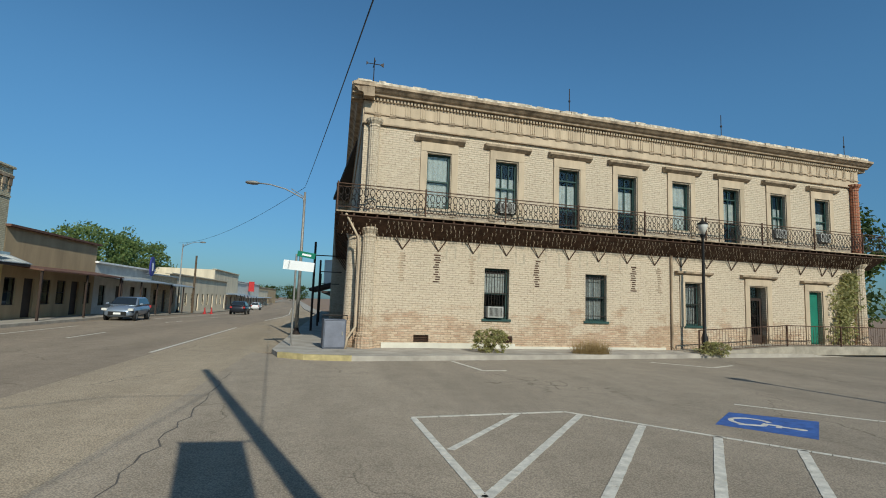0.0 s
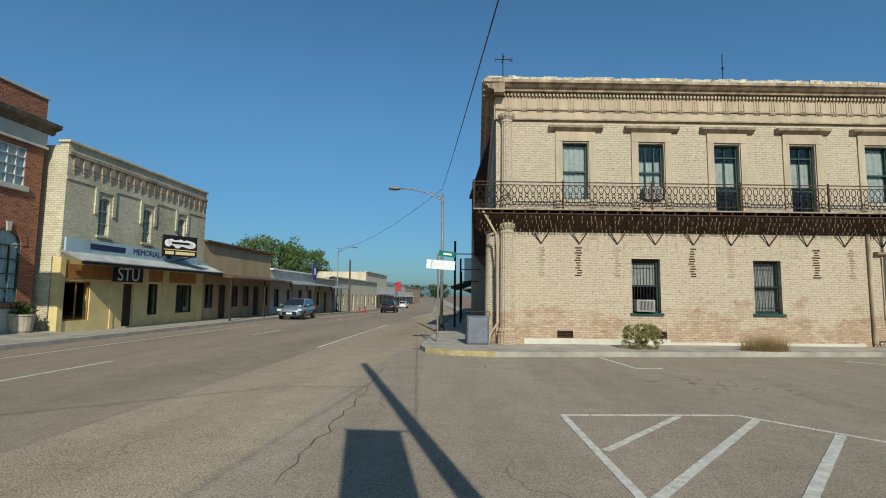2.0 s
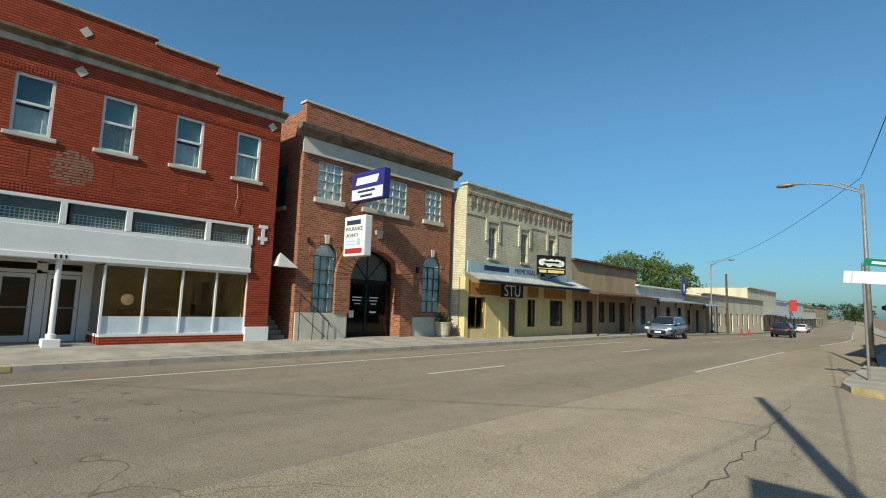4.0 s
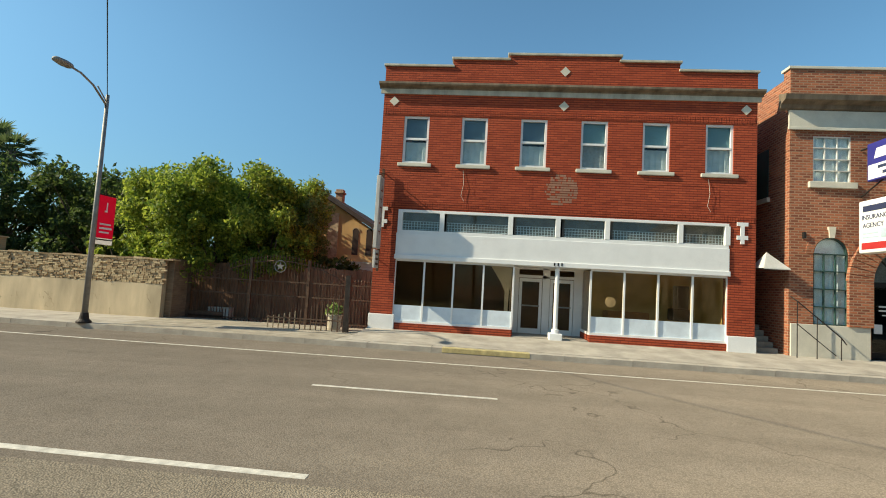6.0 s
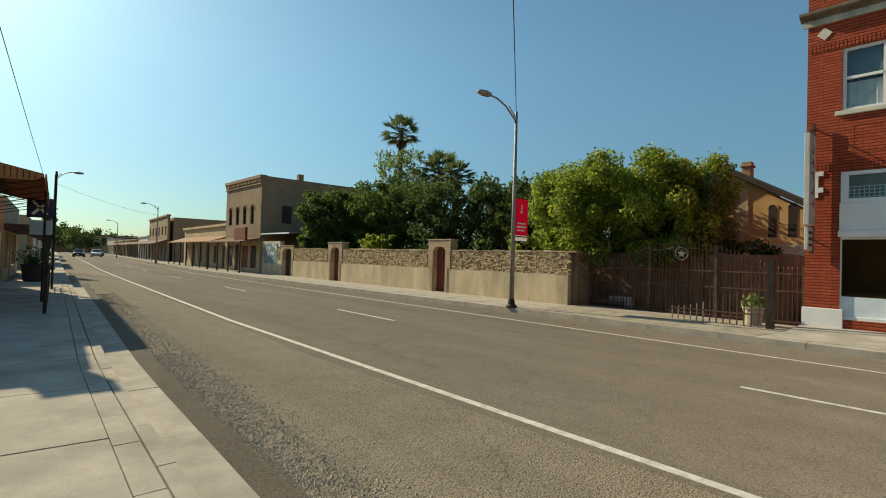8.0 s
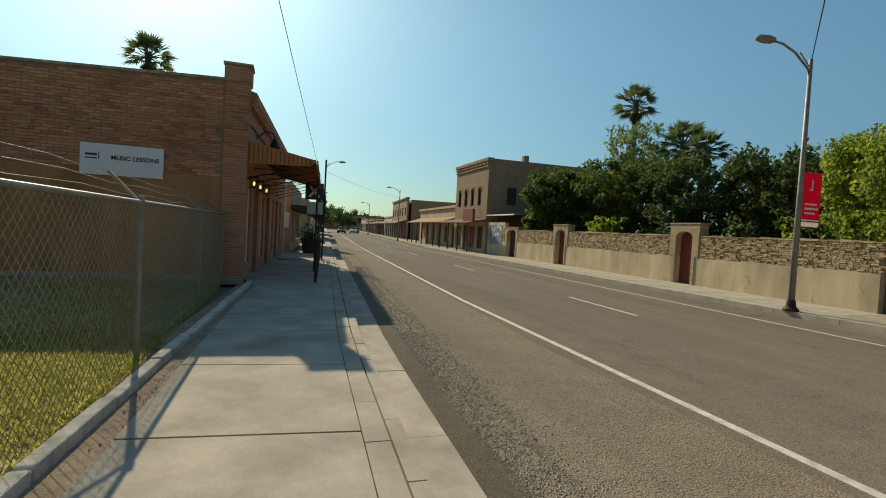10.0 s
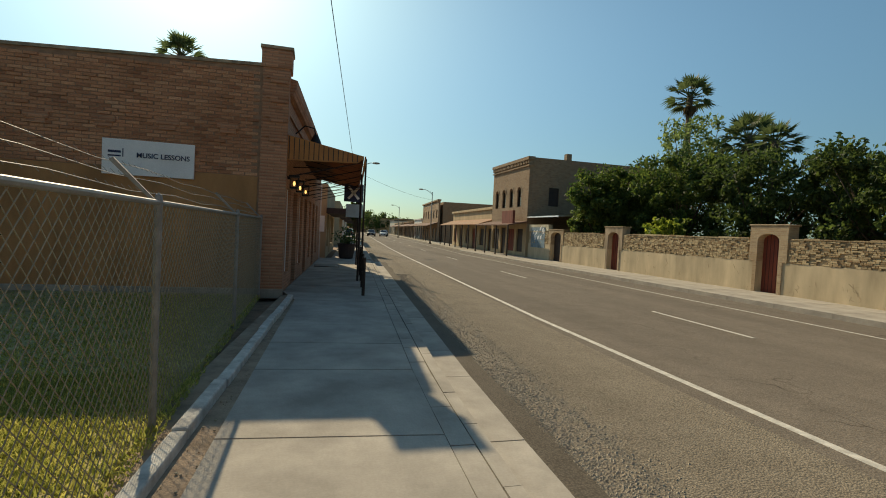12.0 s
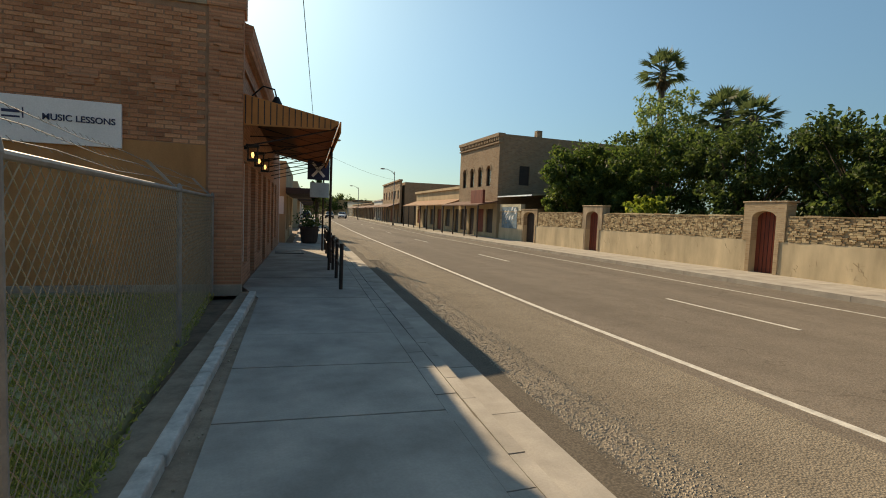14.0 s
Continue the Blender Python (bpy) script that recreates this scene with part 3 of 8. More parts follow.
def line(x0, y0, x1, y1, w, mat=WHITE_LINE, label="worn white painted line", name="road_line"):
    d = Vector((x1 - x0, y1 - y0, 0))
    n = Vector((-d.y, d.x, 0)).normalized() * (w / 2)
    a, b = Vector((x0, y0, 0)), Vector((x1, y1, 0))
    s = Shape()
    k = max(1, int(d.length / 12)) if d.length > 20 else 1
    for i in range(k):
        p, q = a.lerp(b, i / k), a.lerp(b, (i + 1) / k)
        s.add([(v.x + bend(v.x, v.y), v.y, zg(v.y) + h) for h in (0.0005, 0.004) for v in (p - n, q - n, q + n, p + n)],
              [(0, 1, 2, 3), (7, 6, 5, 4), (0, 4, 5, 1), (1, 5, 6, 2), (2, 6, 7, 3), (3, 7, 4, 0)])
    return single(name, s, mat, label, "road marking", "structure")


def chipped(x0, y0, x1, y1, w):
    """A thick painted line, cracked across into short chips."""
    rc = random.Random(int(x0 * 100 + y1 * 10))
    d = Vector((x1 - x0, y1 - y0, 0))
    L = d.length
    d.normalize()
    n = Vector((-d.y, d.x, 0)) * (w / 2)
    o = Vector((x0, y0, 0))
    t = single("road_line", Shape().add([o + d * 0.01 - n * 0.7, o + d * (L - 0.01) - n * 0.7, o + d * (L - 0.01) + n * 0.7, o + d * 0.01 + n * 0.7], [(0, 1, 2, 3)]), CRACK, "chipped white parking line on the asphalt", "road marking", "structure")
    t.location.z = 0.001
    s = 0.0
    while s < L - 0.04:
        e = min(L, s + rc.uniform(0.1, 0.34))
        g = rc.uniform(0.004, 0.016)
        k = rc.uniform(-0.012, 0.012)
        c = [o + d * s - n * rc.uniform(0.88, 1.0), o + d * (e - g + k) - n * rc.uniform(0.88, 1.0), o + d * (e - g - k) + n * rc.uniform(0.88, 1.0), o + d * s + n * rc.uniform(0.88, 1.0)]
        part("paint_chip", Shape().prism([(p.x, p.y) for p in c], 0.0015, 0.006, "z"), WHITE_LINE, t)
        s = e


line(-4.15, -260, -4.15, -1.6, 0.12)
line(-4.1, 16.5, -4.1, 160, 0.11)
line(-11.45, -260, -11.45, 160, 0.09)
for i in range(-12, 12):
    y = -2.95 + 12.05 * i
    line(-8.1 - max(0, y) * 0.02, y, -8.1 - max(0, y) * 0.02, y + 3.25, 0.1, label="short white lane dash")
# angled parking bays
chipped(2.62, 7.55, 5.36, 7.83, 0.086)
chipped(5.36, 7.83, 8.4, 4.55, 0.086)
chipped(8.4, 4.55, 12.4, 0.2, 0.086)
chipped(2.65, 7.5, 2.83, 4.25, 0.112)
chipped(2.85, 4.25, 5.55, 7.6, 0.120)
chipped(2.86, 5.8, 4.42, 7.66, 0.103)
chipped(6.2, 6.8, 3.9, 3.95, 0.129)
chipped(6.98, 6.1, 4.75, 3.45, 0.129)
chipped(7.66, 5.35, 5.6, 3.0, 0.129)
chipped(9.27, 8.32, 12.2, 5.6, 0.085)
line(5.03, 15.05, 5.41, 12.95, 0.1)
line(5.41, 12.95, 6.1, 12.97, 0.1)
line(12.2, 15.3, 13.6, 14.0, 0.1)
line(13.6, 14.0, 14.9, 14.6, 0.1)
b = Shape()
b.prism([(7.54, 6.81), (8.46, 5.81), (9.64, 6.84), (8.54, 7.64)], 0.0005, 0.004, "z")
bay = single("accessible_bay_panel", b, BLUE_LINE, "worn blue painted square with a white wheelchair sign", "road marking", "structure")
sy = Shape()
UX, VX = Vector((0.733, -0.68)), Vector((0.75, 0.66))


def on_bay(pts, k):
    sy.prism([tuple(Vector((7.55, 6.81)) + UX * u + VX * v) for u, v in pts], 0.004, 0.007 + 0.0002 * k, "z")


for k in range(14):
    a0, a1 = radians(25 + k * 16.5), radians(25 + (k + 1) * 16.5)
    on_bay([(0.43 + r * math.cos(t), 0.60 + r * math.sin(t)) for r, t in ((0.25, a0), (0.33, a0), (0.33, a1), (0.25, a1))], 0)
on_bay([(0.30, 0.22), (0.64, 0.34), (0.60, 0.43), (0.26, 0.31)], 1)
on_bay([(0.58, 0.36), (0.67, 0.36), (0.70, 0.60), (0.61, 0.60)], 2)
on_bay([(0.62, 0.52), (0.88, 0.50), (0.88, 0.58), (0.62, 0.60)], 3)
on_bay([(0.80, 0.38), (0.88, 0.38), (0.88, 0.54), (0.80, 0.54)], 4)
on_bay([(0.86, 0.46), (1.06, 0.44), (1.06, 0.51), (0.86, 0.53)], 5)
on_bay([(1.11 + 0.11 * math.cos(k * 0.628), 0.47 + 0.065 * math.sin(k * 0.628)) for k in range(10)], 6)
part("wheelchair_sign", sy, WHITE_LINE, bay)

# near pavement
def slab_edge(y):
    """Street-side edge of the pavement slabs."""
    return -0.42 + 0.045 * (y + 4) if y > -9 else -0.645 + 0.075 * (y + 9)


def inner_edge(y):
    """Pavement edge on the lot side: fans out to the shop front."""
    return 1.166 + (y + 8.66) * 0.0444 if y > -16.1 else 1.24 + (y + 16.1) * 0.075


def piece(name, parent, inner, outer, ya, yb, z0, z1, gap, mat=CONC):
    """A cast block between two edges (functions of y), its ends cut slightly askew."""
    a, b = ya + gap, yb - gap
    skew = lambda x, y: y - 0.085 * (x - slab_edge(y)) if x > slab_edge(y) else y
    dz = random.uniform(-0.005, 0.003)
    pts = [(outer(a), skew(outer(a), a)), (inner(a), skew(inner(a), a)), (inner(b), skew(inner(b), b)), (outer(b), skew(outer(b), b))]
    return part(name, Shape().prism(pts, z0, z1 + dz, "z"), mat, parent)


def beside(d):
    return lambda y: slab_edge(y) - d


pv = single("pavement", strip(-0.55, 1.02, -31, -1.6, 0.07, 0.2), DIRT, "pale concrete pavement of jointed slabs", "pavement", "structure")
kerb = single("kerb", strip(-0.78, -0.6, -31, -1.6, 0.10, 0.25), DIRT, "worn kerb of short concrete blocks", "kerb", "structure")
gutter = single("gutter", strip(-1.16, -0.80, -31, -1.6, 0.002, 0.1), DIRT, "flat concrete gutter beside the kerb", "gutter", "structure")
joints = [-1.75, -3.6, -5.58, -7.58, -9.5, -10.86, -12.26] + [-13.66 - 1.4 * k for k in range(13)]
for ya, yb in zip(joints[1:], joints):
    piece("slab", pv, inner_edge, slab_edge, ya, yb, 0.05, 0.15, 0.012)
    mid = (ya + yb) / 2
    for qa, qb in ((ya + 0.2, mid + 0.3), (mid + 0.3, yb + 0.2)):
        if qb < -1.6:
            piece("kerb_block", kerb, beside(0.012), beside(0.212), qa, qb, 0.0, 0.143, 0.006)
            piece("kerb_block", kerb, beside(0.232), beside(0.365), qa - 0.45, qb - 0.45, 0.0, 0.134, 0.006)
    piece("gutter_slab", gutter, beside(0.372), beside(0.77), ya - 0.1, yb - 0.1, -0.03, 0.022, 0.006)
ws = Shape()
for k in range(30):
    ya, yb = -31 + k * 0.98, -31 + (k + 1) * 0.98
    ws.add([(slab_edge(y) - d, y, 0.004) for y, d in ((ya, 0.765), (yb, 0.765), (yb, 1.08 + 0.05 * math.sin(k * 1.7 + 1.7)), (ya, 1.08 + 0.05 * math.sin(k * 1.7)))], [(0, 1, 2, 3)])
single("road_edge_patch", ws, ASPH_D, "dark smooth asphalt strip beside the gutter", "road", "structure")
gv = Shape()
rg = random.Random(77)
for k in range(15000):
    y = rg.uniform(-24, -2.2) if k % 3 else rg.uniform(-10, -3)
    x = slab_edge(y) - 1.04 - abs(rg.gauss(0, 0.3))
    r = rg.uniform(0.006, 0.02)
    a = rg.uniform(0, 3)
    gv.add([(x + r * math.cos(a + q), y + r * math.sin(a + q), 0.0) for q in (0, 2.1, 4.2)] + [(x, y, r * 0.6)], [(0, 1, 3), (1, 2, 3), (2, 0, 3)])
single("gutter_gravel", gv, GRAVEL, "loose gravel gathered beside the gutter", "gravel", "stuff")
for k, (x0, y0, x1, y1) in enumerate(((-0.98, 12.4, -0.58, 4.4), (-3.3, 10.5, -2.2, 12.9))):
    cr = Shape()
    rc = random.Random(50 + k)
    n = 26
    pts = [(x0 + (x1 - x0) * i / n + rc.gauss(0, 0.035), y0 + (y1 - y0) * i / n) for i in range(n + 1)]
    for (ax, ay), (bx, by) in zip(pts, pts[1:]):
        w = rc.uniform(0.004, 0.013)
        cr.add([(ax - w, ay, 0.002), (ax + w, ay, 0.002), (bx + w, by, 0.002), (bx - w, by, 0.002)], [(0, 1, 2, 3)])
    single("road_crack", cr, CRACK, "dark crack in the asphalt", "crack", "structure")
single("far_south_pavement", strip(-1.0, 1.2, -260, -31, 0.14, 0.3), CONC, "concrete pavement further down the street", "pavement", "structure")
single("verge", strip(0.6, 1.75, -16.1, -1.6, 0.125, 0.2), VERGE, "strip of bare soil beside the fence kerb", "ground", "structure")
ek = Shape()
random.seed(4)
for i in range(11):
    y = -15.6 + i * 1.3
    xa, xb_ = 1.36 + (y + 8.6) * 0.062 + random.uniform(-0.006, 0.006), 1.36 + (y + 9.9) * 0.062 + random.uniform(-0.006, 0.006)
    z = 0.22 + random.uniform(-0.015, 0.01)
    ek.add([(x, yy, q) for q in (-0.1, z) for x, yy in ((xa, y + 0.01), (xa + 0.125, y + 0.01), (xb_ + 0.125, y + 1.29), (xb_, y + 1.29))],
           [(3, 2, 1, 0), (4, 5, 6, 7), (0, 1, 5, 4), (1, 2, 6, 5), (2, 3, 7, 6), (3, 0, 4, 7)])
single("edging_kerb", ek, EDGE, "low chipped concrete edging under the fence", "kerb", "structure", bevel=0.02)
lot = Shape()
lot.box(1.75, 30, -16.0, -1.6, -0.05, 0.16)
single("lawn_soil", lot, TURF, "soil of the fenced lot", "ground", "structure")

# far pavement
fp = single("far_pavement", strip(-16.4, -13.2, -260, 900, 0.13, 0.3), CONC_D, "concrete pavement along the shop fronts", "pavement", "structure")
fs = Shape()
fs.box(-16.3, -13.45, 0.012, 1.788, 0.05, 0.15)
fs_me = fs.mesh("slab")
fs_me.materials.append(CONC)
for i in range(50):
    part("slab", fs_me, CONC, fp, m=pose(0, -50 + 1.8 * i, random.uniform(-0.003, 0.003)))
fk = Shape()
fk.box(-13.45, -13.19, 0.006, 1.794, -0.05, 0.152)
fk_me = fk.mesh("kerb_block")
fk_me.materials.append(CONC)
for i in range(50):
    part("kerb_block", fk_me, CONC, fp, m=pose(0, -50 + 1.8 * i, random.uniform(-0.004, 0.002)))
yk = Shape()
yk.box(-13.46, -13.18, -1.1, 1.3, 0.02, 0.158)
single("yellow_kerb", yk, YELLOW, "faded yellow painted kerb", "kerb", "structure", bevel=0.015)
ramp_s = Shape()
ramp_s.prism([(-16.3, -0.05), (-13.6, -0.05), (-13.6, 0.16), (-16.3, 0.30)], -3.9, 18.3, "y")
single("shop_forecourt", ramp_s, CONC, "slightly sloped concrete pavement before the brick shops", "pavement", "structure")

# corner pavement of the big buff building
K = 0.08
AANG = math.degrees(math.atan(K))
cp = Shape()
cp.prism([(-0.58, 16.6), (-0.3, 15.6), (0.5, 15.0), (1.9, 14.78), (14.4, 16.75), (30, 19.0), (30, 24), (2.2, 18.2), (2.4, 60), (-0.58, 60)], -0.1, 0.15, "z")
single("corner_pavement", cp, CONC, "pale concrete pavement wrapping the street corner", "pavement", "structure")
single("north_pavement", strip(-0.58, 2.4, 60, 500, 0.15, 0.3), CONC, "concrete pavement down the street", "pavement", "structure")
cy = Shape()
cy.prism([(-0.3, 15.58), (0.5, 14.98), (1.9, 14.76), (1.92, 14.95), (0.55, 15.17), (-0.18, 15.72)], -0.02, 0.158, "z")
single("corner_kerb", cy, YELLOW, "faded yellow painted corner kerb", "kerb", "structure")


# ---- window and door makers (local: x along the wall, -y outwards) ----
def sash(parent, x0, x1, z0, z1, frame_mat, depth=0.12, rails=(0.5,), bars=(), inner=None, fw=0.06, sill=None, name="window", pane_mat=GLASS):
    """A framed window set back in its opening, with panes and what hangs behind them."""
    s = Shape()
    y0, y1 = depth - 0.05, depth + 0.03
    s.box(x0, x0 + fw, y0, y1, z0, z1).box(x1 - fw, x1, y0, y1, z0, z1)
    s.box(x0 + fw, x1 - fw, y0, y1, z0, z0 + fw).box(x0 + fw, x1 - fw, y0, y1, z1 - fw, z1)
    w = part(name, s, frame_mat, parent)
    for r in rails:
        z = z0 + (z1 - z0) * r
        part("glazing_rail", Shape().box(x0 + fw, x1 - fw, y0 - 0.01, y1, z - fw * 0.45, z + fw * 0.45), frame_mat, w)
    for r in bars:
        x = x0 + (x1 - x0) * r
        part("glazing_bar", Shape().box(x - 0.016, x + 0.016, y0 + 0.01, y1 - 0.012, z0 + fw, z1 - fw), frame_mat, w)
    zs = [z0] + [z0 + (z1 - z0) * r for r in rails] + [z1]
    for a, b in zip(zs, zs[1:]):
        p = part("pane", Shape().box(x0 + fw * 0.5, x1 - fw * 0.5, depth - 0.004, depth + 0.004, a + 0.01, b - 0.01), pane_mat, w)
        p.visible_shadow = False
    if inner:
        mat_, f0, f1 = inner
        sh = Shape()
        n = 14
        h0, h1 = z0 + (z1 - z0) * f0, z0 + (z1 - z0) * f1
        xs = [x0 + (x1 - x0) * k / n for k in range(n + 1)]
        ys = [depth + 0.06 + 0.015 * math.sin(k * 2.1) for k in range(n + 1)]
        sh.add([(x, y + o, z) for o in (0, 0.01) for z in (h0, h1) for x, y in zip(xs, ys)],
               [(k, k + 1, n + 2 + k, n + 1 + k) for k in range(n)] + [(2 * (n + 1) + k, 3 * (n + 1) + k, 3 * (n + 1) + k + 1, 2 * (n + 1) + k + 1) for k in range(n)])
        part("blind", sh, mat_, w)
    if sill:
        part("sill", Shape().box(x0 - 0.12, x1 + 0.12, -0.09, depth + 0.02, z0 - 0.14, z0), sill, w, bevel=0.012)
    return w


def shell(parent, x0, x1, depth, z0, z1, side_mat, roof_z=None, floors=(), back=0.3):
    """Side and back walls and roof that close a building behind its front; near-black floors and partition paint its
    rooms unlit.
    """
    rz = roof_z or z1 - 0.6
    part("side_wall", Shape().box(x0, x0 + 0.3, 0.36, depth, z0, z1), side_mat, parent)
    part("side_wall", Shape().box(x1 - 0.3, x1, 0.36, depth, z0, z1), side_mat, parent)
    part("back_wall", Shape().box(x0 + 0.3, x1 - 0.3, depth - back, depth, z0, z1), side_mat, parent)
    part("roof", Shape().box(x0 + 0.3, x1 - 0.3, 0.36, depth - back, rz, rz + 0.2), ROOF_D, parent)
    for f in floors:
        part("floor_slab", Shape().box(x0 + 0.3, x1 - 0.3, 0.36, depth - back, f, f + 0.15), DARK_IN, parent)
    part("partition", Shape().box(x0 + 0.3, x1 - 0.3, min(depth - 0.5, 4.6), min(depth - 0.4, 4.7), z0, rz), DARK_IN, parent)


ROW = lambda x=-16.08, y=0.0, z=0.0: pose(x, y, z, 0, 0, 90)   # fronts that face the street from the west


# ---- red brick two-storey shop ----
def red_shop():
    t = thing("red_brick_shop", ROW(), "two-storey red brick shop with a white storefront and stepped parapet", "building")
    wins = [(-3.08 + 2.005 * i, -2.2 + 2.005 * i, 5.97, 7.63) for i in range(6)]
    w = Shape()
    w.panel(-3.84, 8.55, 0.78, 8.35, 0, 0.35, wins + [(-3.08, 7.72, 0.2, 4.36)])
    part("wall", w, BRICK_D, t)
    for a, b_, z in ((-3.84, -1.48, 9.4), (-1.48, 0.44, 9.68), (0.44, 4.15, 9.86), (4.15, 6.08, 9.68), (6.08, 8.55, 9.4)):
        part("parapet", Shape().box(a, b_, 0.0, 0.3, 8.35, z), BRICK_D, t)
    for a, b_, z in ((-3.9, -1.44, 9.4), (-1.54, 0.48, 9.68), (0.38, 4.21, 9.86), (4.11, 6.14, 9.68), (6.04, 8.6, 9.4)):
        part("coping", Shape().box(a, b_, -0.06, 0.36, z - 0.02, z + 0.06), STONE_P, t, "pale stone coping", bevel=0.012)
    cor = Shape()
    cor.prism([(0.0, 8.56), (-0.06, 8.56), (-0.09, 8.61), (-0.2, 8.64), (-0.24, 8.68), (-0.24, 8.75), (0.0, 8.79)], -4.0, 8.7, "x")
    part("cornice", cor, STONE_D, t, "sooty weathered stone cornice")
    part("frieze", Shape().box(-3.95, 8.65, -0.05, 0.0, 8.39, 8.56), STONE_P, t, "weathered pale band under the cornice")
    for x in (-3.84, 7.75):
        part("pier_base", Shape().box(x - 0.04, x + 0.84, -0.05, 0.34, 0.2, 0.78), WHITE_P, t, "white painted pier base", bevel=0.015)
    for i, (a, b_, z0, z1) in enumerate(wins):
        sash(t, a, b_, z0, z1, WHITE_P, 0.1, (0.52,), (), (CURTAIN if i != 3 else LACE, 0.02, 0.5 if i % 2 else 0.46), 0.075)
        # added sheet behind the upper sash, coloured like the reflection in its glass
        part("reflection_sheet", Shape().box(a + 0.04, b_ - 0.04, 0.17, 0.18, z0 + (z1 - z0) * 0.52, z1 - 0.02), SKY_REFL_B if i < 3 else SKY_REFL_T, t, "dull blue sheet painted as the reflection in the upper sash")
        part("sill", Shape().box(a - 0.14, b_ + 0.14, -0.07, 0.12, z0 - 0.12, z0), CREAM_P, t, "stone sill", bevel=0.015)
    for x, z in ((-3.47, 8.13), (2.33, 9.3), (2.33, 8.1), (8.2, 8.13)):
        part("diamond", Shape().prism([(x - 0.17, z), (x, z - 0.17), (x + 0.17, z), (x, z + 0.17)], -0.02, 0.0), CREAM_P, t, "small pale stone diamond")
    # soldier courses and raised brick panels
    for z in (4.42, 7.66):
        sc = Shape()
        n = 150
        for k in range(n):
            x = -3.8 + k * 12.3 / n
            sc.box(x, x + 0.062, -0.014, 0.0, z, z + 0.2)
        tagged(part("soldier_course", sc, BRICK_D, t), kind="stuff")
    for a, b_ in ((-2.9, -0.9), (-0.6, 1.4), (3.3, 5.1), (5.4, 7.4)):
        pf = Shape()
        pf.box(a, b_, -0.005, 0, 5.55, 5.62).box(a, b_, -0.005, 0, 4.85, 4.92).box(a, a + 0.07, -0.005, 0, 4.92, 5.55).box(b_ - 0.07, b_, -0.005, 0, 4.92, 5.55)
        part("brick_panel", pf, BRICK_D, t)
    wp = Shape()
    rp = random.Random(3)
    for k in range(230):
        r, a = 0.52 * math.sqrt(rp.random()), rp.uniform(0, 6.283)
        if rp.random() > 1.15 - r * 1.1:
            continue
        x, z = 2.35 + r * math.cos(a), round((5.2 + r * math.sin(a)) / 0.08) * 0.08
        w = rp.uniform(0.05, 0.13)
        wp.box(x - w / 2, x + w / 2, -0.004 - rp.random() * 0.003, 0.0, z + 0.016, z + 0.076)
    tagged(part("worn_patch", wp, PATCH, t, "round pale patch of worn bricks"), kind="stuff")
    # cross-shaped iron marks beside the storefront
    for x in (-3.62, 8.13):
        cr = Shape()
        cr.box(x - 0.06, x + 0.06, -0.03, 0, 3.72, 4.42).box(x - 0.17, x + 0.17, -0.032, 0, 4.3, 4.42).box(x - 0.17, x + 0.17, -0.032, 0, 3.86, 3.99)
        part("wall_mark", cr, WHITE_P, t, "white cross-shaped wall mark")
    # storefront
    mull = [(-3.08, -1.65), (-1.5, 0.66), (0.82, 2.22), (2.42, 3.82), (4.0, 6.14), (6.3, 7.72)]
    tf = Shape()
    tf.box(-3.08, 7.72, -0.02, 0.1, 4.27, 4.36).box(-3.08, 7.72, -0.02, 0.1, 3.55, 3.66)
    for x in (-3.08, -1.65, 0.66, 2.22, 3.82, 6.14, 7.6):
        tf.box(x, x + 0.16, -0.03, 0.1, 3.66, 4.27)
    part("transom_frame", tf, WHITE_P, t, bevel=0.006)
    for a, b_ in mull:
        p = part("transom_pane", Shape().box(a + 0.1, b_, 0.03, 0.04, 3.62, 4.3), GLASS, t)
        p.visible_shadow = False
        part("transom_board", Shape().box(a + 0.05, b_ + 0.02, 0.2, 0.22, 3.58, 4.34), DUSTY, t, "dusty grey board behind the transom")
        gb = Shape()
        k = a + 0.15
        while k < b_:
            gb.box(k, k + 0.02, 0.12, 0.13, 3.62, 3.98)
            k += 0.1
        for z in (3.7, 3.79, 3.88, 3.97):
            gb.box(a + 0.1, b_, 0.115, 0.125, z, z + 0.018)
        tagged(part("transom_lattice", gb, CURTAIN, t), "pale glazing lattice", kind="stuff")
    part("fascia", Shape().box(-3.1, 7.74, -0.04, 0.1, 2.72, 3.55), WHITE_P, t, "plain white painted sign fascia", bevel=0.01)
    part("fascia_moulding", Shape().box(-3.12, 7.76, -0.09, -0.04, 2.66, 2.82), WHITE_P, t, bevel=0.015)
    for nx in (2.2, 2.32, 2.44):
        part("plate_bar", Shape().box(nx, nx + 0.045, -0.1, -0.09, 2.7, 2.8), BLACK, t, "small dark bar")
    part("soffit", Shape().box(0.9, 3.46, 0.1, 1.6, 2.66, 2.74), WHITE_P, t)
    part("shop_floor", Shape().box(0.95, 3.41, 0.02, 1.5, 0.2, 0.32), CONC, t)
    for fa, fb in ((-3.5, 0.88), (3.48, 8.2)):
        part("inner_floor", Shape().box(fa, fb, 0.21, 5, 0.2, 0.32), DARK_W, t)
        part("shop_ceiling", Shape().box(fa, fb, 0.1, 5, 2.68, 2.74), DUSTY, t)
    part("dark_wall", Shape().box(-3.5, 0.88, 2.2, 2.3, 0.32, 2.7).box(1.0, 3.4, 2.9, 3.0, 0.3, 2.66), BROWN_IN, t, "brown wall inside the shop")
    for a, b_ in ((-3.08, 0.92), (3.44, 7.72)):
        part("stallriser", Shape().box(a, b_, 0.0, 0.2, 0.2, 0.52), BRICK_D, t, "low red brick base")
        fr = Shape()
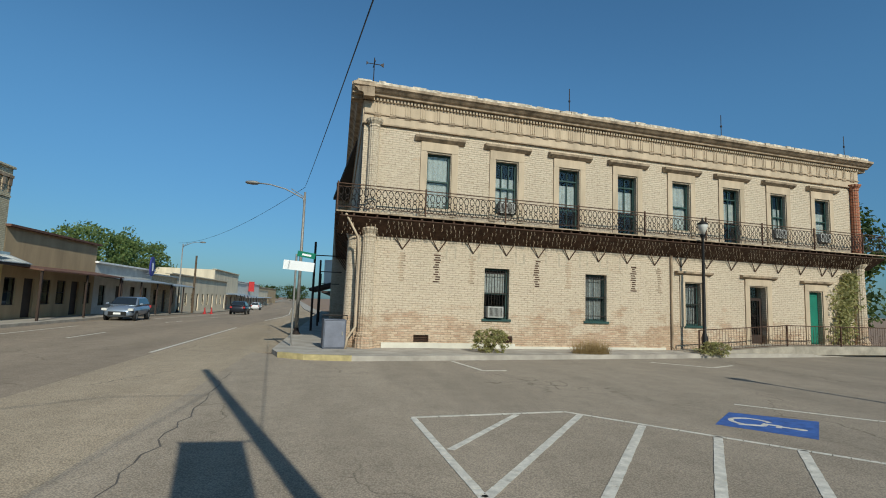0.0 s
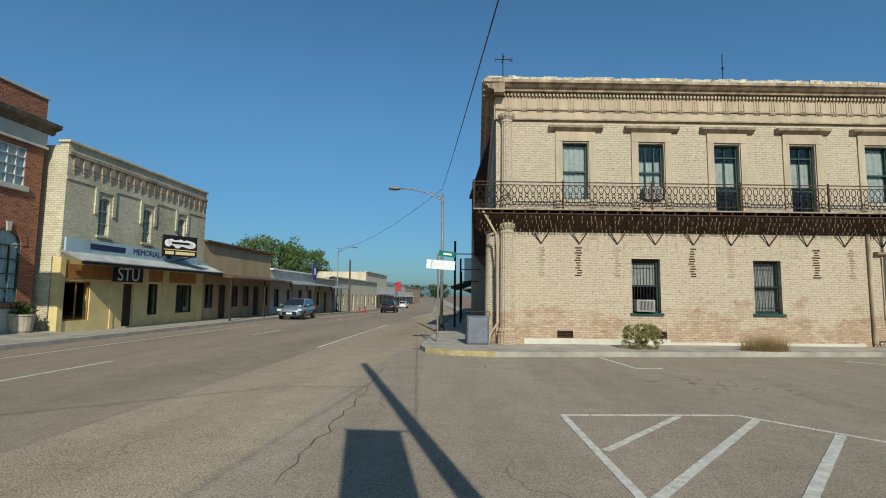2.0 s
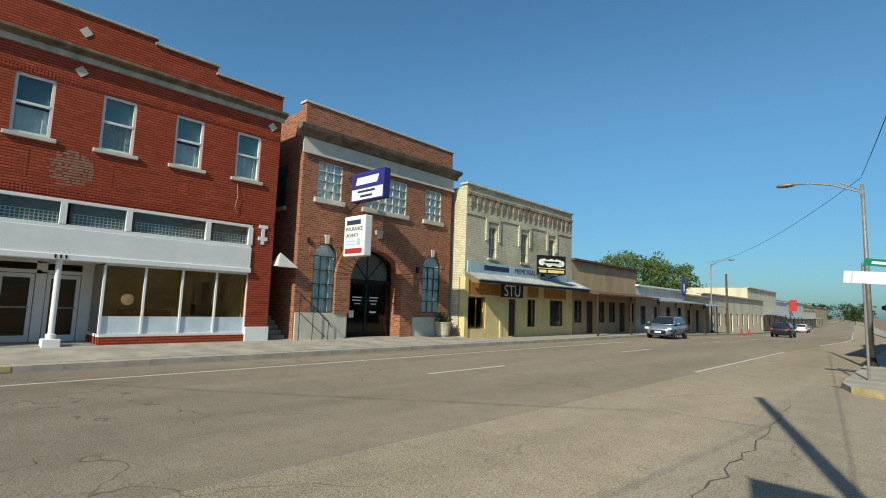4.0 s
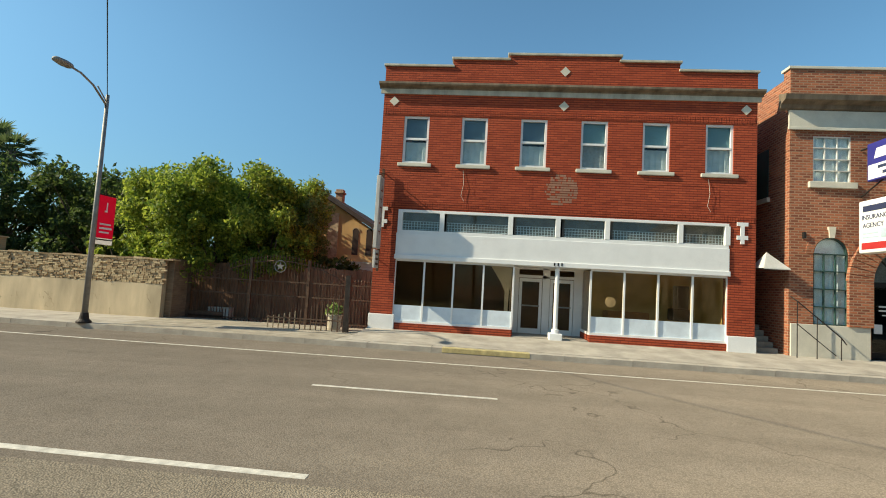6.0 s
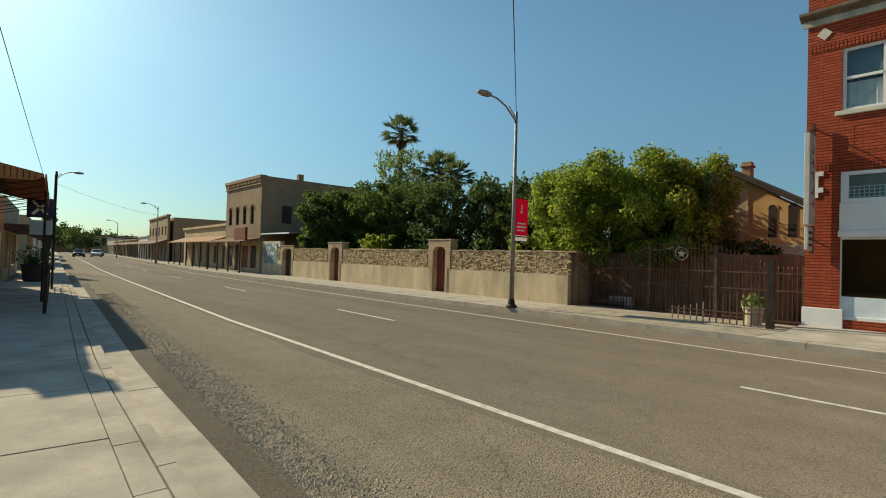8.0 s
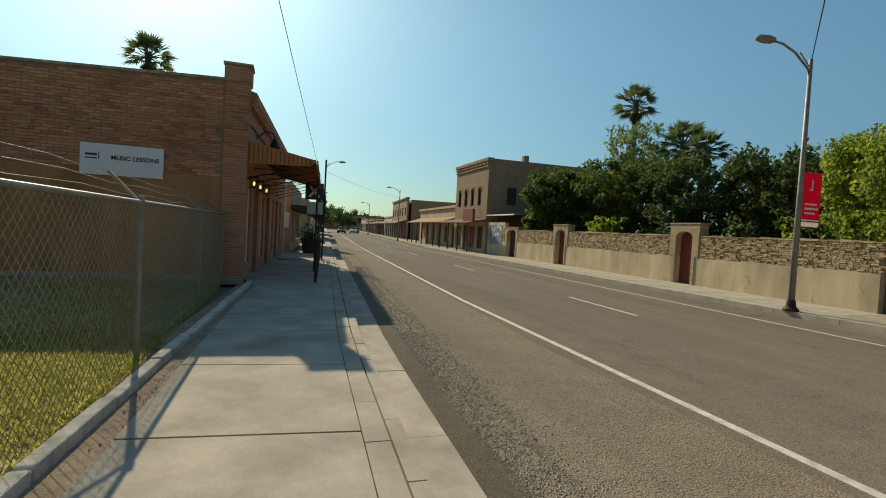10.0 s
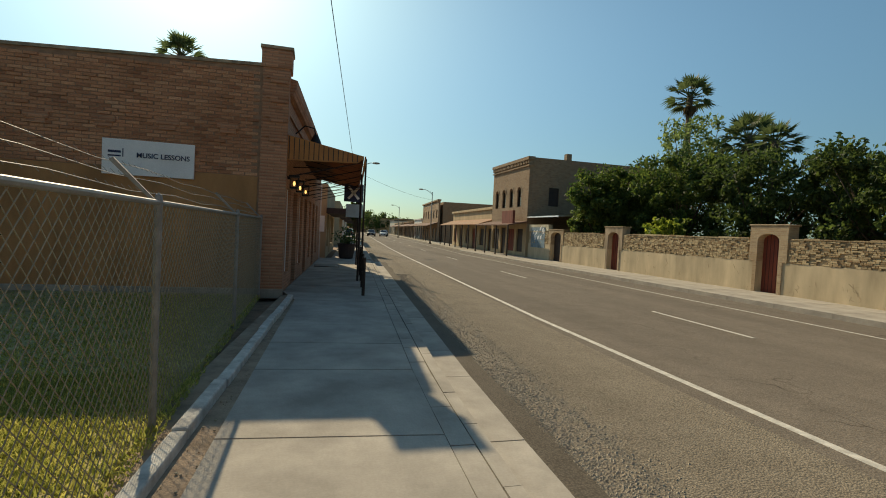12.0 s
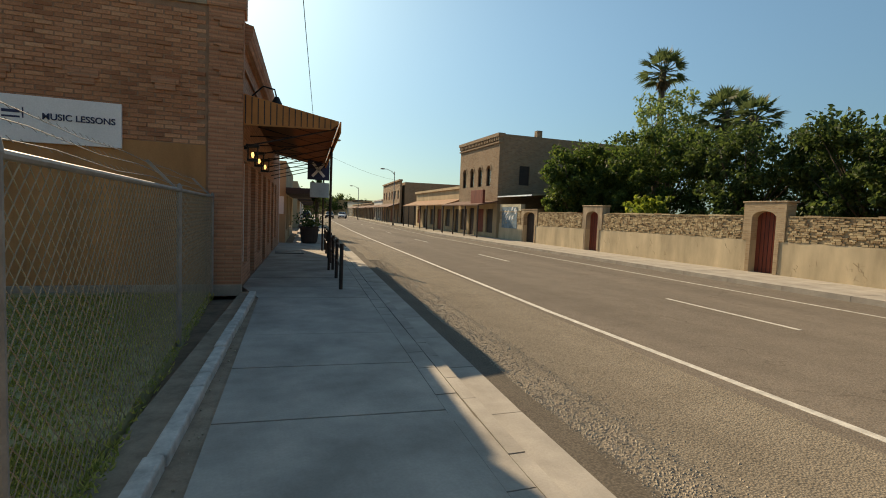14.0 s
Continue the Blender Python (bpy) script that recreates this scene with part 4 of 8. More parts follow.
        fr.box(a, b_, 0.02, 0.14, 0.52, 0.6).box(a, b_, 0.04, 0.12, 2.6, 2.68)
        n = 4
        for k in range(n + 1):
            x = a + (b_ - a) * k / n
            fr.box(x - 0.03, x + 0.03, 0.03, 0.12, 0.6, 2.6)
        part("shop_window_frame", fr, WHITE_P, t)
        for k in range(n):
            x0, x1 = a + (b_ - a) * k / n + 0.03, a + (b_ - a) * (k + 1) / n - 0.03
            part("shop_pane", Shape().box(x0, x1, 0.07, 0.08, 1.12, 2.6), SHOP_GLASS, t).visible_shadow = False
            part("window_film", Shape().box(x0, x1, 0.07, 0.08, 0.6, 1.116), FROST, t, "pale film on the lower glass")
    # returns of the recessed entrance
    for x, s_ in ((0.92, 1), (3.44, -1)):
        part("return_base", Shape().box(x - 0.03, x + 0.03, 0.1, 1.5, 0.2, 0.52), BRICK_D, t)
        part("return_pane", Shape().box(x - 0.006, x + 0.006, 0.14, 1.5, 0.6, 2.62), SHOP_GLASS, t).visible_shadow = False
        part("return_frame", Shape().box(x - 0.03, x + 0.03, 0.14, 1.5, 0.52, 0.6).box(x - 0.03, x + 0.03, 1.44, 1.5, 0.6, 2.66), WHITE_P, t)
    ef = Shape()
    ef.box(0.95, 1.2, 1.45, 1.55, 0.3, 2.66).box(3.15, 3.41, 1.45, 1.55, 0.3, 2.66).box(2.05, 2.3, 1.45, 1.55, 0.3, 2.66).box(1.2, 3.15, 1.45, 1.55, 2.3, 2.4).box(1.2, 3.15, 1.45, 1.55, 2.6, 2.66)
    part("entrance_frame", ef, WHITE_P, t)
    for x0, x1 in ((1.22, 2.03), (2.32, 3.13)):
        d = part("door", Shape().box(x0, x0 + 0.1, 1.47, 1.53, 0.32, 2.28).box(x1 - 0.1, x1, 1.47, 1.53, 0.32, 2.28).box(x0 + 0.1, x1 - 0.1, 1.47, 1.53, 0.32, 0.5).box(x0 + 0.1, x1 - 0.1, 1.47, 1.53, 2.16, 2.28), WHITE_P, t, "white framed glass door")
        part("door_pane", Shape().box(x0 + 0.1, x1 - 0.1, 1.49, 1.5, 0.5, 2.16), SHOP_GLASS, d).visible_shadow = False
        part("push_bar", Shape().box(x0 + 0.08, x1 - 0.08, 1.43, 1.46, 1.28, 1.33), STEEL, d)
    part("post", Shape().lathe([(0.12, 0.3), (0.12, 0.62), (0.075, 0.64), (0.075, 2.6), (0.1, 2.66)], 2.35, 0.08, 16), WHITE_P, t, "white iron post", smooth=False)
    part("post_base", Shape().box(2.14, 2.56, -0.12, 0.28, 0.15, 0.5), WHITE_P, t, bevel=0.02)
    shell(t, -3.84, 8.55, 14, 0.1, 9.0, BRICK_D, floors=(4.5,))
    part("display_block", Shape().box(4.2, 5.6, 0.9, 1.6, 0.32, 1.3), OCHRE, t, "counter seen through the glass", bevel=0.02)
    # added wall that paints the lawn's yellow reflection behind the right window
    part("reflection_wall", Shape().box(3.6, 7.9, 1.9, 2.0, 0.32, 2.7).box(7.72, 7.8, 0.3, 1.9, 0.32, 2.7), LAWN_REFL, t, "yellow wall added for the sunlit lawn reflected in the glass")
    part("wall_clock", Shape().lathe([(0.17, 0.0), (0.17, 0.02), (0.02, 0.03)], 0, 0, 18), CREAM_P, t, "round pale plate on the glass", m=pose(4.1, 0.13, 1.62, 90, 0, 0))
    part("dark_cabinet", Shape().box(6.6, 7.0, 1.2, 1.6, 1.5, 2.3).box(6.45, 7.15, 1.1, 1.65, 1.1, 1.5), DARK_W, t, "dark stand seen through the glass", bevel=0.02)
    part("curtain", Shape().prism([(0.15, 2.62), (0.88, 2.62), (0.86, 2.1), (0.8, 1.75), (0.78, 1.1), (0.66, 1.1), (0.66, 1.75), (0.5, 2.1)], 0.3, 0.34), NET, t, "tied-back pale curtain")
    # hanging wire loops on the wall
    for x in (-0.95, 7.05):
        part("loose_wire", Shape().tube([(x, -0.02, 5.78), (x + 0.04, -0.05, 5.3), (x - 0.03, -0.05, 4.9), (x + 0.08, -0.03, 4.72)], 0.006, 5), CREAM_P, t)
    return t


red_shop()


def side_stair():
    t = thing("side_stair", ROW(), "concrete steps rising in the narrow gap between brick buildings", "stairs")
    for k in range(8):
        part("step", Shape().box(8.62, 9.5, 0.15 + 0.28 * k, 0.43 + 0.28 * k + 0.6, 0.1 + 0.17 * k, 0.27 + 0.17 * k), CONC_D, t, bevel=0.01)
    part("back_wall", Shape().box(8.56, 9.55, 3.2, 3.4, 0.1, 7.0), BRICK_E, t)
    h = thing("small_awning", ROW(), "small grey-white peaked awning in the gap between buildings", "awning")
    part("canvas", Shape().add([(8.65, -0.3, 2.98), (9.45, -0.3, 2.98), (8.85, -0.05, 3.5), (8.65, 0.5, 3.0), (9.45, 0.5, 3.0), (8.65, -0.3, 2.95), (9.45, -0.3, 2.95)], [(0, 1, 2), (1, 4, 2), (4, 3, 2), (3, 0, 2), (0, 5, 6, 1)]), GREYW, h)
    part("awning_arm", Shape().rod((8.56, 0.48, 2.99), (9.54, 0.48, 2.99), 0.015), IRON, h)
    r = thing("stair_handrail", ROW(), "thin dark iron handrail beside the steps", "railing")
    for x, z in ((9.62, 2.0), (10.2, 1.55), (10.9, 0.95)):
        part("post", Shape().rod((x, -0.35, 0.2), (x, -0.35, z), 0.014, 6), IRON, r)
    part("rail", Shape().tube([(9.62, 0.3, 2.25), (9.62, -0.35, 2.0), (10.9, -0.35, 0.95), (11.05, -0.35, 0.75)], 0.018, 6), IRON, r)
    part("rail", Shape().tube([(9.62, -0.35, 1.3), (10.75, -0.35, 0.4)], 0.014, 6), IRON, r)


side_stair()


def blade_sign():
    t = thing("blade_sign", pose(-15.62, -3.66, 0), "tall weathered grey-white projecting sign with faded lettering on the brick shop", "sign")
    part("panel", Shape().box(-0.3, 0.32, -0.06, 0.06, 2.95, 5.35), SIGN_OLD, t, bevel=0.01)
    part("small_panel", Shape().box(-0.22, 0.3, -0.04, 0.04, 2.3, 2.9), SIGN_OLD, t, bevel=0.01)
    part("post", Shape().box(-0.36, -0.3, -0.04, 0.04, 2.2, 5.7), RUST, t)
    for k in range(5):
        z = 4.85 - k * 0.36
        for y in (0.063, -0.063):
            part("faded_letter_bar", Shape().box(-0.12 + 0.03 * (k % 2), -0.07 + 0.03 * (k % 2), y - 0.004, y + 0.004, z, z + 0.22), RED_DOOR, t)
            part("faded_letter_bar", Shape().box(-0.066 + 0.03 * (k % 2), 0.14, y - 0.004, y + 0.004, z + 0.08 * (k % 3), z + 0.045 + 0.08 * (k % 3)), RED_DOOR, t)
    for k in range(3):
        for y in (0.043, -0.043):
            part("faded_letter_bar", Shape().box(-0.15, 0.22, y - 0.004, y + 0.004, 2.4 + 0.16 * k, 2.47 + 0.16 * k), RUST, t)
    part("bracket", Shape().rod((-0.46, 0, 5.6), (0.3, 0, 5.36), 0.02), RUST, t)
    part("bracket", Shape().rod((-0.46, 0, 2.6), (-0.3, 0, 2.6), 0.02), RUST, t)


blade_sign()


# ---- brown brick office with arches ----
def office():
    t = thing("brick_office_building", ROW(), "two-storey brown-red brick office with a cream frieze and arched openings", "building")
    up = [(10.26, 11.4, 5.84, 7.33), (12.6, 14.98, 5.82, 7.32), (16.2, 17.3, 5.82, 7.3)]
    al, ar, ad = (10.29, 11.33, 1.3, 4.1), (16.2, 17.4, 1.36, 4.08), (12.0, 14.8, 0.1, 4.0)
    w = Shape()
    w.panel(9.56, 18.05, 0.1, 9.55, 0, 0.36, up + [al, ar, ad])
    w.arch(*al[:2], 3.55, 4.1, 0, 0.36).arch(*ar[:2], 3.55, 4.08, 0, 0.36).arch(*ad[:2], 2.7, 4.0, 0, 0.36)
    part("wall", w, BRICK_E, t)
    part("coping", Shape().box(9.5, 18.1, -0.05, 0.42, 9.55, 9.64), CREAM_P, t, bevel=0.01)
    cor = Shape()
    cor.prism([(0.0, 8.15), (-0.1, 8.2), (-0.14, 8.32), (-0.38, 8.4), (-0.42, 8.56), (0.0, 8.68)], 9.2, 18.4, "x")
    part("cornice", cor, STONE_D, t, "stained stone cornice")
    part("frieze", Shape().box(9.5, 18.1, -0.06, 0.0, 7.58, 8.15), CREAM_P, t, "cream stone frieze")
    part("frieze_moulding", Shape().box(9.45, 18.15, -0.11, -0.06, 7.5, 7.6), CREAM_P, t, bevel=0.015)
    for pa, pb, pz in ((9.6, 11.95, 1.3), (15.6, 18.05, 1.15)):
        part("plinth", Shape().box(pa, pb, -0.06, 0.0, 0.1, pz), CREAM_P, t, "pale concrete plinth", bevel=0.012)
    for a, b_, z0, z1 in up:
        n = 2 if b_ - a > 2 else 1
        for k in range(n):
            x0, x1 = a + (b_ - a) * k / n, a + (b_ - a) * (k + 1) / n
            sash(t, x0, x1, z0, z1, GREYW, 0.06, (0.25, 0.5, 0.75), (0.33, 0.66), (NET, 0, 1), 0.035)
        part("sill", Shape().box(a - 0.15, b_ + 0.15, -0.1, 0.14, z0 - 0.2, z0), CREAM_P, t, bevel=0.015)
    for a, b_, z0, z1 in (al, ar):
        sash(t, a, b_, z0, 3.55, TEAL, 0.07, (0.25, 0.5, 0.75), (0.33, 0.66), (NET, 0, 1), 0.035)
        fan = part("fanlight", Shape().ring(a + 0.04, b_ - 0.04, 3.55, 0.02, 0.1, 0.05), TEAL, t)
        part("pane", Shape().box(a, b_, 0.07, 0.076, 3.5, 4.06), GLASS, fan).visible_shadow = False
        part("blind", Shape().box(a, b_, 0.13, 0.14, 3.5, 4.06), NET, fan)
        part("brick_arch", Shape().ring(a, b_, 3.55, -0.03, 0.0, 0.24), BRICK_E, t)
        part("keystone", Shape().prism([((a + b_) / 2 - 0.07, 4.05), ((a + b_) / 2 + 0.07, 4.05), ((a + b_) / 2 + 0.11, 4.4), ((a + b_) / 2 - 0.11, 4.4)], -0.08, 0.0), CREAM_P, t)
    n = 26
    for k in range(n):
        a0, a1 = math.pi * k / n + 0.006, math.pi * (k + 1) / n - 0.006
        v = Shape().prism([(13.4 - q * 1.4 * math.cos(w), 2.7 + q2 * math.sin(w)) for q, q2, w in ((1.0, 1.3, a0), (1.0, 1.3, a1), (1.52, 2.02, a1), (1.52, 2.02, a0))], -0.12, 0.02)
        part("voussoir", v, BRICK_E, t)
    for jx in (11.28, 14.8):
        part("arch_jamb", Shape().box(jx, jx + 0.72, -0.12, 0.0, 1.3 if jx < 12 else 0.1, 2.7), BRICK_E, t, "brick jamb under the wide arch")
    part("arch_keystone", Shape().prism([(13.3, 4.55), (13.5, 4.55), (13.56, 4.9), (13.24, 4.9)], -0.18, 0.0), CREAM_P, t)
    d = part("entrance_door", Shape().box(12.0, 14.8, 0.6, 0.68, 0.3, 0.5).box(12.0, 12.12, 0.6, 0.68, 0.5, 2.7).box(14.68, 14.8, 0.6, 0.68, 0.5, 2.7).box(13.34, 13.46, 0.6, 0.68, 0.5, 2.7).box(12.0, 14.8, 0.6, 0.68, 2.6, 2.76), BLACK, t, "dark glazed double door")
    part("door_pane", Shape().box(12.12, 14.68, 0.63, 0.64, 0.5, 2.65), GLASS, d).visible_shadow = False
    fan = part("fanlight", Shape().ring(12.08, 14.72, 2.75, 0.6, 0.66, 0.06, 20, 0.92).rod((13.4, 0.63, 2.75), (13.4, 0.63, 3.98), 0.025).rod((13.4, 0.63, 2.75), (12.55, 0.63, 3.7), 0.025).rod((13.4, 0.63, 2.75), (14.25, 0.63, 3.7), 0.025), BLACK, t)
    part("pane", Shape().box(12.05, 14.75, 0.63, 0.636, 2.75, 4.0), GLASS, fan).visible_shadow = False
    part("backing", Shape().box(12.05, 14.75, 0.9, 0.91, 2.75, 4.0), LACE, fan)
    for x0 in (12.65, 13.55):
        for xa, xb, za, zb in ((0, 0.5, 1.95, 2.0), (0, 0.45, 1.82, 1.87), (0.1, 0.4, 1.68, 1.72)):
            part("lettering_bar", Shape().box(x0 + xa, x0 + xb, 0.58, 0.59, za, zb), WHITE_P, d)
    for xa, xb, za, zb in ((12.5, 12.75, 1.1, 1.4), (13.6, 13.95, 1.3, 1.38)):
        part("paper_notice", Shape().box(xa, xb, 0.58, 0.59, za, zb), WHITE_P, d, "white paper notice on the door glass")
    for rx in (11.95, 14.8):
        part("door_reveal", Shape().box(rx, rx + 0.05, 0.36, 0.7, 0.1, 4.0), BRICK_E, t)
    part("wall_lamp", Shape().box(15.75, 15.85, -0.12, 0, 3.2, 3.5), BLACK, t)
    part("wall_lamp", Shape().box(9.95, 10.02, -0.1, 0, 4.0, 4.2), BLACK, t)
    shell(t, 9.56, 18.05, 14, 0.1, 9.3, BRICK_E, floors=(4.9,))
    for z0, z1 in ((5.5, 7.2),):
        part("side_window", Shape().box(9.53, 9.56, 1.2, 2.1, z0, z1), TEAL, t)
        part("side_sill", Shape().box(9.46, 9.56, 1.1, 2.2, z0 - 0.15, z0), CREAM_P, t)
    return t


office()


def office_signs():
    t = thing("insurance_sign", pose(-14.56, 11.7, 0), "blue and white projecting box sign with plain lettering bars", "sign")
    part("box", Shape().box(-1.03, 1.03, -0.16, 0.16, 5.78, 6.95), BLUE_SIGN, t, bevel=0.02)
    part("white_panel", Shape().box(-0.98, 0.98, -0.166, 0.166, 5.83, 6.27), WHITE_P, t)
    part("logo_bar", Shape().prism([(-0.75, 6.44), (0.62, 6.44), (0.72, 6.74), (-0.65, 6.74)], -0.168, -0.162), WHITE_P, t)
    part("small_bars", Shape().box(-0.6, 0.52, -0.172, -0.166, 6.11, 6.2).box(-0.42, 0.35, -0.172, -0.166, 5.92, 6.01), NAVY, t)
    part("bracket", Shape().rod((-1.5, 0, 6.9), (-1.0, 0, 6.9), 0.03).rod((-1.5, 0, 5.4), (-0.6, 0, 5.8), 0.025), IRON, t)
    u = thing("agency_sign", pose(-14.95, 11.5, 0), "white box sign with dark lettering and red band", "sign")
    part("box", Shape().box(-0.68, 0.68, -0.18, 0.18, 3.55, 5.15), WHITE_P, u, bevel=0.04)
    lettering("INSURANCE", 0.2, NAVY, u, 0, -0.185, 4.62)
    lettering("AGENCY", 0.2, NAVY, u, -0.1, -0.185, 4.37)
    part("name_bar", Shape().box(-0.5, 0.4, -0.19, -0.18, 4.8, 4.98), NAVY, u)
    part("small_bars", Shape().box(-0.5, 0.1, -0.19, -0.18, 4.12, 4.17).box(-0.5, 0.1, -0.19, -0.18, 4.0, 4.05).box(0.2, 0.42, -0.19, -0.18, 3.98, 4.25), SKYBLUE, u)
    part("red_band", Shape().box(-0.55, 0.55, -0.19, -0.18, 3.66, 3.86), RED_P, u)
    part("bracket", Shape().rod((-0.9, 0.1, 5.1), (-0.5, 0, 5.1), 0.03).rod((-0.9, 0.1, 3.9), (-0.5, 0, 3.9), 0.03), IRON, u)


office_signs()


# ---- cream brick shop with tin awning ----
def cream_shop():
    t = thing("cream_brick_shop", ROW(-15.34), "two-storey cream brick shop with tin awning and yellow ground floor", "building")
    ups = [(20.25, 20.9, 4.3, 5.98), (23.2, 23.85, 4.3, 5.98), (26.12, 26.75, 4.3, 5.98)]
    lows = [(18.72, 20.1, 0.62, 2.25), (22.12, 22.85, 0.2, 2.2), (23.92, 24.72, 0.68, 2.25), (26.3, 27.82, 0.7, 2.27)]
    w = Shape().panel(18.4, 28.85, 3.2, 7.95, 0, 0.36, ups)
    for a, b_, z0, z1 in ups:
        w.arch(a, b_, z1 - 0.2, z1, 0, 0.36, 8)
    part("upper_wall", w, BRICK_C, t)
    part("lower_wall", Shape().panel(18.4, 28.85, 0.1, 3.2, 0, 0.3, lows), YEL_P, t, "cream-yellow painted lower wall")
    for pa, pb, po, pz in ((18.4, 18.66, -0.06, 3.2), (21.3, 21.5, -0.04, 3.2), (25.0, 25.5, -0.05, 3.0), (28.2, 28.85, -0.06, 3.0)):
        part("pilaster", Shape().box(pa, pb, po, 0, 0.1, pz), YEL_P, t)
    for oa, ob in ((18.7, 21.3), (23.9, 25.0), (25.6, 28.1)):
        part("ochre_panel", Shape().box(oa, ob, -0.025, 0, 2.35, 2.95), OCHRE, t, "orange-brown boarded panel")
    part("coping", Shape().box(18.32, 28.93, -0.1, 0.42, 7.9, 8.02), BRICK_C, t, bevel=0.02)
    cb = Shape()
    for k in range(20):
        x = 18.65 + k * 0.52
        cb.box(x, x + 0.26, -0.07, 0, 7.0, 7.4).box(x + 0.04, x + 0.22, -0.045, 0, 6.82, 7.0).box(x + 0.08, x + 0.18, -0.025, 0, 6.68, 6.82)
    cb.box(18.4, 28.85, -0.09, 0, 7.4, 7.55)
    tagged(part("corbel_course", cb, STONE_A, t, "dark stained corbelled brick course"), kind="stuff")
    part("string_course", Shape().box(18.4, 28.85, -0.04, 0, 6.4, 6.5), BRICK_C, t)
    for a, b_, z0, z1 in ups:
        sash(t, a, b_, z0, z1, CREAM_P, 0.14, (0.33, 0.66), (0.5,), (LACE, 0, 1), 0.05)
        part("hood", Shape().box(a - 0.3, a - 0.12, -0.06, 0, z0 + 0.9, z1 + 0.25).box(b_ + 0.12, b_ + 0.3, -0.06, 0, z0 + 0.9, z1 + 0.25).box(a - 0.3, b_ + 0.3, -0.06, 0, z1 + 0.25, z1 + 0.42), BRICK_C, t)
        part("sill", Shape().box(a - 0.1, b_ + 0.1, -0.08, 0.1, z0 - 0.1, z0), BRICK_C, t)
    for i, (a, b_, z0, z1) in enumerate(lows):
        if i == 1:
            d = part("door", Shape().box(a, b_, 0.12, 0.17, 0.2, 2.2), DARK_W, t, "dark wooden door")
            part("door_handle", Shape().rod((b_ - 0.1, 0.1, 1.2), (b_ - 0.1, 0.06, 1.2), 0.02), STEEL, d)
        else:
            sash(t, a, b_, z0, z1, OCHRE if i == 0 else DARK_W, 0.1, (), (0.5,) if i != 2 else (), None, 0.06)
    aw = Shape()
    aw.prism([(-0.3, 3.42), (-1.3, 3.02), (-1.3, 3.06), (-0.3, 3.47)], 18.0, 29.0, "x")
    a = part("tin_awning", aw, TIN, t, "corrugated tin awning")
    rib = Shape()
    for k in range(45):
        x = 18.1 + k * 0.24
        rib.prism([(-0.3, 3.47), (-1.3, 3.06), (-1.3, 3.085), (-0.3, 3.495)], x, x + 0.05, "x")
    tagged(part("awning_rib", rib, TIN, a), kind="stuff")
    part("awning_beam", Shape().box(18.1, 28.9, -1.27, -1.17, 2.9, 3.03), DARK_W, a)
    sb = part("sign_board", Shape().box(18.15, 27.6, -0.42, -0.34, 3.42, 3.98), SKYBLUE, t, "faded pale blue sign board", bevel=0.01)
    part("name_bar", Shape().box(19.4, 21.5, -0.43, -0.42, 3.6, 3.85), NAVY, sb)
    lettering("MEMORIAL", 0.42, NAVY, sb, 23.05, -0.425, 3.72)
    part("letter_bar", Shape().box(24.6, 25.0, -0.43, -0.42, 3.6, 3.85), NAVY, sb)
    part("side_board", Shape().box(26.4, 28.8, -0.36, -0.3, 3.3, 3.6), SKYBLUE, t)
    st = part("fascia_sign", Shape().box(20.75, 22.75, -0.5, -0.45, 2.28, 2.95), BLACK, t, "black sign with white letters", bevel=0.01)
    lettering("STU", 0.85, WHITE_P, st, 21.75, -0.51, 2.6)
    shell(t, 18.4, 28.85, 14, 0.1, 7.8, BRICK_C, floors=(3.3,))
    return t


cream_shop()


def billboard():
    t = thing("projecting_sign", pose(-14.35, 24.8, 0, 0, 0, 62), "black sign with a white cloud shape and lettering bars", "sign")
    part("board", Shape().box(-0.92, 0.92, -0.06, 0.06, 3.72, 4.8), BLACK, t, bevel=0.01)
    cl = Shape()
    random.seed(9)
    for k in range(9):
        cl.lathe([(0.16 + random.random() * 0.07, -0.003), (0.16, 0.003)], -0.66 + k * 0.165, 0.42 + random.uniform(-0.06, 0.06), 12)
    part("white_cloud", cl, WHITE_P, t, m=pose(0, -0.066, 3.9 + 0.08, 90, 0, 0))
    part("lettering_bars", Shape().box(-0.8, -0.35, -0.07, -0.06, 3.8, 3.96).box(-0.25, 0.8, -0.07, -0.06, 3.8, 3.96).box(-0.88, 0.88, -0.07, -0.06, 4.03, 4.07), YEL_P, t)
    part("script_bar", Shape().box(-0.48, 0.48, -0.08, -0.07, 4.36, 4.46), BLACK, t)
    part("bracket", Shape().rod((-0.8, 0, 3.75), (-0.9, 0.5, 3.5), 0.03).rod((0.8, 0, 3.75), (0.2, 0.9, 3.5), 0.03), IRON, t)


billboard()


